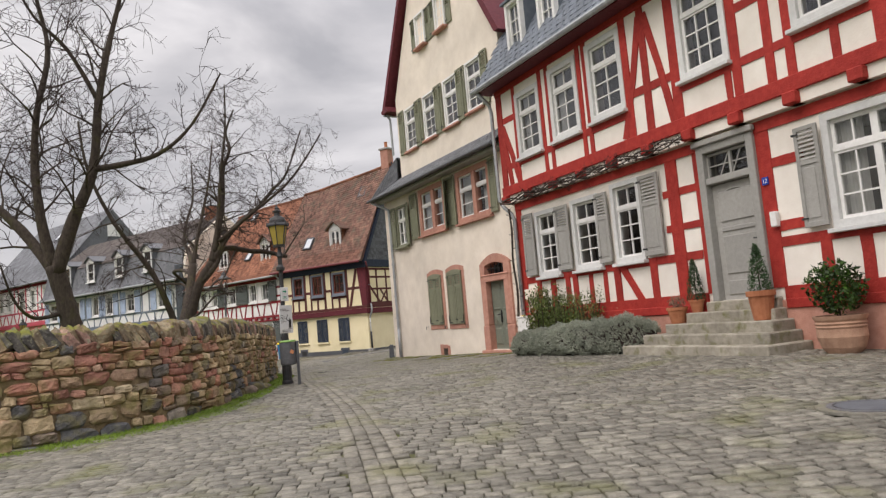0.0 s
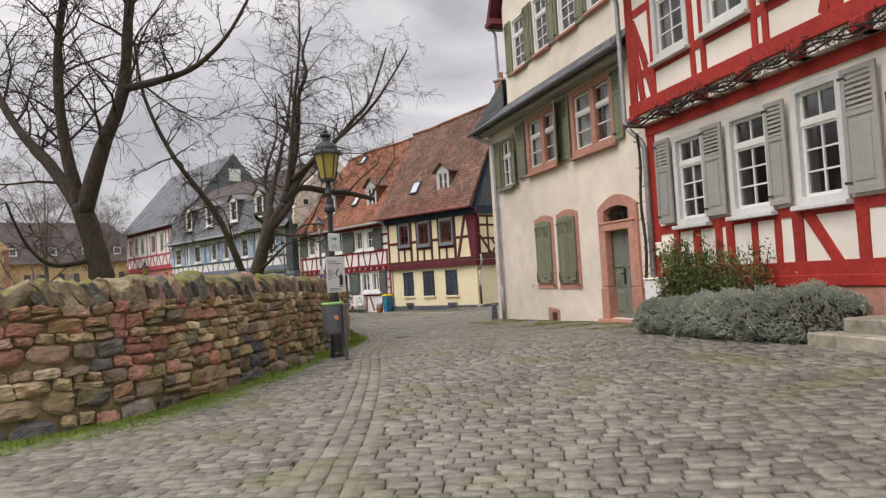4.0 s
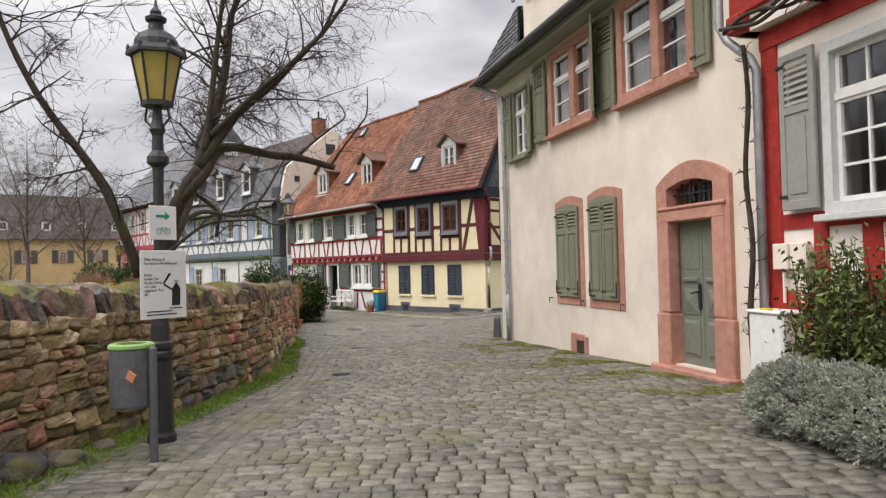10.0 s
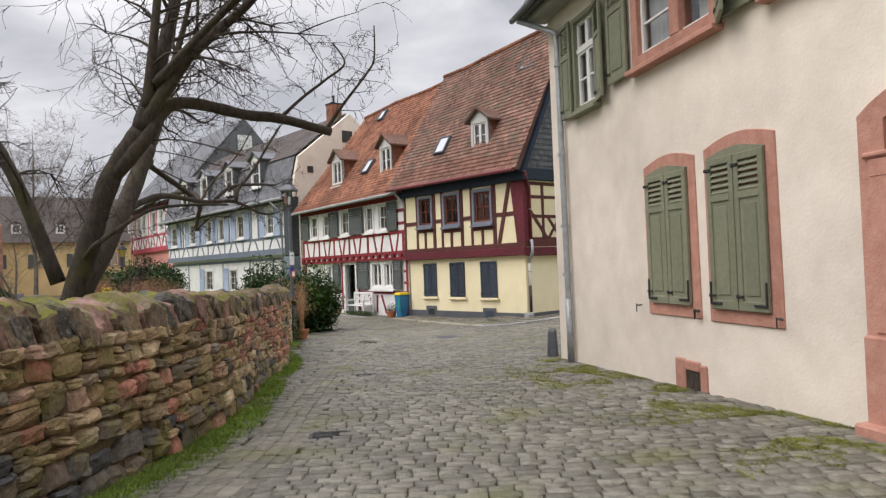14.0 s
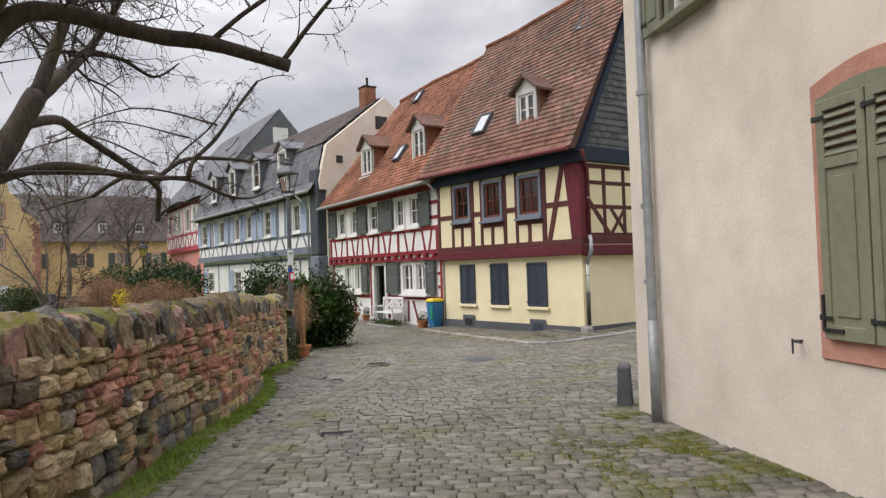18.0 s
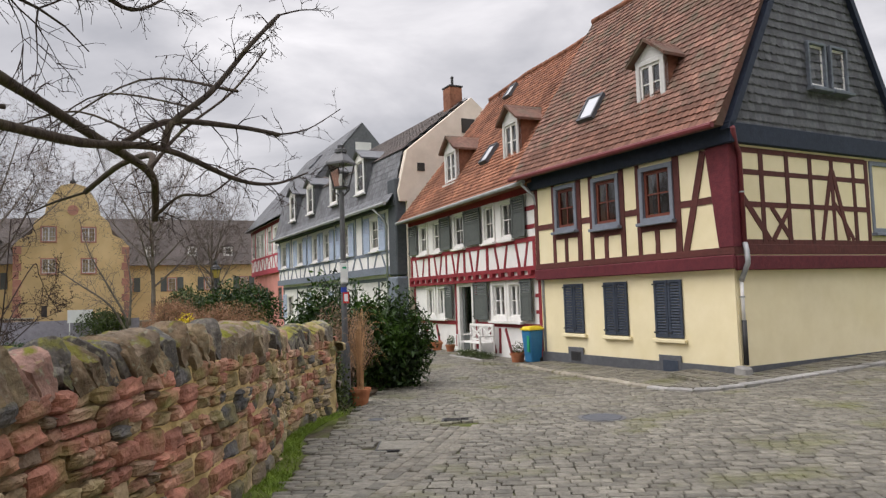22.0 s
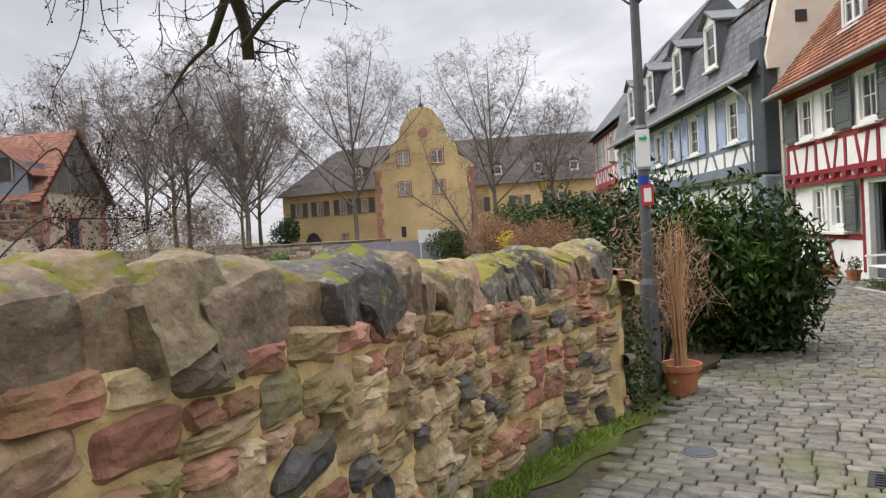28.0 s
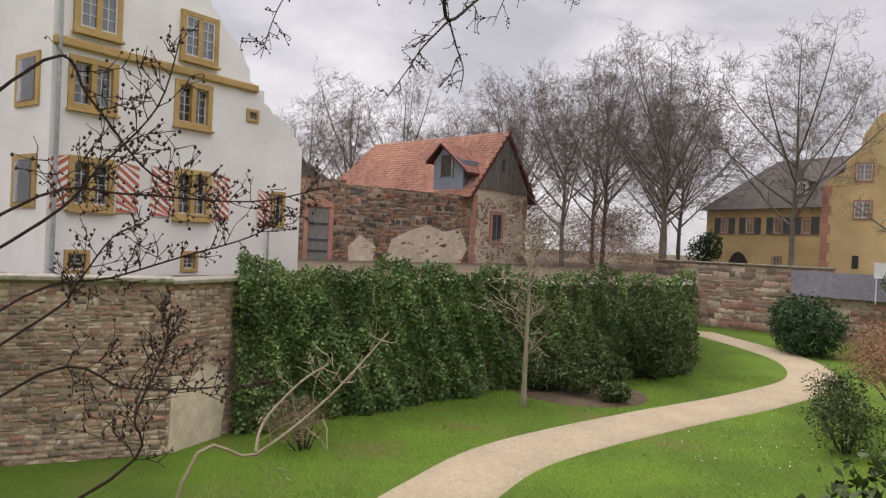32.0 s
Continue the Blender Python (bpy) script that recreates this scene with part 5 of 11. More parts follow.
for a, b in ((DL, mid_ - 0.005), (mid_ + 0.005, DR)):
    lf = Shape().box(a, b, 0.13, 0.18, 0.22, 2.22).done("door_leaf", PAINT_DOORGREEN, surround, "grey-green panelled door leaf")
    for z0, zz, cushion in ((0.36, 0.86, 1), (0.93, 1.30, 2), (1.36, 1.44, 1)):
        x0, x1, cx, cz = a + 0.08, b - 0.07, (a + b) / 2, (z0 + zz) / 2
        pn = Shape().box(x0, x1, 0.118, 0.13, z0, zz)
        if cushion == 2:
            pn.add([(x0 + 0.02, 0.118, z0 + 0.02), (x1 - 0.02, 0.118, z0 + 0.02), (x1 - 0.02, 0.118, zz - 0.02), (x0 + 0.02, 0.118, zz - 0.02), (cx, 0.07, cz)], [(0, 1, 4), (1, 2, 4), (2, 3, 4), (3, 0, 4)])
        else:
            e = min(0.05, (zz - z0) * 0.3)
            pn.add([(x0 + 0.01, 0.118, z0 + 0.01), (x1 - 0.01, 0.118, z0 + 0.01), (x1 - 0.01, 0.118, zz - 0.01), (x0 + 0.01, 0.118, zz - 0.01), (x0 + e, 0.095, z0 + e), (x1 - e, 0.095, z0 + e), (x1 - e, 0.095, zz - e), (x0 + e, 0.095, zz - e)],
                   [(0, 1, 5, 4), (1, 2, 6, 5), (2, 3, 7, 6), (3, 0, 4, 7), (4, 5, 6, 7)])
        pn.done("panel", PAINT_DOORGREEN, lf)
    Shape().box(a + 0.07, b - 0.06, 0.123, 0.13, 1.54, 2.12).done("panel", PAINT_DOORGREEN, lf, bevel=0.004)
Shape().prism([(7.20, 1.02), (7.225, 1.0), (7.25, 1.02), (7.25, 1.33), (7.225, 1.36), (7.20, 1.33)], 0.10, 0.13).tube([(7.225, 0.11, 1.24), (7.225, 0.05, 1.24), (7.13, 0.04, 1.22)], 0.014, 6).done("door_handle", IRON, surround)
vt = Shape().box(3.47, 3.68, -0.035, 0.05, -0.08, 0.40).box(3.99, 4.12, -0.03, 0.05, -0.08, 0.36).box(3.685, 3.985, -0.033, 0.05, 0.27, 0.39).done("cellar_vent", SANDSTONE, beige, "small sandstone cellar vent", bevel=0.015)
# no hole: a dark sheet in bark colour paints the vent's shade
Shape().box(3.67, 4.0, -0.012, -0.004, -0.08, 0.28).done("vent_opening", BARK, vt)

# ---- yellow timber-framed corner house ----
yellow = thing("timber_house", facade((-4.232, 37.49), (0.8297, -0.5582)), "yellow corner house with dark timbers, slate-blue shutters and tiled roof", "house")
Y_LOW = [(-5.13, -4.40, 0.50, 1.71), (-3.65, -2.88, 0.49, 1.71), (-2.06, -1.29, 0.48, 1.70)]
Y_UP = [(-5.19, -4.37, 3.06, 4.10), (-3.76, -2.88, 3.0, 4.08), (-2.20, -1.28, 2.97, 4.06)]
YD = 5.3
shell(yellow, -6.1, 0.0, YD, -0.45, 1.88, PLASTER_YELLOW, [], floors=(0.1, 1.85))
shell(yellow, -6.12, 0.12, YD, 1.88, 4.7, PLASTER_YELLOW, Y_UP, y=-0.12, name="upper_wall", floors=(4.6,))
inner_screen(yellow, -5.7, -0.4, 1.95, 4.5, 2.0)
Shape().box(-6.1, 0.05, -0.05, 0.0, -0.45, -0.02).box(0.0, 0.05, 0.0, YD + 3, -0.45, -0.02).done("plinth", PLINTH, yellow, "dark grey rendered plinth")
Shape().box(-6.12, 0.16, -0.19, -0.10, 1.85, 2.12).box(0.09, 0.18, -0.1, YD + 3, 1.82, 2.10).done("bressummer", PAINT_MAROON, yellow, bevel=0.02)
Shape().box(-6.12, 0.16, -0.15, -0.12, 2.125, 2.27).box(0.12, 0.15, -0.12, YD + 3, 2.12, 2.32).done("sill_beam", PAINT_BROWN, yellow, bevel=0.008)
Shape().box(-6.25, 0.3, -0.24, -0.12, 4.24, 4.66).box(0.12, 0.24, -0.12, YD + 0.2, 4.26, 4.66).done("eaves_fascia", PAINT_NAVY, yellow, "dark navy eaves board", bevel=0.02)
for (a, b, c, d) in Y_UP:
    window(yellow, a - 0.02, b + 0.02, c - 0.02, d + 0.1, 2, 2, PAINT_BLUEGREYFRAME, PAINT_WOODWIN, cw=0.10, proud=0.06, y=-0.12, sill=PAINT_BLUEGREYFRAME, sw=0.07, mw=0.03)
for (a, b, c, d) in Y_LOW:
    m_ = (a + b) / 2
    shutter(yellow, a, m_ - 0.006, c, d, -0.01, PAINT_SLATEBLUE, (0.02, 0.98), pitch=0.06)
    shutter(yellow, m_ + 0.006, b, c, d, -0.01, PAINT_SLATEBLUE, (0.02, 0.98), pitch=0.06)
    Shape().box(a - 0.05, b + 0.08, -0.1, 0.0, c - 0.10, c - 0.02).done("sill", PLASTER_YELLOW, yellow, bevel=0.012)
for x, w in ((-6.02, 0.12), (-5.28, 0.11), (-4.29, 0.15), (-3.84, 0.11), (-2.79, 0.14), (-2.28, 0.11), (-1.19, 0.15)):
    beam(yellow, x, 2.26, x, 4.26, w, PAINT_BROWN, y=-0.12)
for a, b in ((-6.05, -5.3), (-4.3, -3.85), (-2.8, -2.3), (-1.2, -0.2)):
    beam(yellow, a, 3.22, b, 3.22, 0.14, PAINT_BROWN, y=-0.12, proud=0.018)
for a, b, c, d in Y_UP:
    beam(yellow, a - 0.1, c - 0.15, b + 0.1, c - 0.15, 0.13, PAINT_BROWN, y=-0.12, proud=0.02)
    for f in (0.46,):
        beam(yellow, a + (b - a) * f, 2.26, a + (b - a) * f, c - 0.2, 0.12, PAINT_BROWN, y=-0.12, proud=0.02)
beam(yellow, -1.0, 2.26, -0.46, 4.22, 0.14, PAINT_BROWN, y=-0.12, proud=0.03)
Shape().prism([(-0.20, 2.26), (0.16, 2.26), (0.16, 4.28), (-0.42, 4.28)], -0.16, 0.16).done("corner_post", PAINT_MAROON, yellow, bevel=0.02)
for k, (a, b, c, d) in enumerate(((-5.03, -4.46, -0.24, 0.15), (-2.0, -1.38, -0.28, 0.12))):
    ch = Shape().box(a, b, -0.055, -0.02, c, d).done("cellar_hatch", PLINTH, yellow, bevel=0.01)
    Shape().box(a + 0.12, b - 0.08, -0.065, -0.05, c + 0.06, d - 0.1).done("hatch_cover", IRON if k == 0 else PAINT_SLATEBLUE, ch, bevel=0.008)
# Side of the corner house, along the lane.
SIDE = facade((-4.232, 37.49), (0.5582, 0.8297))
yside = thing("side_wing", SIDE, "yellow gable side of the corner house with slate hung gable", "house")
shell(yside, 0.05, YD + 2.6, 0.4, -0.45, 1.86, PLASTER_YELLOW, [(4.25, 5.1, 0.0, 1.7)], y=-0.012, side=False, name="side_wall")
shell(yside, 0.05, YD + 2.6, 0.4, 1.86, 4.66, PLASTER_YELLOW, [(4.55, 5.3, 2.65, 4.1)], y=-0.132, side=False, name="side_upper_wall")
dw = Shape().box(4.25, 5.1, 0.1, 0.16, 0.0, 1.7).done("side_door", PAINT_WOODWIN, yside, "dark brown wooden side door")
Shape().box(4.35, 5.0, 0.08, 0.1, 0.15, 1.55).done("panel", PAINT_WOODWIN, dw, bevel=0.01)
window(yside, 4.45, 5.35, 2.6, 4.2, 2, 2, PAINT_BLUEGREYFRAME, PAINT_WOODWIN, cw=0.1, proud=0.04, y=-0.12, sill=PAINT_BLUEGREYFRAME)
# dark sheet behind the glass, in place of the room's shade
Shape().box(4.62, 5.28, -0.02, 0.1, 2.7, 4.1).done("room_shade", INSIDE_DARK, yside)
for z, a, b in ((4.16, 0.15, 4.3), (3.73, 0.15, 4.3), (3.10, 0.15, 4.3), (2.36, 0.15, YD + 2.5), (4.16, 5.5, YD + 2.5), (3.10, 5.5, YD + 2.5)):
    beam(yside, a, z, b, z, 0.11, PAINT_BROWN, y=-0.12, proud=0.02)
for x in (0.78, 1.57, 2.33, 3.08, 3.85, 4.33, 5.5, 6.3, 7.1):
    beam(yside, x, 2.35, x, 4.2, 0.12, PAINT_BROWN, y=-0.12)
for x0, z0, x1, z1, w in ((0.1, 3.35, 0.95, 2.40, 0.12), (1.02, 3.07, 1.62, 2.40, 0.10), (1.60, 3.07, 1.04, 2.40, 0.10), (3.06, 3.9, 2.62, 2.42, 0.11), (3.10, 3.9, 3.55, 2.42, 0.11), (3.12, 3.2, 3.74, 2.42, 0.10), (5.55, 2.42, 6.2, 4.1, 0.11)):
    beam(yside, x0, z0, x1, z1, w, PAINT_BROWN, y=-0.12, proud=0.028)
AP = (2.75, 10.0)
Shape().prism([(-0.05, 4.66), (5.55, 4.66), (AP[0], AP[1])], -0.16, 0.2).done("gable", SLATE_DARK, yside)
rows = 30
sl = Shape()
rs = np.random.RandomState(8)
for r in range(rows):
    f = r / rows
    z = 4.6 + (AP[1] - 4.6) * f
    xl, xr = -0.15 + (AP[0] + 0.15) * f, 5.65 + (AP[0] - 5.65) * f
    x = xl + (0.12 if r % 2 else 0)
    while x < xr - 0.05:
        w = 0.2 + rs.uniform(-0.03, 0.03)
        b = min(x + w, xr)
        dz = rs.uniform(0, 0.02)
        sl.add([(x, -0.20, z - dz), ((x + b) / 2, -0.205, z - 0.035 - dz), (b - 0.008, -0.20, z - dz), (b - 0.008, -0.17, z + 0.22), (x, -0.17, z + 0.22), (x, -0.18, z - dz), (b - 0.008, -0.18, z - dz)], [(0, 1, 2, 3, 4), (5, 6, 2, 1, 0)])
        x += w
tagged(sl.done("slate_hanging", SLATE_DARK, yside, "grey slate hung gable"), kind="stuff")
for x in (2.36, 3.12):
    window(yside, x, x + 0.62, 5.6, 6.6, 1, 1, SLATE_BLUE, PAINT_WHITE, cw=0.06, proud=0.05, y=-0.22, sill=SLATE_BLUE)
for s in (-1, 1):
    x0, x1 = (-0.3, AP[0]) if s < 0 else (5.8, AP[0])
    Shape().prism([(x0, 4.5), (x0 + (0.16 if s < 0 else -0.16), 4.5), (x1, AP[1] - 0.05), (x1, AP[1] + 0.22)][::-s], -0.3, -0.12).done("bargeboard", PAINT_NAVY, yside)
Shape().tube([(-0.28, -0.38, 4.5), (-0.05, -0.24, 4.25), (0.1, -0.2, 4.05), (0.1, -0.2, 2.32)], 0.045, 8).done("downpipe", BROWN_PIPE, yside, smooth=True)
Shape().tube([(0.1, -0.2, 2.34), (0.08, -0.25, 2.2), (0.04, -0.29, 2.06), (0.04, -0.29, 1.95), (0.1, -0.12, 1.72), (0.12, -0.06, 1.62)], 0.05, 8).done("pipe_elbow", ZINC, yside, smooth=True)
Shape().tube([(0.12, -0.06, 1.64), (0.12, -0.06, 0.85)], 0.036, 8).done("downpipe", PAINT_WHITE, yside, smooth=True)
Shape().tube([(0.12, -0.065, 0.87), (0.12, -0.065, 0.02)], 0.046, 8).done("pipe_foot", IRON, yside, smooth=True)
for z in (3.3, 1.3):
    Shape().lathe([(0.052, 0), (0.052, 0.03)], 10, 0.1 if z > 2 else 0.12, -0.2 if z > 2 else -0.06, z).done("pipe_clip", ZINC, yside)

# ---- white house with crimson timbers ----
white = thing("timber_house", facade((-9.2, 41.01), (0.766, -0.643)), "white house with crimson timbers, grey-green shutters and orange tiled roof", "house")
W_UP = [(-8.87, -8.1, 3.15, 4.2), (-7.52, -6.82, 3.15, 4.2), (-5.62, -4.82, 3.15, 4.22), (-3.34, -2.66, 3.15, 4.22), (-2.2, -1.48, 3.15, 4.2)]
W_LOW = [(-8.5, -7.75, 0.82, 1.82), (-7.42, -6.72, 0.82, 1.82), (-3.08, -2.26, 0.82, 1.82), (-2.04, -1.34, 0.82, 1.82)]
W_DOOR = (-5.68, -4.42, -0.3, 1.92)
shell(white, -9.9, -0.06, 6.0, -0.45, 2.0, PLASTER_PALE, W_LOW + [W_DOOR], floors=(-0.3, 1.95))
shell(white, -9.95, -0.06, 6.0, 2.0, 4.5, PLASTER_PALE, W_UP, y=-0.1, floors=(4.4,), name="upper_wall")
inner_screen(white, -9.5, -0.4, -0.3, 4.4, 2.0)
for (a, b, c, d) in W_UP:
    window(white, a - 0.06, b + 0.06, c - 0.06, d + 0.06, 2, 2, PAINT_WHITE, PAINT_WHITE, cw=0.10, proud=0.05, y=-0.1, sill=PAINT_WHITE)
for (a, b, c, d) in W_LOW:
    window(white, a - 0.1, b + 0.1, c - 0.1, d + 0.1, 1, 2, PAINT_WHITE, PAINT_WHITE, cw=0.14, proud=0.06, mull=1, sill=PAINT_WHITE)
for a, b, c, d, y in ((-9.86, -9.0, 3.12, 4.24, -0.12), (-6.72, -5.84, 3.1, 4.24, -0.12), (-4.7, -3.5, 3.1, 4.24, -0.12), (-1.42, -0.68, 3.1, 4.24, -0.12), (-6.58, -6.0, 0.74, 1.86, -0.05), (-4.28, -3.3, 0.74, 1.9, -0.05), (-1.2, -0.6, 0.76, 1.9, -0.05)):
    shutter(white, a, b, c, d, y - 0.05, PAINT_SHUTTERGREY, (0.68, 0.96))
Shape().box(-9.95, 0.0, -0.18, -0.10, 2.14, 2.26).box(-9.95, 0.0, -0.18, -0.10, 1.92, 2.02).done("bressummer", PAINT_CRIMSON, white)
for k in range(18):
    Shape().box(-9.85 + k * 0.58, -9.66 + k * 0.58, -0.22, 0.0, 2.02, 2.14).done("joist_end", PAINT_CRIMSON, white)
Shape().box(-9.98, 0.0, -0.16, -0.1, 4.28, 4.52).done("wall_plate", PAINT_CRIMSON, white)
beam(white, -9.9, 3.0, 0, 3.0, 0.13, PAINT_CRIMSON, y=-0.1)
beam(white, -9.9, 0.60, -5.8, 0.60, 0.13, PAINT_CRIMSON)
beam(white, -4.3, 0.60, 0, 0.60, 0.13, PAINT_CRIMSON)
for x in (-9.8, -8.0, -6.4, -4.9, -3.2, -0.35):
    beam(white, x, 2.26, x, 3.0, 0.13, PAINT_CRIMSON, y=-0.1)
for k, x in enumerate((-9.3, -8.6, -7.4, -6.9, -5.8, -5.4, -4.4, -3.9, -2.6, -2.0, -1.3, -0.8)):
    s = 0.22 if k % 2 else -0.22
    beam(white, x - s / 2, 2.26, x + s / 2, 3.0, 0.11, PAINT_CRIMSON, y=-0.1, proud=0.02)
for x in (-9.8, -5.88, -4.3, -0.3):
    beam(white, x, -0.2, x, 1.95, 0.14, PAINT_CRIMSON)
for x0, x1 in ((-8.9, -8.5), (-7.4, -7.7), (-3.02, -3.46), (-2.76, -2.72), (-2.01, -2.37), (-1.4, -1.0), (-0.9, -0.6)):
    beam(white, x0, -0.25, x1, 0.5, 0.12, PAINT_CRIMSON, proud=0.02)
for z in (1.0, 1.45):
    beam(white, -0.55, z, 0, z, 0.1, PAINT_CRIMSON, proud=0.02)
for z in (3.35, 3.85):
    beam(white, -0.85, z, 0, z, 0.12, PAINT_CRIMSON, y=-0.1, proud=0.02)
wd = Shape().box(-5.72, -5.52, -0.06, 0.1, -0.3, 1.96).box(-4.58, -4.38, -0.06, 0.1, -0.3, 1.96).box(-5.52, -4.58, -0.06, 0.1, 1.80, 1.96).done("door_frame", PAINT_WHITE, white, bevel=0.01)
Shape().box(-5.52, -4.58, 0.06, 0.1, -0.28, 0.3).box(-5.52, -5.34, 0.06, 0.1, 0.3, 1.80).box(-4.76, -4.58, 0.06, 0.1, 0.3, 1.80).done("door_leaf", PAINT_SHUTTERGREY, wd)
sheet(-5.34, -4.76, 0.075, 0.3, 1.80).done("pane", PANE, wd)

# One long steep roof over both, sagging a little; brown tiles over the corner house, orange over its neighbour.
def roof_under(house, x0, x1, y0, z0, ym, zm, y1, material, ridge):
    """The boarding under a roof whose ridge rises and falls along its length."""
    n = 14
    vs = []
    for i in range(n + 1):
        x = x0 + (x1 - x0) * i / n
        vs += [(x, y0, z0), (x, ym, zm + ridge(x)), (x, y1, z0)]
    fs = [(3 * i, 3 * i + 3, 3 * i + 4, 3 * i + 1) for i in range(n)] + [(3 * i + 1, 3 * i + 4, 3 * i + 5, 3 * i + 2) for i in range(n)] + [(3 * i + 2, 3 * i + 5, 3 * i + 3, 3 * i) for i in range(n)]
    Shape().add(vs, fs + [(0, 1, 2), (3 * n, 3 * n + 2, 3 * n + 1)]).done("roof", material, house)


def ridge_line(house, x0, x1, y, z, ridge, material, seed):
    """Half-round ridge tiles, each overlapping the next."""
    rng = random.Random(seed)
    x = x0
    while x < x1 - 0.1:
        b = min(x + 0.38, x1)
        Shape().tube([(x, y, z + ridge(x) + rng.uniform(-0.01, 0.01)), (b + 0.03, y, z + ridge(b) + 0.012)], [0.105, 0.09], 8).done("ridge_tile", material, house, smooth=True)
        x = b


def yellow_ridge(x):
    return float(np.interp(x, (-6.5, -5.2, -3.6, -2.2, -0.8, 0.3), (0.0, 0.05, 0.22, 0.36, 0.50, 0.62)))


def white_ridge(x):
    return float(np.interp(x, (-8.6, -7.3, -5.7, -2.9, -0.5, 0.2), (-0.10, -0.05, 0.05, 0.03, 0.12, 0.14)))


RZ = 9.42
roof_under(yellow, -6.5, 0.15, -0.5, 4.58, 2.62, RZ - 0.1, 5.7, TILE_BROWN, yellow_ridge)
tiled(yellow, (-6.5, -0.55, 4.62), (0.28, -0.55, 4.62), (-6.5, 2.62, RZ), (0.28, 2.62, RZ), TILE_BROWN, 0.165, 0.158, 0.034, seed=9, round_=True, parts=180, part_mat=TILE_PART, ridge=yellow_ridge)
ridge_line(yellow, -6.5, 0.28, 2.62, RZ + 0.02, yellow_ridge, TILE_ORANGE, 4)
Shape().tube([(-6.5, -0.62, 4.56), (0.2, -0.62, 4.56)], 0.06, 8).done("gutter", BROWN_PIPE, yellow)
WZ = 9.36
Shape().add([(-10.1, -0.5, 4.42), (0.1, -0.5, 4.46), (0.1, 3.0, WZ + 0.02), (-5.7, 3.0, WZ - 0.08), (-8.6, 3.0, WZ - 0.22), (-10.1, 6.4, 4.42), (0.1, 6.4, 4.46)], [(0, 1, 2, 3), (0, 3, 4), (4, 3, 6, 5), (3, 2, 6), (0, 5, 6, 1), (0, 4, 5), (1, 6, 2)]).done("roof", TILE_ORANGE, white)
tiled(white, (-10.15, -0.55, 4.46), (0.2, -0.55, 4.52), (-8.6, 3.0, WZ), (0.2, 3.0, WZ), TILE_ORANGE, 0.165, 0.158, 0.034, seed=10, round_=True, parts=120, part_mat=TILE_ORANGE, ridge=white_ridge)
ridge_line(white, -8.6, 0.2, 3.0, WZ + 0.02, white_ridge, TILE_ORANGE, 5)
Shape().tube([(-10.1, -0.62, 4.42), (0.1, -0.62, 4.46)], 0.06, 8).done("gutter", ZINC, white)
Shape().tube([(-0.05, -0.6, 4.42), (0.05, -0.3, 4.1), (0.12, -0.22, 3.7), (0.12, -0.22, 2.3), (0.1, -0.15, 1.9), (0.1, -0.12, -0.3)], 0.045, 8).done("downpipe", ZINC, white, smooth=True)


def dormer(house, x, y, z, w, h, side_mat, roof_mat, face=PAINT_WHITE, back=1.6, nx=2, pitch=0.55):
    """A small gabled dormer with its window, cheeks and roof; x, y, z the middle of its sill."""
    Shape().box(x - w / 2, x - w / 2 + 0.06, y + 0.02, y + back, z - 0.1, z + h).done("dormer_cheek", side_mat, house)
    Shape().box(x + w / 2 - 0.06, x + w / 2, y + 0.02, y + back, z - 0.1, z + h).done("dormer_cheek", side_mat, house)
    Shape().prism([(x - w / 2 - 0.04, z + h), (x + w / 2 + 0.04, z + h), (x, z + h + w * pitch)], y, y + 0.08).done("dormer_gable", face, house)
    # near-black sheet behind the window, standing in for the unlit loft
    Shape().box(x - w / 2 + 0.05, x + w / 2 - 0.05, y + 0.12, y + 0.2, z, z + h).done("dormer_shade", INSIDE_DARK, house)
    window(house, x - w / 2, x + w / 2, z, z + h, 1, 2, face, PAINT_WHITE, cw=0.11, proud=0.02, y=y, mull=nx - 1, sill=face)
    o, t = 0.16, w * pitch
    for s in (-1, 1):
        e = (x + s * (w / 2 + o), z + h - o * pitch * 1.2)
        Shape().prism([e, (e[0], e[1] + 0.07), (x, z + h + t + 0.1), (x, z + h + t + 0.02)][::-s], y - 0.16, y + back + 0.6).done("dormer_roof", roof_mat, house)
    tiled(house, (x - w / 2 - o, y - 0.18, z + h - o * 0.6 + 0.08), (x - w / 2 - o, y + back + 0.6, z + h - o * 0.6 + 0.08), (x, y - 0.18, z + h + t + 0.11), (x, y + back + 0.6, z + h + t + 0.11), roof_mat, 0.17, 0.15, 0.015)
    tiled(house, (x + w / 2 + o, y + back + 0.6, z + h - o * 0.6 + 0.08), (x + w / 2 + o, y - 0.18, z + h - o * 0.6 + 0.08), (x, y + back + 0.6, z + h + t + 0.11), (x, y - 0.18, z + h + t + 0.11), roof_mat, 0.17, 0.15, 0.015)


def skylight(house, x, y, z, w, h, slope):
    """A roof window lying in a slope of the given angle."""
    m = pose(x, y, z, slope - 90, 0, 0)
    sk = ring_frame(0, w, 0, h, 0.06, -0.15, 0.02).done("skylight", PLINTH, house, at=m)
    Shape().box(0.05, w - 0.05, -0.12, -0.11, 0.05, h - 0.05).done("pane", SKYPANE, sk)


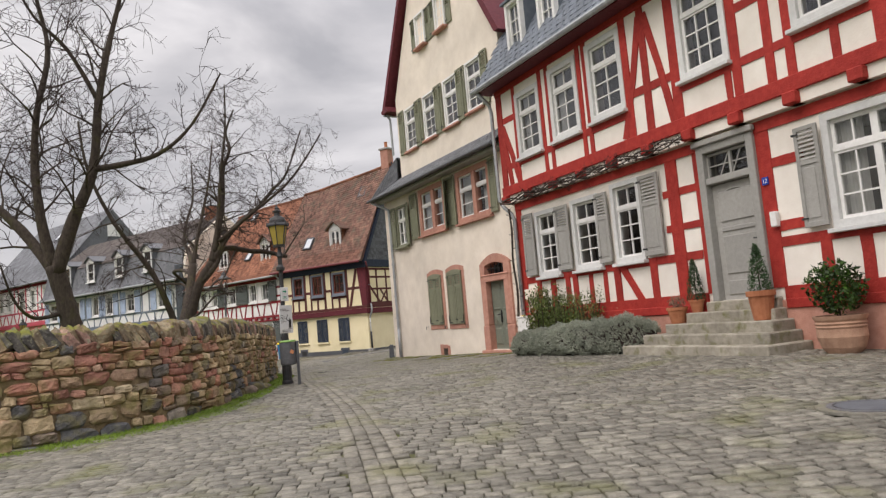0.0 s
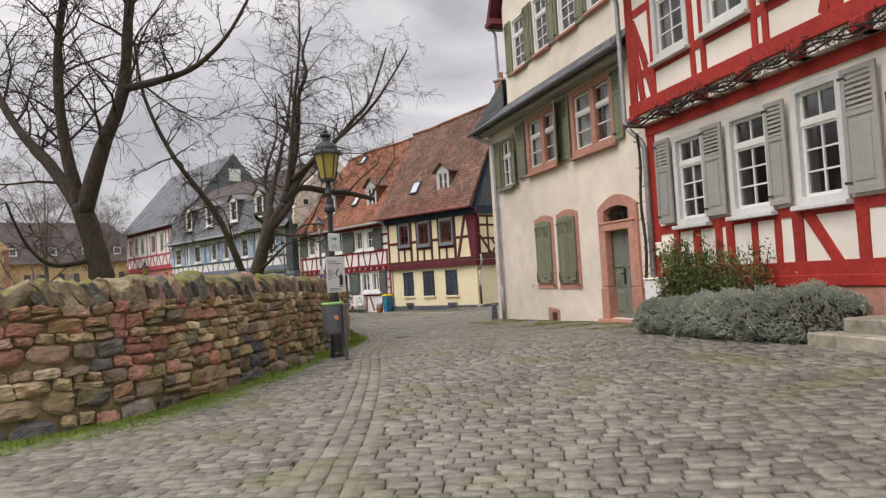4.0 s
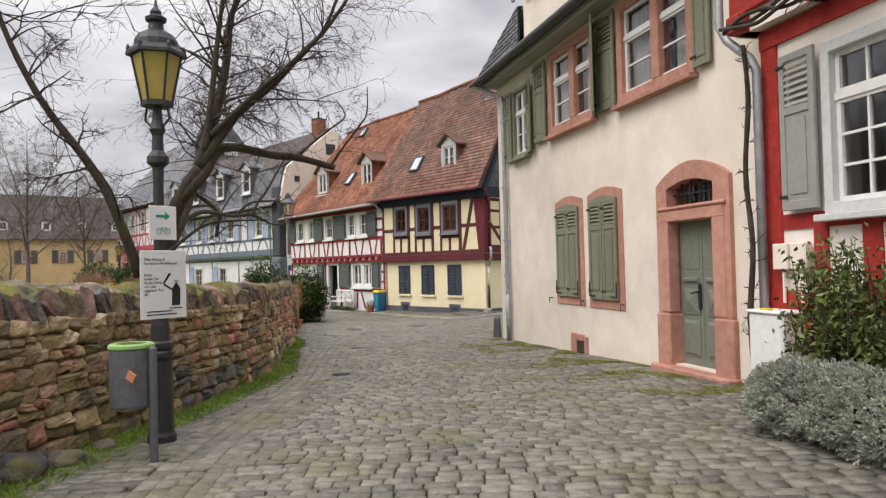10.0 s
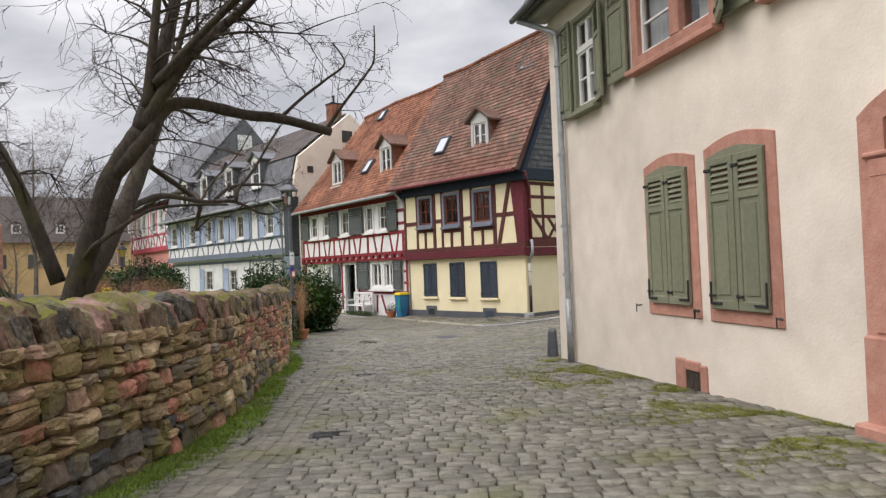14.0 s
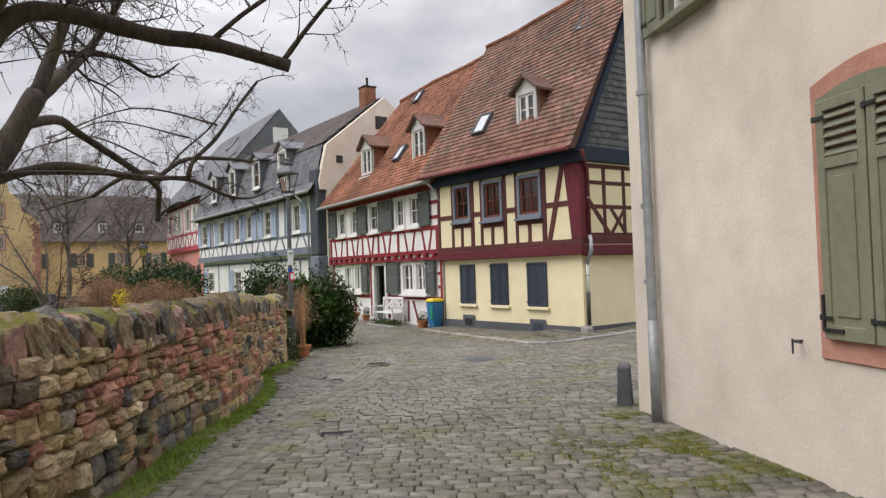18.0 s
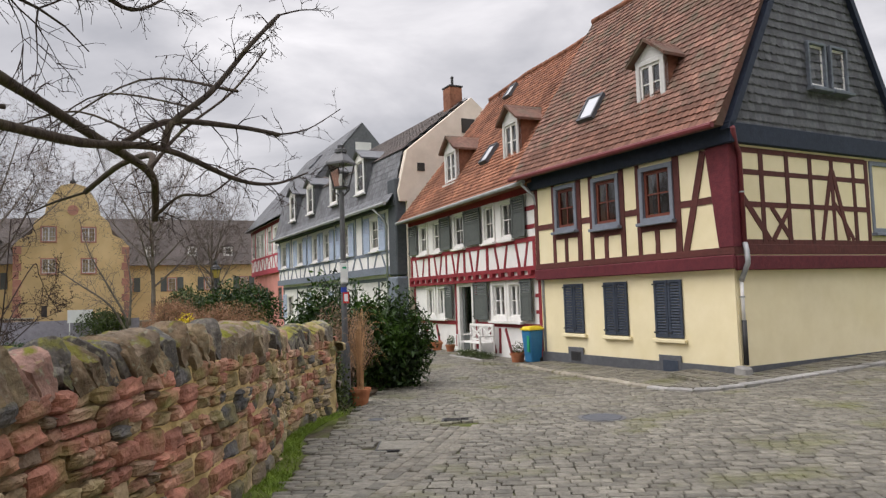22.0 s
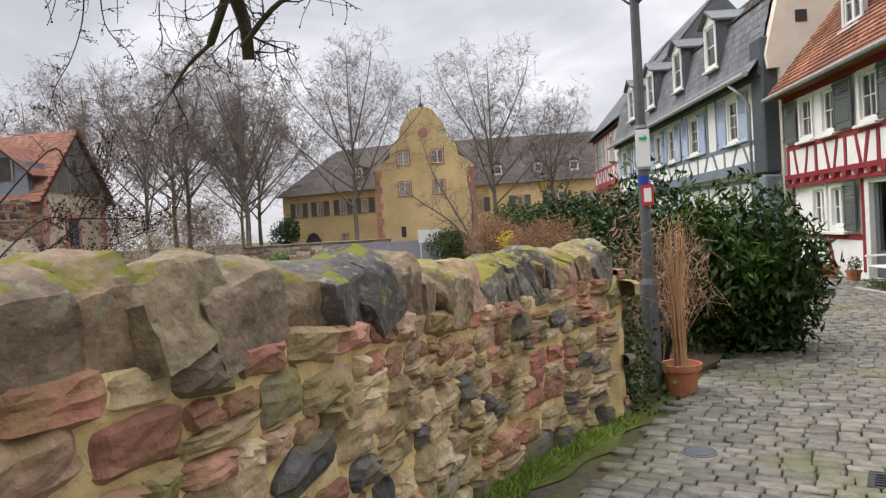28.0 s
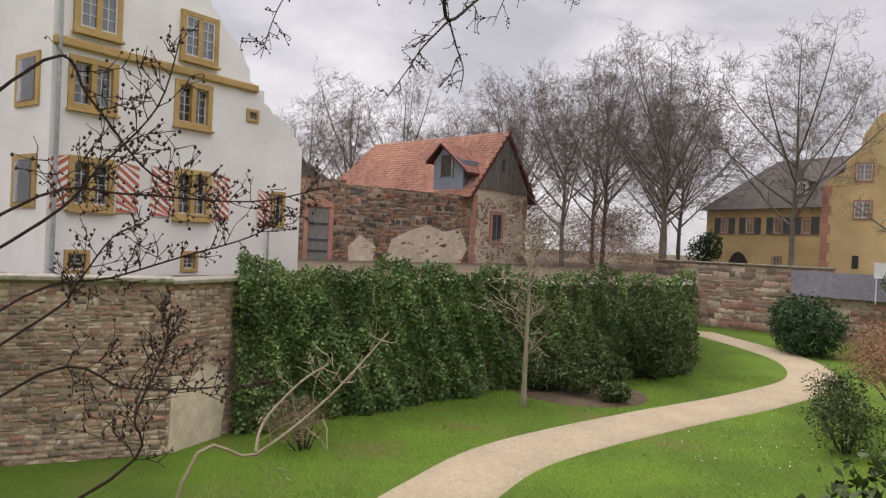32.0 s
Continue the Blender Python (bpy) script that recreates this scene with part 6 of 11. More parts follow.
# opaque pane: the reflected sky is put into its pale base colour
SKYPANE = surf("painted_sky_glass", [(0.55, 0.57, 0.6), (0.62, 0.64, 0.66)], 2, 0.08, 0, spec=0.8)
dormer(yellow, -1.97, 0.1, 5.52, 0.84, 1.06, TILE_ORANGE, TILE_BROWN, nx=2, pitch=0.42, face=PAINT_CASING)
skylight(yellow, -4.42, 0.13, 5.66, 0.58, 0.78, 57)
skylight(yellow, -1.55, 1.82, 8.35, 0.5, 0.75, 57)
chim = Shape().box(-0.30, 0.22, 2.5, 3.0, 9.3, 10.95).done("chimney", SANDSTONE, yellow, "red brick chimney on the ridge", bevel=0.01)
Shape().box(-0.36, 0.28, 2.44, 3.06, 10.95, 11.05).done("chimney_cap", CONCRETE, chim, bevel=0.01)
Shape().lathe([(0.1, 11.05), (0.085, 11.4), (0.1, 11.42)], 10, -0.04, 2.75).done("chimney_pot", TERRACOTTA, chim)
dormer(white, -2.03, 0.22, 5.44, 0.94, 1.22, TILE_ORANGE, TILE_BROWN, nx=2, pitch=0.42, face=PAINT_CASING)
dormer(white, -6.5, 0.22, 5.48, 1.0, 1.2, TILE_ORANGE, TILE_BROWN, nx=2, pitch=0.42, face=PAINT_CASING)
skylight(white, -4.28, 0.33, 5.72, 0.55, 0.75, 54)
skylight(white, -6.4, 2.45, 8.62, 0.5, 0.62, 54)
rear = thing("rear_house", facade((-9.2, 41.01), (0.766, -0.643)), "brown roofed back house rising behind the ridge", "house")
Shape().box(-8.2, -3.2, 6.2, 11.0, -0.4, 6.6).done("wall", PLASTER_PALE, rear)
Shape().add([(-8.5, 5.9, 6.5), (-2.9, 5.9, 6.5), (-2.9, 11.3, 6.5), (-8.5, 11.3, 6.5), (-6.6, 8.6, 10.55), (-5.0, 8.6, 10.45)], [(0, 1, 5, 4), (1, 2, 5), (2, 3, 4, 5), (3, 0, 4), (0, 3, 2, 1)]).done("roof", TILE_BROWN, rear)

# ---- blue-grey timber house with slate mansard ----
GDIR = (math.sin(radians(54)), -math.cos(radians(54)))
grey = thing("timber_house", facade((-15.56, 46.35), GDIR), "white house with blue-grey timbers, pale blue shutters and slate mansard", "house")
G0, G1 = -21.3, -2.2
G_UP = [(-20.6, -19.3), (-16.9, -15.7), (-13.9, -12.9), (-11.9, -10.9), (-9.1, -8.0), (-5.2, -4.2)]
G_LOW = [(-20.3, -18.9), (-15.0, -13.6), (-11.0, -9.8)]
shell(grey, G0, G1, 6.2, -0.5, 2.55, PLASTER_PALE, [(a, b, 0.5, 1.9) for a, b in G_LOW], floors=(2.5,))
shell(grey, G0, G1 + 0.1, 6.4, 2.55, 5.35, PLASTER_PALE, [(a, b, 3.55, 5.0) for a, b in G_UP], y=-0.25, floors=(5.3,), name="upper_wall")
inner_screen(grey, G0 + 0.4, G1 - 0.4, -0.4, 5.2, 2.0)
for a, b in G_UP:
    window(grey, a, b, 3.55, 5.0, 2, 3, PAINT_WHITE, PAINT_WHITE, cw=0.1, proud=0.05, y=-0.25, sill=PAINT_WHITE)
    shutter(grey, a - 0.75, a - 0.06, 3.5, 5.05, -0.29, PAINT_LIGHTBLUE, (0.55, 0.95))
    shutter(grey, b + 0.06, b + 0.75, 3.5, 5.05, -0.29, PAINT_LIGHTBLUE, (0.55, 0.95))
for a, b in G_LOW:
    window(grey, a, b, 0.5, 1.9, 2, 3, PAINT_WHITE, PAINT_WHITE, cw=0.1, sill=PAINT_WHITE)
    shutter(grey, a - 0.85, a - 0.06, 0.45, 1.95, -0.04, PAINT_LIGHTBLUE, (0.55, 0.95))
Shape().box(G0, G1 + 0.2, -0.36, -0.24, 2.5, 2.82).done("bressummer", PAINT_GREYTIMBER, grey)
Shape().box(G0, G1 + 0.2, -0.5, -0.24, 5.2, 5.42).done("eaves_board", PAINT_DARKGREY, grey)
beam(grey, G0, 3.42, G1, 3.42, 0.13, PAINT_GREYTIMBER, y=-0.25)
beam(grey, G0, 2.3, G1, 2.3, 0.14, PAINT_GREYTIMBER)
for k in range(21):
    x = G0 + 0.4 + k * 0.9
    s = (0.2, -0.2, 0)[k % 3]
    beam(grey, x - s, 2.82, x + s, 3.4, 0.11, PAINT_GREYTIMBER, y=-0.25)
for x in (G0 + 0.2, -18.2, -14.8, -9.9, -7.1, -6.2):
    beam(grey, x, 3.4, x, 5.2, 0.13, PAINT_GREYTIMBER, y=-0.25)
for x in (G0 + 0.2, -18.0, -15.9, -12.0, -8.0, -5.0):
    beam(grey, x, -0.4, x, 2.3, 0.13, PAINT_GREYTIMBER)
Shape().box(G1 - 0.55, G1 + 0.25, -0.45, 0.3, 2.4, 6.3).done("corner_post", PAINT_DARKGREY, grey, "massive charcoal corner post", bevel=0.05)
Shape().box(G1 - 0.6, G1 + 0.3, -0.5, 0.35, -0.4, 2.35).done("corner_pier", PAINT_GREYTIMBER, grey, bevel=0.05)
MT, RG = 7.5, 9.95
tiled(grey, (G0 - 0.2, -0.75, 5.32), (G1 + 0.15, -0.75, 5.32), (G0 + 0.3, -0.42, 5.75), (G1 + 0.15, -0.42, 5.75), SLATE, 0.3, 0.22, 0.014, "slate_hanging", seed=12)
tiled(grey, (G0 + 0.2, -0.42, 5.75), (G1 + 0.15, -0.42, 5.75), (G0 + 0.5, 0.02, MT), (G1 + 0.1, 0.02, MT), SLATE, 0.3, 0.24, 0.014, "slate_hanging", seed=13)
tiled(grey, (G0 + 0.5, -0.04, MT), (G1 + 0.1, -0.04, MT), (G0 + 1, 3.1, RG), (G1 + 0.1, 3.1, RG), TILE_GREYBROWN, 0.35, 0.3, 0.02, seed=14)
prof = [(-0.7, 5.3), (-0.44, 5.72), (0.0, 7.46), (3.1, RG - 0.06), (6.2, 7.4), (6.2, 5.3)]
rf = Shape()
rf.add([(G0, y, z) for y, z in prof] + [(G1 + 0.08, y, z) for y, z in prof], [(i, i + 1, i + 7, i + 6) for i in range(5)])
rf.done("roof", SLATE, grey)
fw = Shape()
pp = [(-0.3, 5.35), (-0.36, 5.75), (0.06, 7.42), (3.1, RG - 0.1), (6.2, 7.4), (6.2, -0.5), (0.0, -0.5), (0.0, 5.35)]
fw.add([(G1 + 0.1, y, z) for y, z in pp] + [(G1 + 0.4, y, z) for y, z in pp], [tuple(range(8)), tuple(range(15, 7, -1))] + [(i, i + 8, (i + 1) % 8 + 8, (i + 1) % 8) for i in range(8)])
fw.done("fire_wall", PLASTER_BEIGE, grey, "cream rendered fire wall")
for y, z, s in ((2.6, 8.3, 0.62), (0.5, 6.6, 0.32)):
    Shape().box(G1 + 0.39, G1 + 0.43, y, y + s, z, z + s).done("fire_wall_window", INSIDE_DARK, grey)
Shape().box(G1 - 1.0, G1 - 0.35, 2.5, 3.1, 9.2, 10.5).done("chimney", TILE_ORANGE, grey, "red brick chimney", bevel=0.02)
Shape().box(G1 - 1.03, G1 - 0.32, 2.47, 3.13, 10.5, 10.56).lathe([(0.06, 10.56), (0.06, 10.95), (0.09, 10.97), (0.02, 11.05)], 10, G1 - 0.67, 2.8).done("chimney_cap", IRON, grey)
for x in (-17.2, -13.6, -9.6, -5.9):
    dormer(grey, x, -0.45, 6.2, 1.1, 1.55, SLATE, SLATE, nx=1, back=1.4, pitch=0.32)
Shape().tube([(G0, -0.85, 5.28), (G1 + 0.1, -0.85, 5.28)], 0.08, 8).done("gutter", ZINC, grey)
Shape().tube([(G1 - 1.2, -0.85, 5.2), (G1 - 0.9, -0.55, 4.8), (G1 - 0.9, -0.38, 4.5), (G1 - 0.9, -0.38, 0.0)], 0.05, 8).done("downpipe", ZINC, grey, smooth=True)

# ---- pink house at the end of the row ----
pink = thing("timber_house", facade((-22.65, 51.89), (math.sin(radians(52)), -math.cos(radians(52)))), "pink house with rose timbers and a tall slate roof", "house")
P0, P1 = -26.4, -11.9
P_UP = [(-25.6, -24.6), (-23.9, -22.9), (-22.2, -21.2), (-19.5, -18.2), (-17.2, -16.2), (-14.6, -13.4)]
shell(pink, P0, P1, 10, -0.5, 3.6, PLASTER_PINK, [(-24.9, -23.9, 0.3, 2.5), (-22.0, -20.8, -0.4, 2.6), (-17.4, -16.2, 0.3, 2.5)], floors=(3.5,))
shell(pink, P0, P1, 10, 3.6, 7.3, PLASTER_PALE, [(a, b, 5.0, 6.8) for a, b in P_UP], y=-0.2, floors=(7.2,), name="upper_wall")
inner_screen(pink, P0 + 0.4, P1 - 0.4, -0.4, 7.1, 2.0)
for a, b in P_UP:
    window(pink, a, b, 5.0, 6.8, 2, 3, PAINT_WHITE, PAINT_WHITE, cw=0.12, y=-0.2)
for a, b, c, d in ((-24.9, -23.9, 0.3, 2.5), (-22.0, -20.8, -0.4, 2.6), (-17.4, -16.2, 0.3, 2.5)):
    shutter(pink, a, b, c, d, 0.1, PAINT_SHUTTERGREY, (0.5, 0.95))
beam(pink, P0, 3.75, P1, 3.75, 0.35, PAINT_PINK, y=-0.2)
beam(pink, P0, 4.85, P1, 4.85, 0.16, PAINT_PINK, y=-0.2)
beam(pink, P0, 7.1, P1, 7.1, 0.25, PAINT_CRIMSON, y=-0.2)
for k in range(19):
    x = P0 + 0.3 + k * 0.8
    if not any(a - 0.1 < x < b + 0.1 for a, b in P_UP):
        beam(pink, x, 4.85, x, 7.0, 0.16, PAINT_PINK, y=-0.2)
    s = (0.25, -0.25)[k % 2]
    beam(pink, x - s, 3.9, x + s, 4.8, 0.15, PAINT_PINK, y=-0.2)
PR = 13.4
tiled(pink, (P0 - 0.4, -0.7, 7.2), (P1 + 0.3, -0.7, 7.2), (P0 - 0.4, 4.65, PR), (P1 + 0.3, 4.65, PR), SLATE, 0.45, 0.34, 0.02, "slate_hanging", seed=15)
Shape().add([(P0 - 0.3, -0.6, 7.2), (P1 + 0.2, -0.6, 7.2), (P1 + 0.2, 4.65, PR - 0.06), (P0 - 0.3, 4.65, PR - 0.06), (P0 - 0.3, 9.9, 7.2), (P1 + 0.2, 9.9, 7.2)], [(0, 1, 2, 3), (3, 2, 5, 4), (0, 3, 4), (1, 5, 2)]).done("roof", SLATE, pink)
Shape().box(P1 + 0.2, P1 + 0.26, 4.1, 5.2, 10.9, 12.0).done("gable_window", PAINT_WHITE, pink)
for x, y, z in ((-24.0, 1.2, 9.0), (-19.5, 3.0, 11.4), (-15.0, 1.0, 8.8), (-17.0, 1.0, 8.8)):
    skylight(pink, x, y, z, 0.9, 1.3, 50)

# ---- sunken garden, castle and the far side ----
terrace = Shape().slab([(-19.9, -60), (-19.9, 13.3), (-24.45, 24.35), (-26.5, 25.3), (-32.68, 32.2), (-37.6, 40.5), (-46.1, 43.7), (-59.0, 45.7), (-51.1, 54.1), (-44.4, 61.0), (-38.0, 78.0), (-40.0, 140.0), (-400, 140), (-400, -60)][::-1], -3.4, 0.02).done("ground_terrace", EARTH)
tagged(terrace, "earthy terrace round the castle above the moat", "ground", kind="structure")

path_pts, path_dir, path_len = smooth_line([(-14, 26.5), (-18.5, 28.6), (-22.4, 30.5), (-25.3, 32.4), (-28.9, 36.6), (-32.2, 41.0), (-36.0, 44.9), (-40.5, 46.9), (-45, 47.2), (-52, 46.6)], 0.5)
pside = np.stack([path_dir[:, 1], -path_dir[:, 0]], 1)
pv = np.stack([path_pts + pside * w for w in (-0.95, -0.9, 0, 0.9, 0.95)], 1)
pz = np.broadcast_to(np.array([-0.02, 0.035, 0.05, 0.035, -0.02]), pv.shape[:2]) + np.maximum(land_z(pv[..., 0], pv[..., 1]), GARDEN)
ids = np.arange(pz.size).reshape(pz.shape)
quads = np.stack([ids[:-1, :-1], ids[:-1, 1:], ids[1:, 1:], ids[1:, :-1]], -1).reshape(-1, 4)
tagged(arrays("garden_path", np.concatenate([pv, pz[..., None]], -1).reshape(-1, 3), quads, GRAVEL), "pale gravel path winding over the lawn", "path", kind="structure")


def masonry(name, a, b, z0, z1, label, thick=0.6, size=(0.23, 0.125), cap=True, near=0, stone=OLD_MASONRY, mortar=OLD_MORTAR, seed=1, coping=STEP_STONE):
    """A wall of coursed rubble from a to b: mortar core with stones proud of the face seen."""
    rs = np.random.RandomState(seed)
    w = thing(name, facade(a, (b[0] - a[0], b[1] - a[1])), label, "wall", kind="structure")
    L = math.hypot(b[0] - a[0], b[1] - a[1])
    Shape().box(0, L, 0, thick, z0, z1).done("core", mortar, w)
    vs, fs, k, z = [], [], 0, z0

    def block(x0, x1, z0_, z1_):
        x0, x1 = max(0, x0), min(L, x1)
        if x1 - x0 < 0.05:
            return
        k = len(vs)
        j = rs.uniform(-1, 1, 16) * 0.25 * min(x1 - x0, z1_ - z0_)
        p = 0.008 + rs.uniform(0, 0.026)
        q = min(0.03, (x1 - x0) / 5)
        vs.extend([(x0 + j[8], 0, z0_ + j[0]), (x1 + j[9], 0, z0_ + j[1]), (x1 + j[10], 0, z1_ + j[2]), (x0 + j[11], 0, z1_ + j[3]),
                   (x0 + q + j[8], -p, z0_ + q * 0.7 + j[0]), (x1 - q + j[9], -p * rs.uniform(0.5, 1), z0_ + q * 0.7 + j[1]), (x1 - q + j[10], -p, z1_ - q * 0.7 + j[2]), (x0 + q + j[11], -p * rs.uniform(0.5, 1), z1_ - q * 0.7 + j[3])])
        fs.extend([(k + 4, k + 5, k + 6, k + 7), (k, k + 1, k + 5, k + 4), (k + 1, k + 2, k + 6, k + 5), (k + 2, k + 3, k + 7, k + 6), (k + 3, k, k + 4, k + 7)])

    while z < z1 - 0.06:
        h = min(size[1] * rs.uniform(0.8, 1.7), z1 - z)
        x, ph = -rs.uniform(0, size[0]), rs.uniform(0, 6)
        while x < L:
            ww = size[0] * rs.uniform(0.4, 1.6)
            dz = 0.18 * h * math.sin(x * 1.7 + ph) * (0 if z <= z0 or z + h >= z1 else 1)
            r = rs.rand()
            if r < 0.4 and h > 0.12:
                e = rs.uniform(0.3, 0.7)
                block(x + 0.01, x + ww - 0.01, z + dz + 0.01, z + dz + h * e - 0.008)
                if r < 0.2:
                    block(x + 0.01, x + ww * e - 0.008, z + dz + h * e + 0.008, z + dz + h - 0.01)
                    block(x + ww * e + 0.008, x + ww - 0.01, z + dz + h * e + 0.008, z + dz + h - 0.01)
                else:
                    block(x + 0.01, x + ww - 0.01, z + dz + h * e + 0.008, z + dz + h - 0.01)
            else:
                block(x + 0.01, x + ww - 0.01, z + dz + 0.01, z + dz + h - 0.01)
            x += ww
        z += h
    tagged(arrays("stonework", vs, fs, stone, w), kind="stuff")
    if cap:
        Shape().box(-0.05, L + 0.05, -0.12, thick + 0.1, z1, z1 + 0.1).done("coping", coping, w, bevel=0.02)
    return w


masonry("wall_moat", (-19.6, 13.4), (-24.1, 24.6), -3.4, 0.34, "old rubble moat wall below the castle", size=(0.18, 0.09), seed=21)
moat_return = masonry("wall_moat_return", (-24.1, 24.6), (-26.4, 25.6), -3.4, 0.3, "short return of the old moat wall", size=(0.18, 0.09), seed=22)
Shape().prism([(0.05, -3.3), (1.7, -3.3), (1.9, -2.2), (1.6, -1.7), (1.1, -1.5), (0.8, -1.75), (0.1, -1.65)], -0.045, 0.0).done("plaster_remnant", TOWER_MORTAR, moat_return, "pale remnant of old plaster")
masonry("wall_ivy", (-26.2, 25.5), (-32.4, 32.4), -3.4, 0.2, "moat wall overgrown with ivy", seed=23)
masonry("wall_ivy_far", (-32.4, 32.4), (-37.3, 40.7), -3.4, 0.1, "far stretch of the ivy covered moat wall", seed=24)
masonry("wall_garden_far", (-58.8, 45.9), (-50.8, 54.0), -3.3, 0.86, "brown rubble wall at the garden's far end", size=(0.7, 0.3), seed=25)
masonry("wall_garden_right", (-50.8, 54.0), (-45.0, 60.0), -3.3, 0.4, "brown rubble wall by the yellow house", size=(0.7, 0.3), seed=26)
masonry("wall_bank", (-37.3, 40.7), (-46.0, 44.0), -3.3, 0.0, "low retaining wall behind shrubs", size=(0.6, 0.3), seed=27)

castle = thing("castle", facade((-35.9, 25.1), (-0.8, 0.6)), "white castle wing with ochre window frames and a curved stepped gable", "castle")
C_WIN = [(-8.75, -7.3, 4.7, 6.2), (-5.45, -4.05, 4.75, 6.22), (-8.65, -7.3, 1.9, 3.42), (-5.35, -3.97, 1.82, 3.42), (-1.40, -0.75, 1.72, 3.02), (-2.66, -2.12, 5.32, 5.78), (-8.68, -7.95, 0.1, 0.78), (-5.0, -4.36, 0.12, 0.80), (-8.68, -7.29, 6.85, 8.55), (-5.35, -3.95, 6.85, 8.42), (-7.83, -7.49, 9.2, 9.92), (-6.09, -5.74, 9.2, 9.98)]
sh = holed(Shape(), -9.2, -1.9, -0.3, 6.5, [w for w in C_WIN if w[3] < 6.5 and w[1] < -1.9], 0.0, 0.5)
holed(sh, -1.9, 0.0, -0.3, 4.6, [w for w in C_WIN if w[0] > -1.9], 0.0, 0.5)
sh.done("wall", PLASTER_CASTLE, castle)
Shape().box(-0.5, 0.0, 0.5, 9, -0.3, 4.6).done("side_wall", PLASTER_CASTLE, castle)
gab = [(-9.2, 6.5), (-2.2, 6.5), (-2.32, 6.62), (-2.55, 6.75), (-2.6, 7.15), (-2.72, 7.25), (-2.95, 7.7), (-3.35, 7.98), (-3.7, 8.28), (-3.95, 8.62), (-4.2, 8.75), (-4.3, 9.2), (-4.7, 9.75), (-5.2, 10.15), (-5.35, 10.5), (-6.2, 11.2), (-6.6, 12.4), (-7.4, 13.2), (-9.2, 13.6)]
Shape().prism(gab, 0.0, 0.5).done("gable", PLASTER_CASTLE, castle, "curved stepped gable")
Shape().prism([(-1.9, 4.6), (0.0, 4.6), (-0.02, 4.75), (-0.2, 4.82), (-0.25, 5.02), (-0.5, 5.15), (-0.62, 5.4), (-1.0, 5.5), (-1.1, 5.68), (-1.5, 5.78), (-1.68, 6.0), (-1.9, 6.08)], 0.0, 0.5).done("gable_foot", PLASTER_CASTLE, castle)
Shape().box(-9.2, -2.25, -0.16, 0.02, 6.36, 6.62).done("string_course", SANDSTONE_OCHRE, castle, bevel=0.04)
for k, (a, b, c, d) in enumerate(C_WIN):
    big = b - a > 0.9
    window(castle, a, b, c, d, 2, 4 if big else 3, SANDSTONE_OCHRE, PAINT_CASING, cw=0.17 if big else 0.11, proud=0.05, mull=1 if big else 0, inset=0.12 if d < 6.5 else 0.0, y=0.0 if d < 6.5 else -0.06, sw=0.045, sill=SANDSTONE_OCHRE if big else None)
    # added grey sheets behind the glass imitate the panes' grey-blue light
    if d > 6.5:
        Shape().box(a + 0.05, b - 0.05, -0.03, 0.02, c + 0.05, d - 0.05).done("curtain", PANE_LIGHT_GREY, castle)
    if big:
        Shape().box((a + b) / 2 - 0.08, (a + b) / 2 + 0.08, -0.045 if d < 6.5 else -0.10, 0.2, c + 0.17, d - 0.17).done("mullion", SANDSTONE_OCHRE, castle)
    Shape().box(a, b, 0.32, 0.34, c - 0.05, d + 0.05).done("curtain", PANE_LIGHT_GREY, castle)


def striped_shutter(house, x0, x1, z0, z1, flip):
    """White shutter with slanting red stripes."""
    Shape().box(x0, x1, -0.05, -0.01, z0, z1).done("shutter", PAINT_WHITE, house, "white shutter with red diagonal stripes")
    base = house.children[-1]
    w, h = x1 - x0, z1 - z0
    st, n = Shape(), 9
    for k in range(-3, n):
        pts = []
        lo, hi = k * h / 6, k * h / 6 + h / 12
        for z, x in ((lo, 0), (lo + w * 0.75, w), (hi + w * 0.75, w), (hi, 0)):
            pts.append((x, min(max(z, 0.0), h)))
        if max(p[1] for p in pts) - min(p[1] for p in pts) > 0.02 and not (pts[0][1] == pts[3][1] and pts[1][1] == pts[2][1]):
            q = [((x1 - x) if flip else (x0 + x), z0 + z) for x, z in pts]
            q = q if not flip else q[::-1]
            st.prism(q, -0.056, -0.049)
    st.done("stripe", PAINT_TERRA, base)


for a, b, c, d in ((-9.15, -8.68, 1.9, 3.42), (-7.24, -6.55, 1.9, 3.42), (-6.15, -5.42, 1.85, 3.40), (-3.9, -3.25, 1.85, 3.40), (-2.02, -1.46, 1.75, 3.02)):
    striped_shutter(castle, a, b, c, d, a > -9 and a < -6 or a > -4.5)
Shape().box(-9.2, -8.8, 0.5, 14.0, -0.3, 13.5).done("wing_wall", PLASTER_CASTLE, castle, "white flank wall round the corner")
for z in (1.9, 4.75):
    Shape().box(-9.26, -9.19, 0.6, 2.0, z, z + 1.5).done("wing_window_frame", SANDSTONE_OCHRE, castle)
    Shape().box(-9.28, -9.262, 0.8, 1.8, z + 0.15, z + 1.35).done("wing_pane", PANE, castle)
Shape().tube([(-9.05, -0.12, 13), (-9.05, -0.12, 0)], 0.06, 8).done("downpipe", ZINC, castle)
Shape().tube([(-1.55, -0.1, 1.6), (-1.55, -0.1, 0)], 0.04, 8).done("downpipe", ZINC, castle)
Shape().add([(-9.2, 0.4, 13.4), (-2.4, 0.4, 6.4), (-2.4, 12, 6.4), (-9.2, 12, 13.4)], [(0, 1, 2, 3)]).done("roof", SLATE, castle)

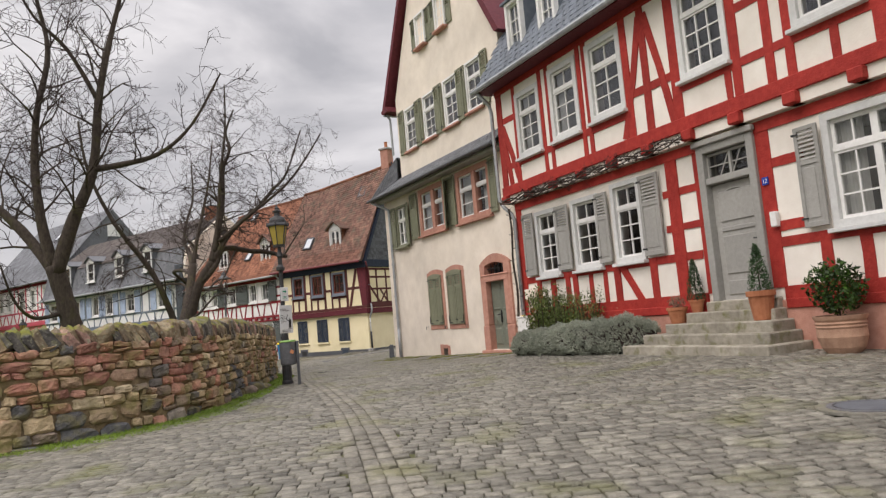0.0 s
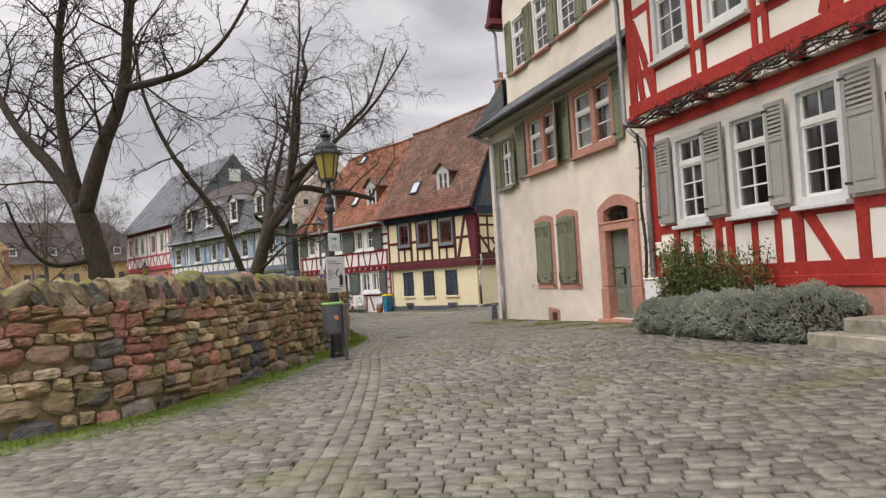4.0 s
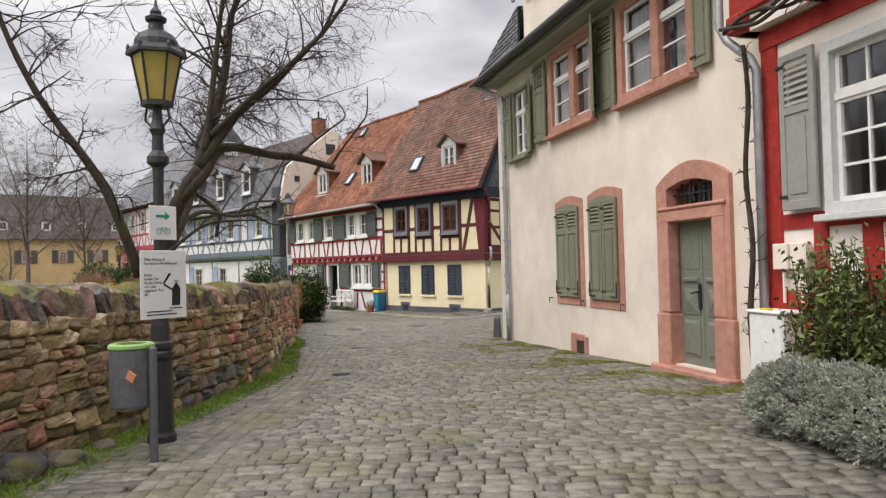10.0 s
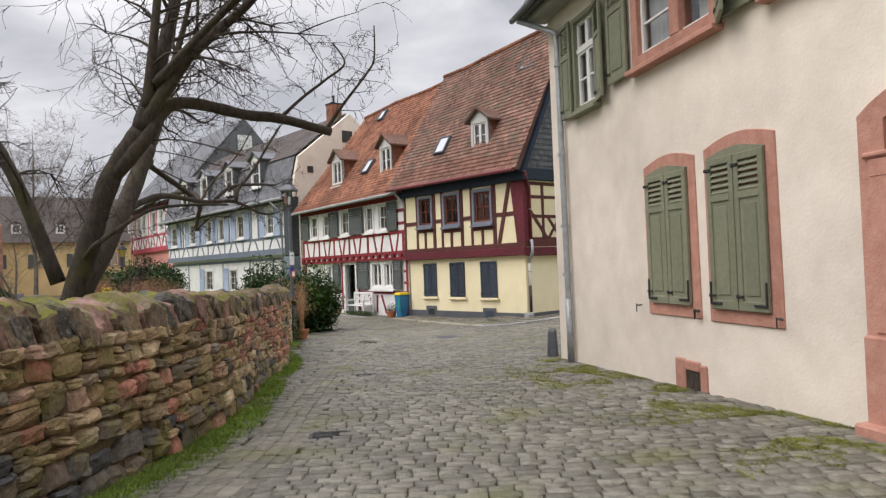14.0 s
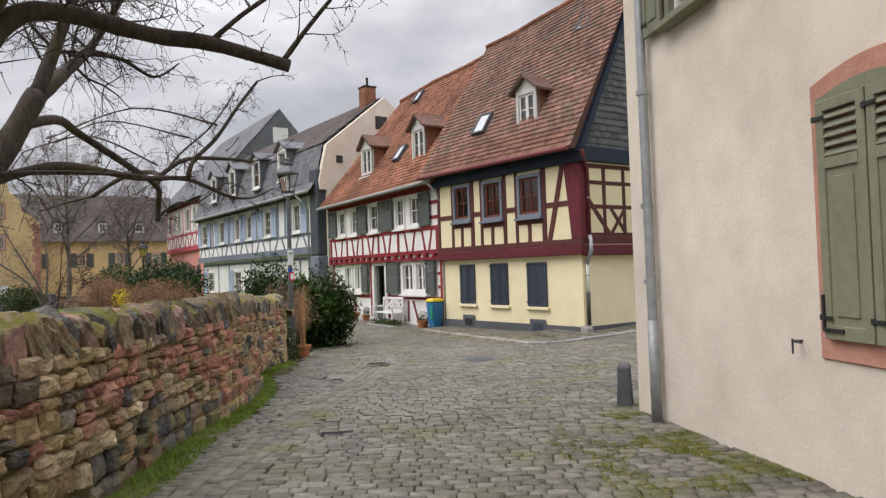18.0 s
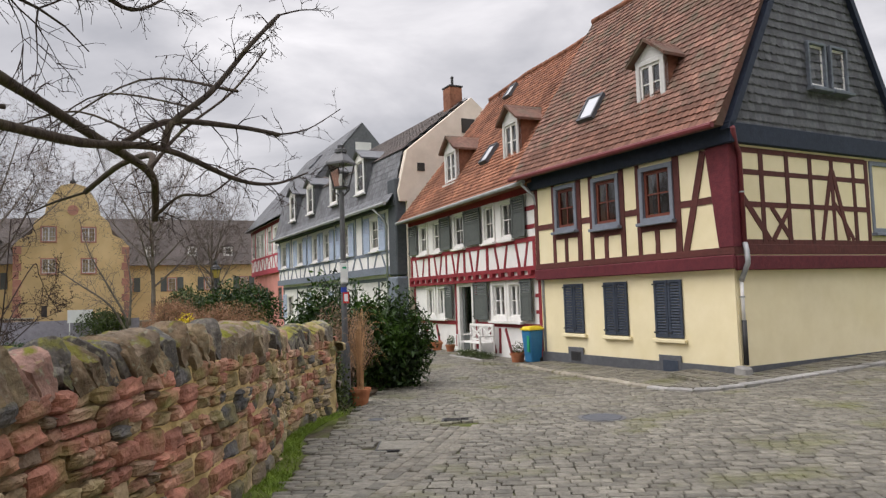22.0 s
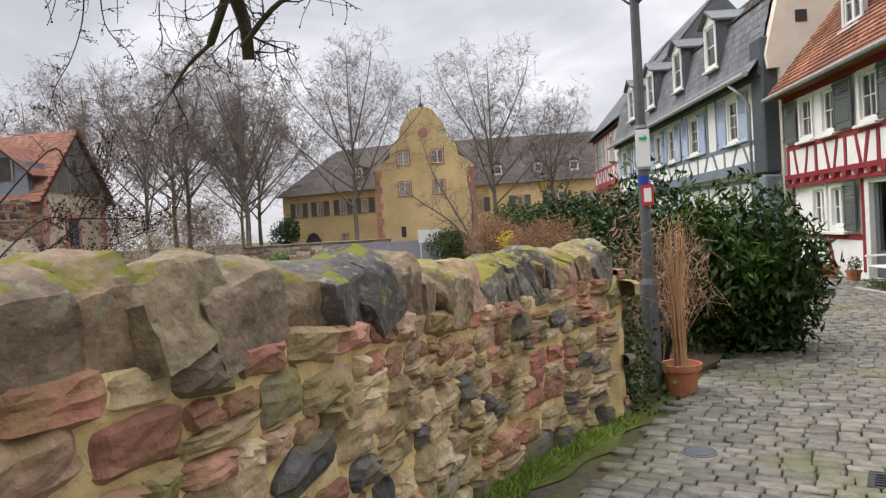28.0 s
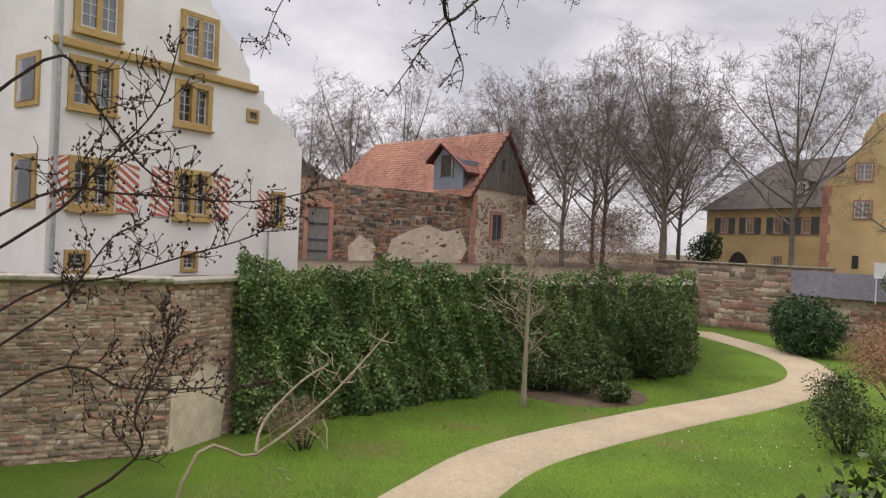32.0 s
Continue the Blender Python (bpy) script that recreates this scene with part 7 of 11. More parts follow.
# Ruined wall and the old gatehouse.
ruin = masonry("ruin_wall", (-54.6, 24.6), (-60.73, 32.98), -0.3, 4.9, "ruined red and brown masonry wall", size=(0.42, 0.22), stone=RUIN_MASONRY, cap=False, seed=31, thick=1.0)
ruin2 = masonry("ruin_wall_low", (-50.6, 17.2), (-54.6, 24.6), -0.3, 5.15, "ruined wall by the castle with a doorway", size=(0.42, 0.22), stone=RUIN_MASONRY, cap=False, seed=32, thick=1.0)
Shape().prism([(2.6, 5.1), (7.3, 5.1), (6.9, 5.35), (6.5, 5.42), (6.25, 5.8), (5.75, 6.0), (5.5, 6.35), (4.6, 6.5), (2.6, 6.4)], -0.01, 0.9).done("broken_top", RUIN_MASONRY, ruin2, "broken upper courses")
gate = Shape().box(5.7, 5.98, -0.1, 0.1, -0.2, 3.3).box(7.34, 7.66, -0.1, 0.1, -0.2, 3.3).prism([(5.6, 3.3), (7.76, 3.3), (7.5, 3.62), (7.05, 3.84), (6.66, 3.9), (6.28, 3.84), (5.84, 3.62)], -0.14, 0.1).done("gateway", SANDSTONE, ruin2, "arched red sandstone gateway", bevel=0.03)
Shape().box(5.98, 7.34, -0.05, -0.02, -0.2, 3.3).done("gate_leaf", SHED_BOARD, gate, "grey weathered wooden gate")
for z in (0.5, 1.2, 2.2):
    Shape().box(6.02, 7.3, -0.08, -0.05, z, z + 0.14).done("ledge", PAINT_DARKGREY, gate)
for pts in ([(3.2, 0.0), (6.0, -0.1), (9.6, 0.0), (10.2, 1.2), (9.4, 2.5), (8.0, 2.2), (6.6, 2.6), (5.0, 2.1), (3.6, 1.5)], [(0.4, 0.0), (2.2, 0.0), (2.4, 1.0), (1.2, 1.7), (0.3, 0.9)]):
    Shape().prism(pts, -0.03, 0.02).done("plaster_remnant", TOWER_MORTAR, ruin, "pale remnant of old plaster")
tower = thing("gatehouse", facade((-60.73, 33.08), (-0.70, 0.714)), "old stone gatehouse with boarded gable and faded tiled roof", "house")
TW = 6.4
Shape().box(0, TW, 0, 0.5, -0.6, 5.55).box(-0.0, 0.5, 0.5, 17, -0.6, 5.1).box(TW - 0.5, TW, 0.5, 17, -0.6, 5.1).done("wall", TOWER_MORTAR, tower)
rs = np.random.RandomState(41)
bl = Shape()
for _ in range(380):
    x, z = rs.uniform(0.1, TW - 0.3), rs.uniform(-0.4, 4.9)
    if 1.75 < x < 3.7 and 1.3 < z < 4.1:
        continue
    w, h = rs.uniform(0.1, 0.28), rs.uniform(0.08, 0.17)
    bl.prism([(x, z + 0.03), (x + w * 0.5, z), (x + w, z + 0.04), (x + w * 0.95, z + h), (x + w * 0.4, z + h * 1.1), (x + 0.02, z + h * 0.8)], -0.05, 0.02)
tagged(bl.done("stonework", OLD_MASONRY, tower), kind="stuff")
for x in (0.0, TW - 0.55):
    for k in range(9):
        w = 0.55 if k % 2 else 0.4
        Shape().box(x if x == 0 else TW - w, x + w if x == 0 else TW, -0.06, 0.02, -0.5 + k * 0.62, 0.08 + k * 0.62).done("quoin", SANDSTONE, tower, bevel=0.02)
# near-black sheet on the solid wall, painting the dark of the room
Shape().box(2.1, 3.4, -0.03, 0.02, 1.6, 3.85).done("room_shade", INSIDE_DARK, tower)
window(tower, 2.0, 3.5, 1.5, 3.95, 2, 4, SANDSTONE, PAINT_BLUEGREYFRAME, cw=0.22, proud=0.06, y=-0.06, mull=1, inset=0.0)
Shape().prism([(2.2, -0.6), (3.8, -0.6), (3.5, 0.1), (2.5, 0.1)], -0.06, 0.1).done("cellar_arch", SANDSTONE, tower)
Shape().prism([(-0.30, 5.55), (TW + 0.35, 5.55), (TW / 2 + 0.2, 9.7)], -0.12, 0.05).done("gable", SHED_BOARD, tower, "weathered grey boarded gable")
for k in range(26):
    x = -0.2 + k * 0.265
    top = 5.1 + min((x + 0.45) / (TW / 2 + 0.55), (TW + 0.45 - x) / (TW / 2 + 0.25)) * 4.5 - 0.12
    if top > 5.7:
        Shape().box(x, x + 0.2, -0.16, -0.12, 5.52, top).done("board", SHED_BOARD, tower)
Shape().box(3.0, 3.3, -0.19, -0.12, 7.0, 7.9).done("loft_hatch", PAINT_DARKGREY, tower)
for s, x0 in ((1, -0.8), (-1, TW + 0.8)):
    e = ((x0, -0.5, 4.8), (x0, 18.0, 4.8)) if s < 0 else ((x0, 18.0, 4.8), (x0, -0.5, 4.8))
    r = ((TW / 2 + 0.2, -0.5, 10.05), (TW / 2 + 0.2, 15.2, 10.05)) if s < 0 else ((TW / 2 + 0.2, 15.2, 10.05), (TW / 2 + 0.2, -0.5, 10.05))
    tiled(tower, e[0], e[1], r[0], r[1], TILE_SHED, 0.3, 0.28, 0.03, seed=42)
    Shape().prism([(x0, 4.7), (x0 + s * 0.3, 4.7), (TW / 2 + 0.2, 9.75), (TW / 2 + 0.2, 10.0)][::s], -0.45, 15.2).done("roof", PAINT_BROWN, tower)
Shape().add([(-0.8, 18.0, 4.8), (TW + 0.8, 18.0, 4.8), (TW / 2 + 0.2, 15.2, 10.05)], [(0, 2, 1)]).done("hip", TILE_SHED, tower)
# the loft dormer, flush with the side wall, one roof slope longer than the other
dmr = Shape().box(-0.35, 2.4, 0.7, 3.75, 5.3, 7.55).done("dormer", PAINT_BLUEGREYFRAME, tower, "grey boarded loft dormer")
Shape().add([(-0.36, 0.7, 7.5), (-0.36, 3.75, 7.5), (-0.36, 2.75, 8.6), (-0.3, 0.7, 7.5), (-0.3, 3.75, 7.5), (-0.3, 2.75, 8.6)], [(0, 2, 1), (3, 4, 5), (0, 1, 4, 3), (1, 2, 5, 4), (2, 0, 3, 5)]).done("dormer_gable", PAINT_BLUEGREYFRAME, dmr)
Shape().box(-0.42, -0.34, 1.85, 2.95, 6.4, 7.95).done("loft_door", INSIDE_DARK, dmr)
Shape().box(-0.46, -0.34, 1.7, 1.85, 6.3, 8.0).done("door_post", SHED_BOARD, dmr)
Shape().box(-0.46, -0.34, 2.95, 3.1, 6.3, 8.0).done("door_post", SHED_BOARD, dmr)
tiled(tower, (-0.75, 4.3, 7.55), (2.6, 4.3, 7.55), (-0.75, 2.78, 8.9), (2.6, 2.78, 8.9), TILE_SHED, 0.3, 0.28, 0.03, seed=43)
tiled(tower, (2.6, -0.1, 6.6), (-0.75, -0.1, 6.6), (2.6, 2.78, 8.9), (-0.75, 2.78, 8.9), TILE_SHED, 0.3, 0.28, 0.03, seed=44)
Shape().add([(-0.74, 4.3, 7.5), (-0.74, 2.78, 8.84), (-0.74, -0.1, 6.55), (2.6, 4.3, 7.5), (2.6, 2.78, 8.84), (2.6, -0.1, 6.55), (-0.74, 4.3, 7.38), (-0.74, 2.78, 8.7), (-0.74, -0.1, 6.43), (2.6, 4.3, 7.38), (2.6, 2.78, 8.7), (2.6, -0.1, 6.43)], [(0, 1, 4, 3), (1, 2, 5, 4), (6, 9, 10, 7), (7, 10, 11, 8), (0, 6, 7, 1), (1, 7, 8, 2), (3, 4, 10, 9), (4, 5, 11, 10), (0, 3, 9, 6), (2, 8, 11, 5)]).done("dormer_roof", PAINT_BROWN, dmr)

# Yellow gabled house and its wings.
manor = thing("manor_house", facade((-58.9, 57.7), (0.56, 0.83)), "ochre manor with a curved baroque gable", "house")
MW = 8.5
Shape().prism([(0, -0.3), (MW, -0.3), (MW, 6.6), (MW - 0.5, 7.2), (MW - 1.3, 7.6), (MW - 1.5, 8.6), (MW - 2.2, 9.2), (MW - 2.4, 10.2), (MW - 2.9, 11.0), (MW / 2 + 0.9, 11.6), (MW / 2, 11.85), (MW / 2 - 0.9, 11.6), (2.9, 11.0), (2.4, 10.2), (2.2, 9.2), (1.5, 8.6), (1.3, 7.6), (0.5, 7.2), (0, 6.6)], 0, 0.6).done("gable_wall", PLASTER_OCHRE, manor)
for a, c in ((1.9, 4.3), (4.8, 4.3), (1.9, 6.9), (4.8, 6.9)):
    window(manor, a, a + 1.2, c, c + 1.35, 2, 3, SANDSTONE, PAINT_WHITE, cw=0.12, proud=0.06, y=-0.02, mull=1, inset=0.0)
for x in (0.0, MW - 0.6):
    for k in range(10):
        w = 0.6 if k % 2 else 0.42
        Shape().box(x if x == 0 else MW - w, w if x == 0 else MW, -0.05, 0.02, k * 0.66, 0.62 + k * 0.66).done("quoin", SANDSTONE, manor)
Shape().lathe([(0.42, -0.03), (0.42, 0.03)], 16).done("roundel", SANDSTONE, manor, at=pose(MW / 2, -0.02, 9.6, 90, 0, 0))
Shape().box(2.0, 2.4, -0.03, 0.02, 0.9, 1.8).done("slit_window", INSIDE_DARK, manor)
Shape().lathe([(0.22, 0), (0.25, 0.2), (0.05, 0.45), (0.04, 1.0)], 10, MW / 2, 0.2, 11.8).done("finial", IRON, manor)
Shape().box(0.1, MW - 0.1, 0.6, 12, -0.3, 6.6).done("body", PLASTER_OCHRE, manor)
Shape().prism([(-0.2, 6.5), (MW + 0.2, 6.5), (MW / 2, 11.2)], 0.6, 14).done("roof", TILE_GREYBROWN, manor)


def wing(name, a, b, depth, eave, ridge, label, windows, lower=()):
    """A long two-storey range with a hipped roof."""
    w = thing(name, facade(a, (b[0] - a[0], b[1] - a[1])), label, "house")
    L = math.hypot(b[0] - a[0], b[1] - a[1])
    Shape().box(0, L, 0, depth, -0.3, eave).done("wall", PLASTER_OCHRE, w)
    o = 0.5
    Shape().add([(-o, -o, eave), (L + o, -o, eave), (L + o, depth + o, eave), (-o, depth + o, eave), (depth * 0.4, depth / 2, ridge), (L - depth * 0.3, depth / 2, ridge)], [(0, 1, 5, 4), (1, 2, 5), (2, 3, 4, 5), (3, 0, 4), (0, 3, 2, 1)]).done("roof", TILE_GREYBROWN, w)
    for x, z in windows:
        window(w, x, x + 0.9, z, z + 1.4, 2, 3, SANDSTONE, PAINT_WHITE, cw=0.1, proud=0.05, y=-0.03, inset=0.0)
        if z > 2.5:
            shutter(w, x - 0.62, x - 0.04, z, z + 1.4, -0.04, PAINT_SHUTTERGREY, (0.0, 0.0), hinges=False)
            shutter(w, x + 0.94, x + 1.52, z, z + 1.4, -0.04, PAINT_SHUTTERGREY, (0.0, 0.0), hinges=False)
    for x, z in lower:
        y0 = depth * 0.5 * (z - eave) / (ridge - eave) - 0.35
        Shape().box(x, x + 0.9, y0, y0 + 1.2, z, z + 1.0).done("dormer", TILE_GREYBROWN, w)
        window(w, x, x + 0.9, z, z + 1.0, 2, 2, PAINT_WHITE, PAINT_WHITE, cw=0.14, proud=0.03, y=y0 - 0.02, inset=0.0)
        Shape().prism([(x - 0.12, z + 1.0), (x + 1.02, z + 1.0), (x + 0.45, z + 1.35)], y0 - 0.1, y0 + 1.6).done("dormer_roof", TILE_GREYBROWN, w)
    return w


lw = wing("manor_wing", (-72.8, 55.0), (-60.8, 61.0), 9, 5.4, 9.9, "ochre wing with a grey hipped roof", [(1.6, 3.3), (4.2, 3.3), (6.9, 3.3), (9.4, 3.3), (6.9, 0.2)], [(8.3, 6.6)])
# near-black face on the solid wall, for the shade inside the arch
Shape().prism([(2.6, 0.0), (4.6, 0.0), (4.6, 0.9), (4.1, 1.6), (3.6, 1.8), (3.1, 1.6), (2.6, 0.9)], -0.05, 0.05).done("arched_opening", INSIDE_DARK, lw)
wing("long_range", (-66.0, 66.0), (-52.0, 83.5), 9, 5.5, 10.6, "long ochre range with a dark tiled roof", [(2, 2.9), (6, 2.9), (10, 2.9), (13.5, 2.9), (17, 2.9), (20, 2.9)], [(4, 6.4), (8, 6.4), (12, 6.4), (15.5, 6.4), (19, 6.4)])
wing("long_range", (-52.5, 82.0), (-36, 92.0), 9, 5.5, 10.6, "dark roofed range closing the view", [(3, 2.9), (7, 2.9)], [(4, 6.4), (8, 6.4), (11, 6.4)])
tagged(Shape().prism([(0, 0), (9, 0), (9, 1.5), (0, 1.5)], 0, 0.08).done("canvas_fence", BLUE_TARP), "lilac-grey screen fence by the yellow manor", "fence").matrix_world = facade((-52.0, 52.2), (0.68, 0.73), -2.0 + 1.2)
tagged(Shape().box(0, 1.6, -0.05, 0, 0.7, 1.6).box(0.1, 0.16, -0.02, 0.04, -0.8, 0.7).box(1.44, 1.5, -0.02, 0.04, -0.8, 0.7).done("notice_board", SIGN_WHITE), "white notice board on two posts", "sign").matrix_world = facade((-49.0, 55.4), (0.68, 0.73), -0.2)

# ---- trees ----
class Wood:
    """Grows bare branches: thick wood and fine twigs in two meshes, buds in a third."""

    def __init__(self, seed, twig_r=0.006, droop=0.05, buds=0.0):
        self.rng, self.thick, self.fine, self.bud = random.Random(seed), Shape(), Shape(), Shape()
        self.twig_r, self.droop, self.buds = twig_r, droop, buds

    def limb(self, pts, r0, r1, levels=3, every=0.35, length=1.2, start=0.15, sides=9):
        """A limb through the given points, with branches along it."""
        p = [Vector(q) for q in pts]
        out = []
        for i in range(len(p) - 1):
            a, b = p[max(i - 1, 0)], p[min(i + 2, len(p) - 1)]
            for k in range(5):
                t = k / 5
                m0, m1 = (p[i + 1] - a) * 0.5, (b - p[i]) * 0.5
                out.append(p[i] * (2 * t ** 3 - 3 * t * t + 1) + m0 * (t ** 3 - 2 * t * t + t) + p[i + 1] * (-2 * t ** 3 + 3 * t * t) + m1 * (t ** 3 - t * t))
        out.append(p[-1])
        n = len(out)
        rad = [r0 + (r1 - r0) * (i / (n - 1)) ** 0.8 for i in range(n)]
        rad = [r * self.rng.uniform(0.93, 1.08) for r in rad]
        (self.thick if r0 > 0.018 else self.fine).tube(out, rad, sides if r0 > 0.03 else 5)
        total = sum((out[i + 1] - out[i]).length for i in range(n - 1))
        if levels <= 0:
            return
        m = max(1, int(total / every * (1.3 if self.buds else 1.0)))
        for k in range(m):
            f = start + (1 - start) * (k + self.rng.random()) / m
            i = min(int(f * (n - 1)), n - 2)
            d = (out[i + 1] - out[i]).normalized()
            side = d.cross(Vector((self.rng.gauss(0, 1), self.rng.gauss(0, 1), self.rng.gauss(0, 1)))).normalized()
            way = (d * self.rng.uniform(0.2, 0.8) + side + Vector((0, 0, 0.35))).normalized()
            self.grow(out[i], way, length * self.rng.uniform(0.5, 1.2) * (1.15 - 0.5 * f), min(rad[i] * 0.4, 0.016 * length + 0.002), levels)

    def grow(self, p, d, L, r, level):
        rng = self.rng
        n = 4 if level > 1 else 3
        pts, q, w = [p], p, d
        for i in range(n):
            w = (w + Vector((rng.gauss(0, 0.22), rng.gauss(0, 0.22), rng.gauss(0.05, 0.18) - self.droop))).normalized()
            q = q + w * (L / n)
            pts.append(q)
        r = max(r, self.twig_r)
        rad = [max(r * (1 - 0.75 * i / n), self.twig_r * 0.6) for i in range(n + 1)]
        big = r > 0.018
        (self.thick if big else self.fine).tube(pts, rad, 5 if big else 3, caps=False)
        if self.buds and level <= 1 and rng.random() < self.buds:
            for i in range(1, n + 1, 2):
                c, s = pts[i] + Vector((rng.gauss(0, 0.008), rng.gauss(0, 0.008), rng.gauss(0, 0.008))), rng.uniform(0.005, 0.0095)
                self.bud.add([(c.x + s, c.y, c.z), (c.x, c.y + s, c.z), (c.x - s, c.y, c.z), (c.x, c.y - s, c.z), (c.x, c.y, c.z + s * 1.3), (c.x, c.y, c.z - s)], [(0, 1, 4), (1, 2, 4), (2, 3, 4), (3, 0, 4), (1, 0, 5), (2, 1, 5), (3, 2, 5), (0, 3, 5)])
        if level > 0:
            for k in range(rng.randint(2, 4) if level > 1 else rng.randint(2, 4)):
                i = rng.randint(1, n)
                side = w.cross(Vector((rng.gauss(0, 1), rng.gauss(0, 1), rng.gauss(0, 1)))).normalized()
                self.grow(pts[i], (w * rng.uniform(0.4, 1.0) + side * 0.8).normalized(), L * rng.uniform(0.45, 0.75), r * 0.5, level - 1)

    def done(self, name, label, bark, twig, group=""):
        t = thing(name, Matrix.Identity(4), label, "tree", group)
        self.thick.done("trunk", bark, t, smooth=True)
        if self.fine.v:
            self.fine.done("crown", twig, t, "bare twiggy crown")
        if self.bud.v:
            tagged(self.bud.done("budding", BUD, t), kind="stuff")
        return t


t2 = Wood(5, 0.0045, 0.13, 0.8)
t2.limb([(-8.9, 22.85, -1.4), (-8.75, 22.95, 0.2), (-8.55, 23.07, 1.2), (-8.28, 23.23, 2.24), (-8.04, 23.36, 3.08), (-7.66, 23.53, 3.76)], 0.195, 0.13, 0, sides=14)
t2.limb([(-7.66, 23.53, 3.76), (-7.46, 23.79, 4.87), (-7.36, 24.09, 5.97), (-7.37, 24.33, 7.02), (-7.1, 24.35, 7.7), (-7.25, 24.55, 8.4), (-6.95, 24.6, 9.2)], 0.13, 0.025, 3, 0.29, 1.9)
t2.limb([(-7.66, 23.53, 3.76), (-6.97, 23.75, 4.81), (-6.18, 23.99, 5.51), (-5.64, 24.16, 6.14), (-5.17, 24.27, 6.67), (-4.6, 24.4, 8.2)], 0.11, 0.022, 3, 0.29, 1.5)
t2.limb([(-8.0, 23.36, 3.1), (-7.59, 23.51, 3.59), (-7.46, 23.86, 4.13), (-7.23, 24.22, 4.26), (-6.73, 24.91, 4.17), (-6.34, 25.31, 4.15), (-5.72, 25.93, 3.98)], 0.12, 0.075, 1, 0.6, 0.7)
t2.limb([(-6.34, 25.31, 4.15), (-6.07, 25.55, 4.5), (-5.74, 25.86, 4.87), (-5.49, 26.1, 5.18), (-5.7, 26.11, 5.56)], 0.035, 0.012, 2, 0.25, 0.55)
t2.limb([(-5.78, 25.89, 4.03), (-5.54, 26.08, 4.46), (-5.2, 26.35, 5.02), (-5.08, 26.46, 5.31), (-5.08, 26.52, 5.92)], 0.035, 0.012, 2, 0.2, 0.6)
t2.limb([(-8.35, 23.15, 1.9), (-7.94, 22.93, 2.1), (-7.8, 23.41, 2.43), (-7.69, 23.84, 2.64), (-7.61, 24.62, 2.75), (-7.49, 25.52, 2.81)], 0.05, 0.018, 2, 0.4, 0.6)
# second stem of the same stool, with the drooping limbs over the wall
t2.limb([(-8.95, 22.95, -1.2), (-8.85, 23.4, 1.0), (-8.85, 24.2, 2.2), (-8.9, 24.85, 3.05), (-8.95, 25.4, 3.9)], 0.19, 0.135, 0, sides=12)
t2.limb([(-8.95, 25.4, 3.9), (-8.9, 25.7, 4.7), (-8.75, 26.0, 5.7), (-8.5, 26.2, 7.0), (-8.3, 26.3, 8.6)], 0.10, 0.022, 3, 0.31, 1.5)
t2.limb([(-8.95, 25.4, 3.85), (-9.4, 26.3, 4.5), (-9.85, 27.1, 5.05), (-9.9, 27.7, 5.9), (-9.8, 28.2, 6.9), (-9.9, 28.5, 8.4)], 0.105, 0.022, 3, 0.31, 1.4)
t2.limb([(-9.85, 27.1, 5.0), (-9.9, 27.8, 5.1), (-9.8, 28.4, 4.95), (-9.7, 28.9, 5.3)], 0.05, 0.012, 2, 0.3, 0.6)
t2.limb([(-8.93, 25.2, 3.5), (-9.6, 26.3, 3.82), (-10.43, 27.44, 3.9), (-10.3, 28.3, 3.5), (-10.62, 29.34, 3.27), (-10.9, 29.68, 3.0), (-10.99, 29.75, 2.68)], 0.075, 0.045, 2, 0.5, 0.6, 0.35)
t2.limb([(-8.9, 24.7, 2.75), (-9.0, 25.8, 3.08), (-9.05, 27.2, 3.08), (-8.85, 28.0, 3.13), (-8.93, 29.15, 2.97), (-8.9, 29.8, 3.0), (-8.85, 30.4, 3.22)], 0.07, 0.010, 2, 0.5, 0.55, 0.4)
t2.limb([(-8.84, 27.99, 3.13), (-8.8, 28.08, 3.42), (-8.72, 28.55, 3.85), (-8.6, 29.0, 4.45), (-8.5, 29.44, 4.97)], 0.042, 0.024, 2, 0.22, 0.55)
t2.limb([(-8.5, 29.44, 4.97), (-8.4, 29.75, 5.12), (-8.3, 30.05, 5.2)], 0.014, 0.006, 1, 0.18, 0.3)
t2.limb([(-9.2, 27.7, 3.12), (-9.05, 28.2, 3.48), (-8.98, 29.2, 3.62), (-9.03, 30.04, 3.69)], 0.040, 0.026, 1, 0.4, 0.5)
t2.limb([(-9.03, 30.04, 3.69), (-9.05, 30.7, 3.9), (-8.95, 31.33, 4.3)], 0.016, 0.006, 1, 0.3, 0.35)
t2.limb([(-10.62, 29.34, 3.3), (-10.5, 29.8, 3.9), (-10.3, 30.53, 4.57), (-10.2, 31.2, 5.4)], 0.03, 0.012, 2, 0.3, 0.7)
t2.limb([(-10.9, 29.67, 2.74), (-10.62, 29.88, 3.02), (-10.31, 30.09, 3.03), (-9.94, 30.45, 3.4), (-9.64, 30.66, 3.27)], 0.026, 0.008, 1, 0.25, 0.5)
t2.limb([(-8.72, 23.06, 1.59), (-9.26, 22.67, 3.42), (-10.17, 22.07, 5.1), (-10.74, 21.7, 6.73), (-11.0, 21.72, 8.33)], 0.11, 0.03, 3, 0.4, 1.7)
t2.limb([(-7.55, 23.56, 4.1), (-7.4, 23.58, 5.2), (-7.25, 23.65, 6.6), (-7.04, 23.77, 8.33), (-6.99, 23.8, 9.85)], 0.085, 0.02, 3, 0.4, 1.7)
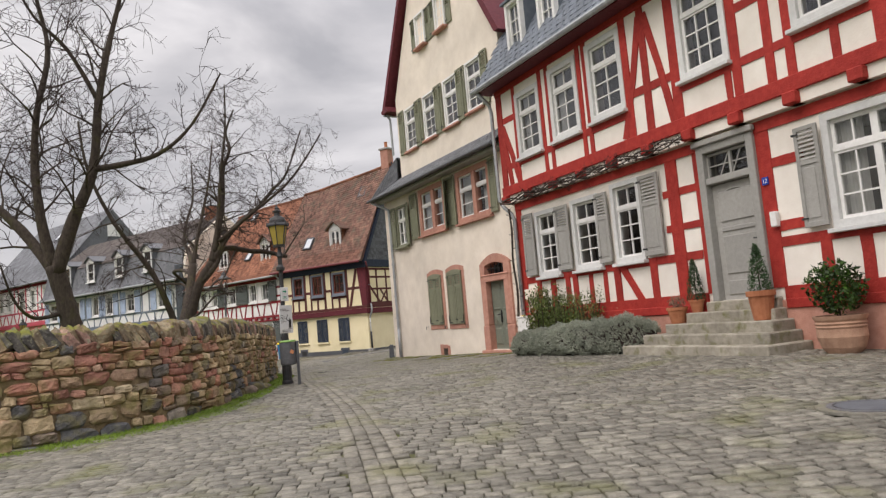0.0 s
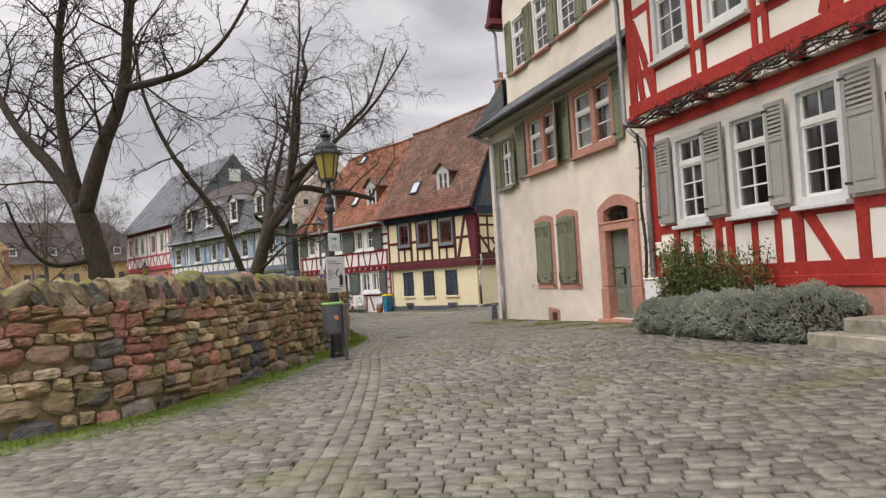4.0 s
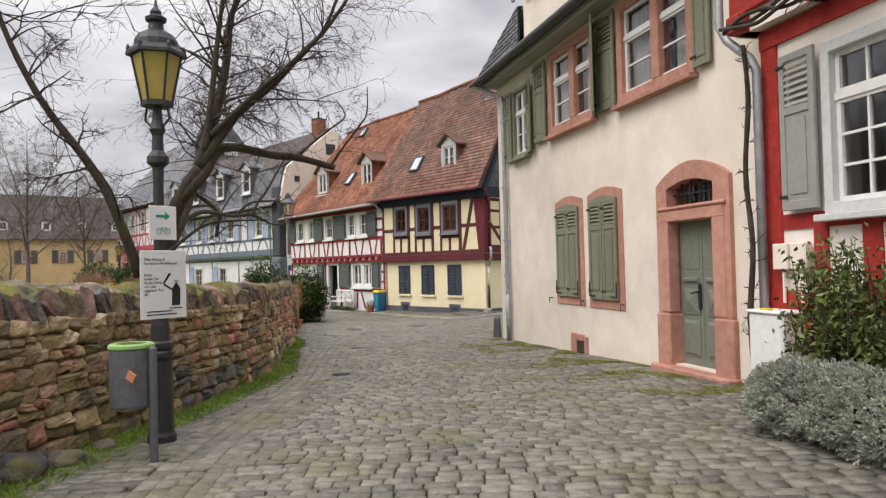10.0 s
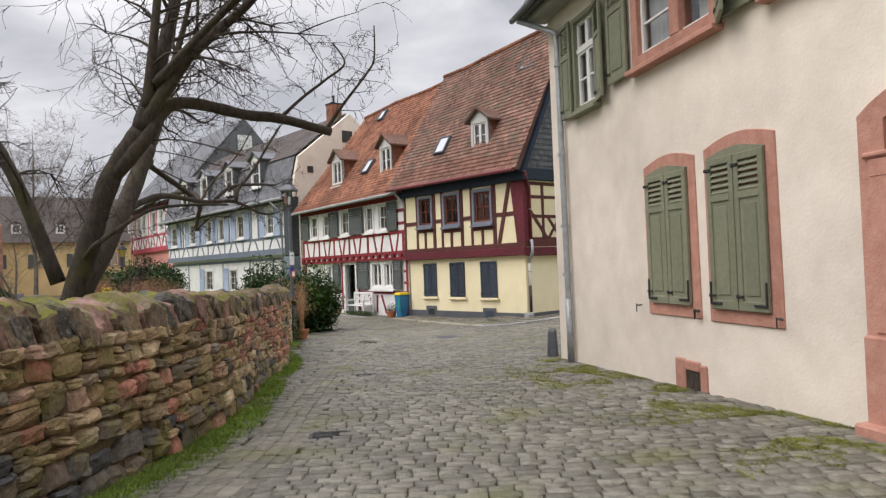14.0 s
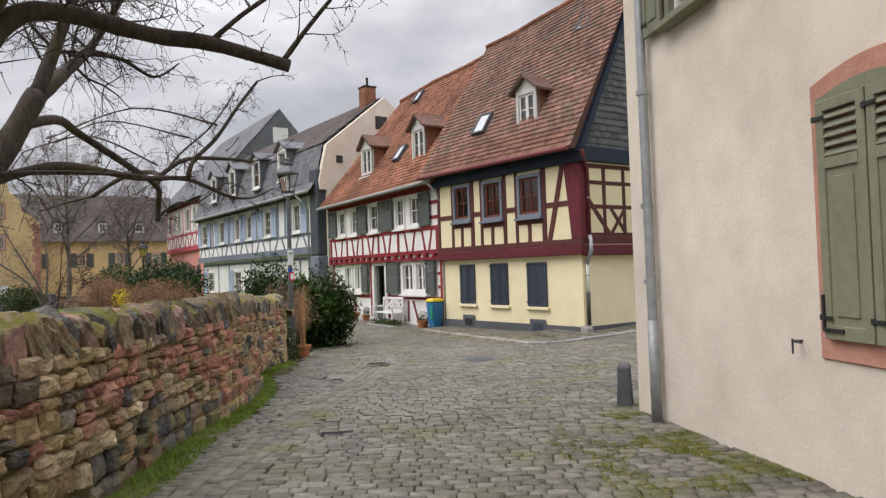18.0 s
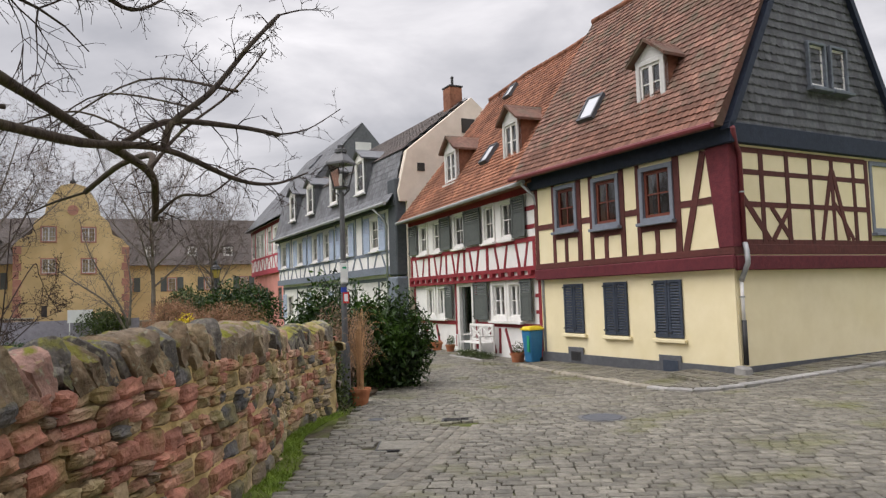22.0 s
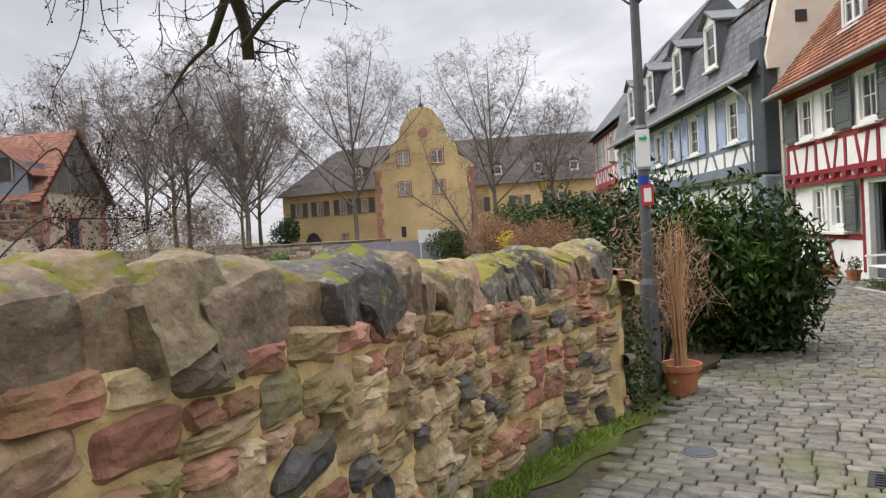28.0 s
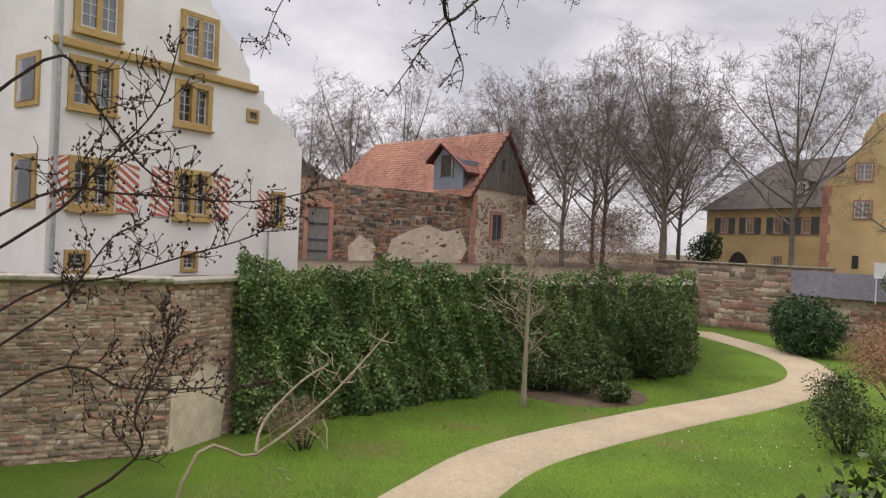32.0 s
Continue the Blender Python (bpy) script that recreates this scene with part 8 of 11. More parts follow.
t2.limb([(-7.4, 23.57, 4.43), (-6.44, 23.49, 5.12), (-5.09, 23.45, 6.07), (-4.36, 23.47, 6.9), (-3.79, 23.52, 7.75)], 0.07, 0.02, 3, 0.4, 1.2)
t2.limb([(-10.62, 29.34, 3.3), (-11.0, 29.7, 3.6), (-12.0, 30.0, 3.62), (-12.88, 30.07, 3.3)], 0.05, 0.04, 0)
t2.limb([(-12.88, 30.07, 3.3), (-13.5, 30.0, 3.2), (-14.27, 30.04, 3.1), (-14.6, 30.38, 3.45), (-15.3, 30.9, 3.69)], 0.024, 0.006, 1, 0.22, 0.3)
for pts in ([(-14.27, 30.04, 3.1), (-14.15, 29.85, 2.85), (-14.1, 29.77, 2.7), (-13.9, 29.61, 2.4)], [(-14.27, 30.04, 3.1), (-14.22, 30.1, 2.9), (-14.2, 30.16, 2.72), (-14.2, 30.14, 2.55)],
            [(-13.4, 29.2, 4.2), (-14.0, 29.32, 3.72), (-14.0, 29.55, 3.42), (-14.0, 29.63, 3.2)], [(-13.6, 29.1, 4.1), (-14.0, 29.11, 3.72), (-14.0, 28.98, 3.32), (-14.0, 28.82, 3.02), (-14.0, 28.72, 2.68)],
            [(-14.0, 30.2, 4.5), (-14.8, 30.4, 4.08), (-14.9, 30.58, 3.81), (-14.9, 30.42, 3.27)], [(-15.2, 31.2, 4.9), (-15.6, 31.35, 4.44), (-15.6, 31.19, 3.65)], [(-15.4, 31.4, 5.0), (-16.0, 31.7, 4.62), (-16.2, 32.02, 4.28)]):
    t2.limb(pts, 0.009, 0.003, 1, 0.14, 0.2, 0.15)
t2.limb([(-11.0, 29.8, 3.75), (-12.4, 29.6, 4.4), (-13.4, 29.2, 4.2), (-13.6, 29.1, 4.1)], 0.02, 0.01, 1, 0.3, 0.3)
t2.limb([(-10.6, 30.2, 4.3), (-12.5, 30.1, 4.8), (-14.0, 30.2, 4.5)], 0.02, 0.009, 1, 0.3, 0.3)
t2.limb([(-10.18, 30.53, 4.57), (-12.5, 30.8, 5.2), (-15.2, 31.2, 4.9), (-15.4, 31.4, 5.0)], 0.025, 0.009, 1, 0.3, 0.3)
t2.done("bare_tree", "bare spreading tree with mossy trunk leaning over the wall", BARK, TWIG)

t1 = Wood(9, 0.008, 0.03)
t1.limb([(-9.15, 17.8, -1.2), (-9.29, 17.71, 1.55), (-9.43, 17.64, 2.54), (-9.62, 17.53, 3.39)], 0.29, 0.20, 0, sides=14)
t1.limb([(-9.62, 17.53, 3.39), (-9.81, 17.43, 4.38), (-9.91, 17.37, 5.8), (-9.84, 17.41, 7.25), (-9.68, 17.73, 8.97), (-10.01, 17.78, 10.84), (-9.9, 17.9, 13.0)], 0.15, 0.03, 3, 0.40, 2.0)
t1.limb([(-9.55, 17.53, 3.2), (-9.11, 17.58, 4.48), (-8.63, 17.71, 5.76), (-8.46, 17.79, 7.53), (-8.27, 17.99, 8.94), (-7.98, 18.34, 10.77), (-7.7, 18.5, 13.0)], 0.19, 0.03, 3, 0.40, 2.0)
t1.limb([(-8.63, 17.71, 5.76), (-7.71, 17.58, 5.8), (-6.82, 17.52, 5.99), (-6.0, 17.5, 6.64), (-5.23, 17.54, 7.9)], 0.10, 0.02, 3, 0.4, 1.5)
t1.limb([(-9.62, 17.53, 3.3), (-10.43, 17.65, 4.32), (-11.29, 17.71, 5.27), (-12.04, 17.81, 6.67), (-12.6, 17.9, 9.0)], 0.17, 0.03, 3, 0.43, 2.0)
t1.limb([(-8.46, 17.79, 7.53), (-9.0, 17.41, 8.78), (-9.64, 17.07, 9.58), (-10.03, 16.84, 10.53)], 0.07, 0.02, 3, 0.45, 1.6)
t1.limb([(-9.48, 17.61, 2.2), (-9.71, 16.79, 2.1), (-9.84, 16.25, 2.5), (-9.85, 15.78, 3.29)], 0.06, 0.02, 2, 0.4, 0.9)
t1.done("bare_tree", "tall bare forked tree behind the boundary wall", BARK, TWIG)

sp = Wood(12, 0.003, 0.0, 0.7)
sp.limb([(-11.5, 27.3, -2.0), (-11.5, 27.6, -0.3), (-11.45, 27.9, 1.2), (-11.4, 28.0, 2.6)], 0.018, 0.006, 1, 0.25, 0.35)
for q in ([(-11.48, 27.75, 0.6), (-12.2, 28.13, 1.11), (-12.28, 28.49, 1.21), (-12.31, 28.8, 1.32), (-12.31, 29.12, 1.43), (-12.25, 29.31, 1.55)],
          [(-11.5, 27.65, 0.2), (-11.88, 28.39, 0.83), (-12.04, 28.69, 0.75), (-12.27, 28.99, 0.72), (-12.43, 29.21, 0.72)],
          [(-11.44, 27.9, 1.4), (-11.69, 28.46, 2.07), (-11.77, 28.6, 1.95), (-11.86, 28.78, 1.7), (-11.93, 28.93, 1.61), (-11.98, 29.06, 1.56)],
          [(-11.46, 27.9, 1.0), (-11.61, 28.53, 1.46), (-11.7, 28.68, 1.67), (-11.79, 28.86, 1.93), (-11.82, 28.93, 2.23)],
          [(-11.45, 27.9, 1.1), (-11.87, 28.37, 1.56), (-12.03, 28.66, 1.59), (-12.21, 29.14, 1.59), (-12.29, 29.48, 1.68)],
          [(-11.48, 27.7, 0.5), (-12.07, 28.3, 1.04), (-12.12, 28.4, 1.17), (-12.19, 28.53, 1.4), (-12.25, 28.65, 1.47)],
          [(-11.5, 27.6, -0.2), (-11.55, 28.83, 0.52), (-11.59, 28.9, 0.76), (-11.72, 28.95, 0.96), (-11.73, 28.96, 1.11)]):
    sp.limb(q, 0.008, 0.0025, 1, 0.10, 0.18, 0.3)
sp.done("budding_sapling", "thin budding sapling growing behind the wall", TWIG, TWIG)
sp2 = Wood(14, 0.003, 0.0, 0.0)
sp2.limb([(-11.6, 28.8, -1.2), (-11.75, 29.03, 0.45), (-12.03, 29.25, 0.49), (-12.29, 29.52, 0.69), (-12.52, 29.78, 0.98)], 0.011, 0.004, 1, 0.25, 0.3, 0.5)
sp2.limb([(-12.03, 29.25, 0.5), (-12.14, 29.26, 0.61), (-12.27, 29.39, 0.76), (-12.39, 29.5, 0.83)], 0.008, 0.004, 1, 0.2, 0.2)
sp2.done("pale_sapling", "pale leafless shoot growing behind the wall", YOUNG_BARK, YOUNG_BARK)

# Far bare trees: three kinds, repeated over the park.
def far_tree(seed, h, stems, spread):
    """A winter park tree: a short bole, rising limbs and a rounded crown of fine twigs."""
    w = Wood(seed, 0.011, 0.03)
    rng = random.Random(seed)
    bole = h * 0.2
    w.limb([(0, 0, -0.4), (0.08, 0.03, bole), (-0.1, 0.12, h * 0.45), (0.1, 0.0, h * 0.72), (0.0, 0.1, h * 0.97)], 0.24, 0.015, 3, 0.5, h * 0.16, 0.35, 8)
    for k in range(stems):
        a = 2.4 * k + rng.uniform(-0.4, 0.4)
        z0 = bole + h * 0.34 * (k / stems)
        z1 = z0 + h * rng.uniform(0.34, 0.46)
        rad = spread * math.sqrt(max(0.12, 1 - ((z1 / h - 0.56) / 0.5) ** 2)) * rng.uniform(0.85, 1.05)
        c_, s_ = math.cos(a) * rad, math.sin(a) * rad
        w.limb([(0, 0.06, z0), (0.30 * c_, 0.30 * s_, z0 + (z1 - z0) * 0.24), (0.66 * c_, 0.66 * s_, z0 + (z1 - z0) * 0.58), (0.90 * c_, 0.90 * s_, z0 + (z1 - z0) * 0.85), (c_, s_, z1 + 0.3)], 0.10, 0.015, 3, 0.5, h * 0.155, 0.25, 6)
    return w.done("park_tree", "tall bare park tree seen across the garden", HAZED_BARK, HAZED_TWIG, "bare park trees")


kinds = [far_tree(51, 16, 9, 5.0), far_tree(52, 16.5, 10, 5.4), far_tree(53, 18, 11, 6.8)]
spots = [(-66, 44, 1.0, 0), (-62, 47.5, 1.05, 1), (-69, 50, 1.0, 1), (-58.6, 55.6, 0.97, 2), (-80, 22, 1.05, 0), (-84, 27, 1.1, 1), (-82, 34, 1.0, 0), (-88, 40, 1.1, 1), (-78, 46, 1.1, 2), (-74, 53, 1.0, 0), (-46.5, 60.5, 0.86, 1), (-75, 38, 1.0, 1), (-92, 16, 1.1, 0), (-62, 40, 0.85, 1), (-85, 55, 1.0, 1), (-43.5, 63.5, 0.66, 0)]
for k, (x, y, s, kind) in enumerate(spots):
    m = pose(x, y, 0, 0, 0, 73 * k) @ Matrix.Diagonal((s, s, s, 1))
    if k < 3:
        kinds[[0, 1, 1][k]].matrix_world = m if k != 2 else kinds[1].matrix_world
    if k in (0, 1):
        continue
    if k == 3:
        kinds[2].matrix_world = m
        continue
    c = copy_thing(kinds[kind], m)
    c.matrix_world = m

lt = Wood(58, 0.009, 0.0)
for q in ([(-45.4, 57.6, -2.4), (-45.6, 57.5, 0.5), (-46.2, 56.6, 2.8), (-46.9, 55.6, 5.2), (-47.2, 55.0, 7.6)], [(-45.5, 57.5, -0.6), (-46.0, 56.5, 1.6), (-47.3, 54.6, 3.4), (-48.2, 53.4, 4.6)], [(-45.5, 57.6, 0.2), (-45.3, 57.6, 3.0), (-45.6, 57.4, 5.6)]):
    lt.limb(q, 0.11, 0.02, 2, 0.4, 1.5, 0.25, 6)
lt.done("leaning_tree", "thin bare leaning tree before the yellow manor", HAZED_BARK, HAZED_TWIG)

yt = Wood(61, 0.012, -0.02)
yt.limb([(0, 0, -0.1), (0.03, 0, 1.5), (0, 0.02, 3.4), (0.02, 0, 5.0)], 0.10, 0.02, 2, 0.2, 1.25, 0.35)
young = yt.done("young_tree", "young pale-barked tree on the lawn", YOUNG_BARK, YOUNG_BARK)
young.matrix_world = pose(-30.0, 33.0, GARDEN)


def bush(name, at, radii, n, size, leaf, label, seed, aspect=0.5, stems=True, category="shrub", up=0.2, shell=0.5, lumps=7, low=0.0):
    """A leafy shrub: twigs inside and many leaves in uneven clumps."""
    rs = np.random.RandomState(seed)
    b = thing(name, Matrix.Translation(at), label, category)
    pts = []
    for k in range(lumps):
        d = rs.normal(size=3)
        d[2] = abs(d[2]) * 0.8 - 3 * low * rs.rand()
        d /= np.linalg.norm(d)
        c = d * np.array(radii) * rs.uniform(0.25, 0.55)
        pts.append(ball_points(n // lumps, rs, np.array(radii) * rs.uniform(0.45, 0.68), c + np.array([0, 0, radii[2] * 0.75]), shell))
    pts = np.concatenate(pts)
    pts = pts[pts[:, 2] > 0.02]
    v, f = leaf_cloud(pts, size, size * 0.3, rs, aspect, up)
    tagged(arrays("foliage", v, f, leaf, b), kind="stuff")
    if stems:
        s = Shape()
        for k in range(14):
            e = pts[rs.randint(len(pts))]
            s.tube([(e[0] * 0.15, e[1] * 0.15, -0.1), (e[0] * 0.55, e[1] * 0.55, e[2] * 0.55), tuple(e)], [0.02, 0.014, 0.006], 5, caps=False)
        tagged(s.done("twigwork", TWIG, b), kind="stuff")
    return b


bush("laurel_bush", (-11.05, 35.75, -0.42), (1.12, 1.05, 1.22), 21000, 0.13, LEAF_LAUREL, "large glossy dark green laurel bush beside the lamp post", 71, 0.36, shell=0.35, lumps=24, low=0.5, up=0.8)
bush("laurel_bush", (-12.85, 36.3, -0.5), (1.3, 1.2, 1.42), 15000, 0.13, LEAF_LAUREL, "broad dark green laurel bush behind the wall", 72, 0.36, shell=0.35, lumps=22, low=0.4, up=0.8)
bush("evergreen_shrub", (-26.4, 48.2, -0.7), (2.6, 1.8, 2.1), 9000, 0.15, LEAF_LAUREL, "dark evergreen shrubs behind the garden bank", 73)
bush("evergreen_shrub", (-29.9, 48.2, -0.9), (2.2, 1.8, 2.2), 8000, 0.15, LEAF_OLIVE, "dull green shrubs on the garden bank", 74)
bush("brown_shrub", (-24.4, 45.2, -0.55), (2.3, 1.6, 1.2), 9000, 0.13, LEAF_RUST, "brown leafless thicket behind the wall", 75, 0.16)
bush("brown_shrub", (-28.4, 45.6, -0.7), (2.0, 1.5, 1.55), 9000, 0.13, LEAF_RUST, "brown leafless thicket on the bank", 76, 0.16)
bush("brown_shrub", (-23.2, 42.4, -1.2), (2.4, 1.5, 1.0), 8000, 0.13, LEAF_RUST, "low rusty winter scrub on the bank", 73, 0.16)
bush("brown_shrub", (-27.6, 42.6, -2.3), (2.2, 1.5, 1.1), 7000, 0.13, LEAF_RUST, "low rusty winter scrub on the bank", 74, 0.16)
bush("brown_shrub", (-29.6, 44.0, -1.9), (2.0, 1.4, 1.1), 7000, 0.13, LEAF_RUST, "low rusty winter scrub on the bank", 99, 0.16, low=0.2)
bush("forsythia", (-26.7, 45.1, -0.15), (0.5, 0.5, 0.85), 460, 0.10, LEAF_YELLOW, "yellow flowering forsythia on the bank", 77, 0.6)
bush("brown_shrub", (-11.0, 34.2, -0.4), (0.75, 0.5, 1.0), 3800, 0.12, LEAF_BROWN, "dry brown climber by the lamp post", 78, 0.14)
bush("evergreen_shrub", (-13.4, 33.6, -1.2), (1.5, 1.0, 0.95), 3000, 0.1, LEAF_OLIVE, "low grey-green ground cover behind the wall", 79)
bush("conifer", (-44.0, 48.9, GARDEN), (2.4, 2.2, 2.1), 6000, 0.3, LEAF_CONIFER, "broad dark yew on the lawn", 80, 0.25, lumps=13, low=0.5)
bush("yew", (-35.3, 38.6, GARDEN), (1.9, 1.8, 1.75), 5500, 0.17, LEAF_OLIVE, "olive-green shrub at the end of the ivy wall", 81, 0.3, lumps=11, low=0.5)
for k, (x, y, r, h) in enumerate(((-31.9, 34.9, 1.0, 0.65), (-33.4, 36.2, 0.9, 0.7), (-30.9, 35.9, 0.5, 0.4), (-32.2, 33.9, 0.6, 0.5))):
    bush("rhododendron", (x, y, GARDEN), (r, r, h), 1200, 0.17, LEAF_OLIVE, "low rhododendron in a bed by the ivy wall", 82 + k, 0.4)
tagged(Shape().lathe([(2.2, 0.0), (2.0, 0.06), (0.4, 0.09)], 20, -32.4, 35.2, GARDEN).done("flower_bed", EARTH), "dark earth bed round the rhododendrons", "flower bed", kind="structure")
bush("holly", (-30.4, 42.6, GARDEN), (0.95, 0.95, 1.0), 1800, 0.12, LEAF_OLIVE, "small grey-green shrub beside the path", 87, 0.35, lumps=10, low=0.2)
bush("holly", (-26.3, 40.5, GARDEN), (1.3, 1.3, 1.05), 2600, 0.11, LEAF_OLIVE, "dense grey-green shrub beside the path", 88, 0.35, lumps=12, low=0.45)
bush("holly", (-38.5, 49.5, GARDEN), (2.3, 1.8, 1.4), 2600, 0.16, LEAF_BROWN, "lilac-brown thicket beyond the lawn", 89, 0.16)
bush("brown_shrub", (-24.9, 27.4, GARDEN), (1.5, 1.2, 0.7), 1700, 0.12, LEAF_BROWN, "withered brown stems under the ivy wall", 90, 0.12)
bush("evergreen_shrub", (-47.0, 57.0, -1.2), (2.2, 2.0, 1.6), 2500, 0.2, LEAF_OLIVE, "evergreen shrub before the yellow manor", 91)
bush("conifer", (-66.5, 52.4, 0.0), (1.6, 1.6, 2.0), 1600, 0.25, LEAF_CONIFER, "dark round evergreen by the ochre wing", 92)
for k, (x, y) in enumerate(((-76, 30), (-74, 36), (-72, 42), (-78, 48), (-70, 47), (-66.5, 38.5), (-84, 42), (-64, 43.5))):
    bush("thicket", (x, y, 0), (3.8, 3.4, 3.3), 2600, 0.35, LEAF_BROWN, "brown winter thicket beyond the garden", 100 + k, 0.12, stems=False)
for k, (x, y) in enumerate(((-64.0, 38.6), (-62.5, 40.4), (-61.3, 42.2), (-60.0, 44.2), (-58.4, 45.2))):
    bush("thicket", (x, y, 0), (1.8, 1.7, 1.3), 1100, 0.26, LEAF_BROWN, "brown winter brush along the garden's edge", 120 + k, 0.12, stems=False)
tagged(Shape().slab([(-10.15, 32.95), (-10.28, 33.5), (-10.55, 34.2), (-10.72, 34.9), (-11.1, 35.6), (-11.3, 36.3), (-11.75, 37.2), (-12.2, 37.9), (-13.5, 38.2), (-15.0, 36.5), (-13.5, 34.0), (-11.2, 32.6), (-10.55, 32.75)], -0.6, -0.318).done("planting_bed", EARTH), "dark earth bed under the laurel bushes", "flower bed", kind="structure")
# Ivy on the moat wall.
rs = np.random.RandomState(95)


def ivy(a, b, z0, z1, n, seed, gap=None, size=0.17):
    """A hanging coat of ivy leaves on a wall from a to b."""
    rs = np.random.RandomState(seed)
    t = rs.uniform(0, 1, n)
    z = z0 + (z1 - z0 + 0.16 * np.sin(t * 11 + seed) + 0.09 * np.sin(t * 29) + 0.06 * np.sin(t * 71)) * rs.uniform(0, 1, n)
    a, b = np.array(a), np.array(b)
    d = (b - a) / np.linalg.norm(b - a)
    out = np.array([d[1], -d[0]])
    bulge = 0.18 + 0.42 * np.clip(1 - (z - z0) / (z1 - z0), 0, 1) ** 0.7 * (0.6 + 0.4 * np.sin(t * 17 + z * 2)) + 0.12 * np.sin(t * 60 + 3 * z)
    keep = np.ones(n, bool)
    if gap:
        keep = ~((np.abs(t - gap[0]) < gap[1] * np.clip(1.0 - (z - z0) / 1.5, 0, 1)) & (z < z0 + 1.5))
    off = rs.uniform(0.02, 1.0, n) ** 0.5 * bulge
    p = a + (b - a) * t[:, None] + out * off[:, None]
    pts = np.stack([p[:, 0], p[:, 1], z + rs.normal(0, 0.05, n)], 1)[keep]
    v, f = leaf_cloud(pts, size, 0.02, rs, 0.85, -0.5)
    return v, f


parts_ = [ivy((-26.0, 25.4), (-32.4, 32.4), GARDEN, 0.72, 48000, 96, (0.93, 0.035), 0.095), ivy((-32.4, 32.4), (-37.3, 40.7), GARDEN, 0.62, 30000, 97, None, 0.095)]
vv = np.concatenate([parts_[0][0], parts_[1][0]])
ff = np.concatenate([parts_[0][1], parts_[1][1] + len(parts_[0][0])])
tagged(arrays("ivy", vv, ff, LEAF_IVY), "dense dark green ivy hanging over the moat wall", "ivy", kind="stuff")
v, f = ivy((-10.25, 32.3), (-10.62, 32.95), -0.4, 0.90, 2600, 98, None, 0.05)
tagged(arrays("ivy", v, f, LEAF_OLIVE), "dark ivy trailing over the end of the stone wall", "ivy", kind="stuff")

# Grass and daisies on the lawn below.
rs = np.random.RandomState(131)
gq = np.column_stack([rs.uniform(-37, -20.5, 60000), rs.uniform(26, 45, 60000)])
gq = gq[(land_z(gq[:, 0], gq[:, 1]) < GARDEN + 0.05)]
near_path = np.array([np.min(np.hypot(*(path_pts - q).T)) for q in gq])
gq = gq[near_path > 1.0]
v, f = strip_blades(np.column_stack([gq, land_z(gq[:, 0], gq[:, 1]) - 0.005]), 0.055, 0.8, 0.016, rs)
tagged(arrays("lawn_grass", v, f, GRASS), "short green grass of the sunken lawn", "grass", kind="stuff")
dq = gq[rs.randint(0, len(gq), 900)]
dq = dq[(dq[:, 0] > -30) & (dq[:, 1] > 36)]
v, f = leaf_cloud(np.column_stack([dq, land_z(dq[:, 0], dq[:, 1]) + 0.05]), 0.035, 0.01, rs, 1.0, 0.0)
tagged(arrays("daisies", v, f, SIGN_WHITE), "tiny white daisies in the lawn", "flowers", kind="stuff")

# ---- street furniture and things by the houses ----
def six(sh, r0, r1, z0, z1, cx=0.0, cy=0.0, sides=6, turn=0.5):
    """A tapered six-sided body."""
    ring = lambda r, z: [(cx + r * math.cos(2 * math.pi * (k + turn) / sides), cy + r * math.sin(2 * math.pi * (k + turn) / sides), z) for k in range(sides)]  # noqa: E731
    sh.add(ring(r0, z0) + ring(r1, z1), [tuple(range(sides - 1, -1, -1)), tuple(range(sides, 2 * sides))] + [(k, (k + 1) % sides, (k + 1) % sides + sides, k + sides) for k in range(sides)])
    return sh


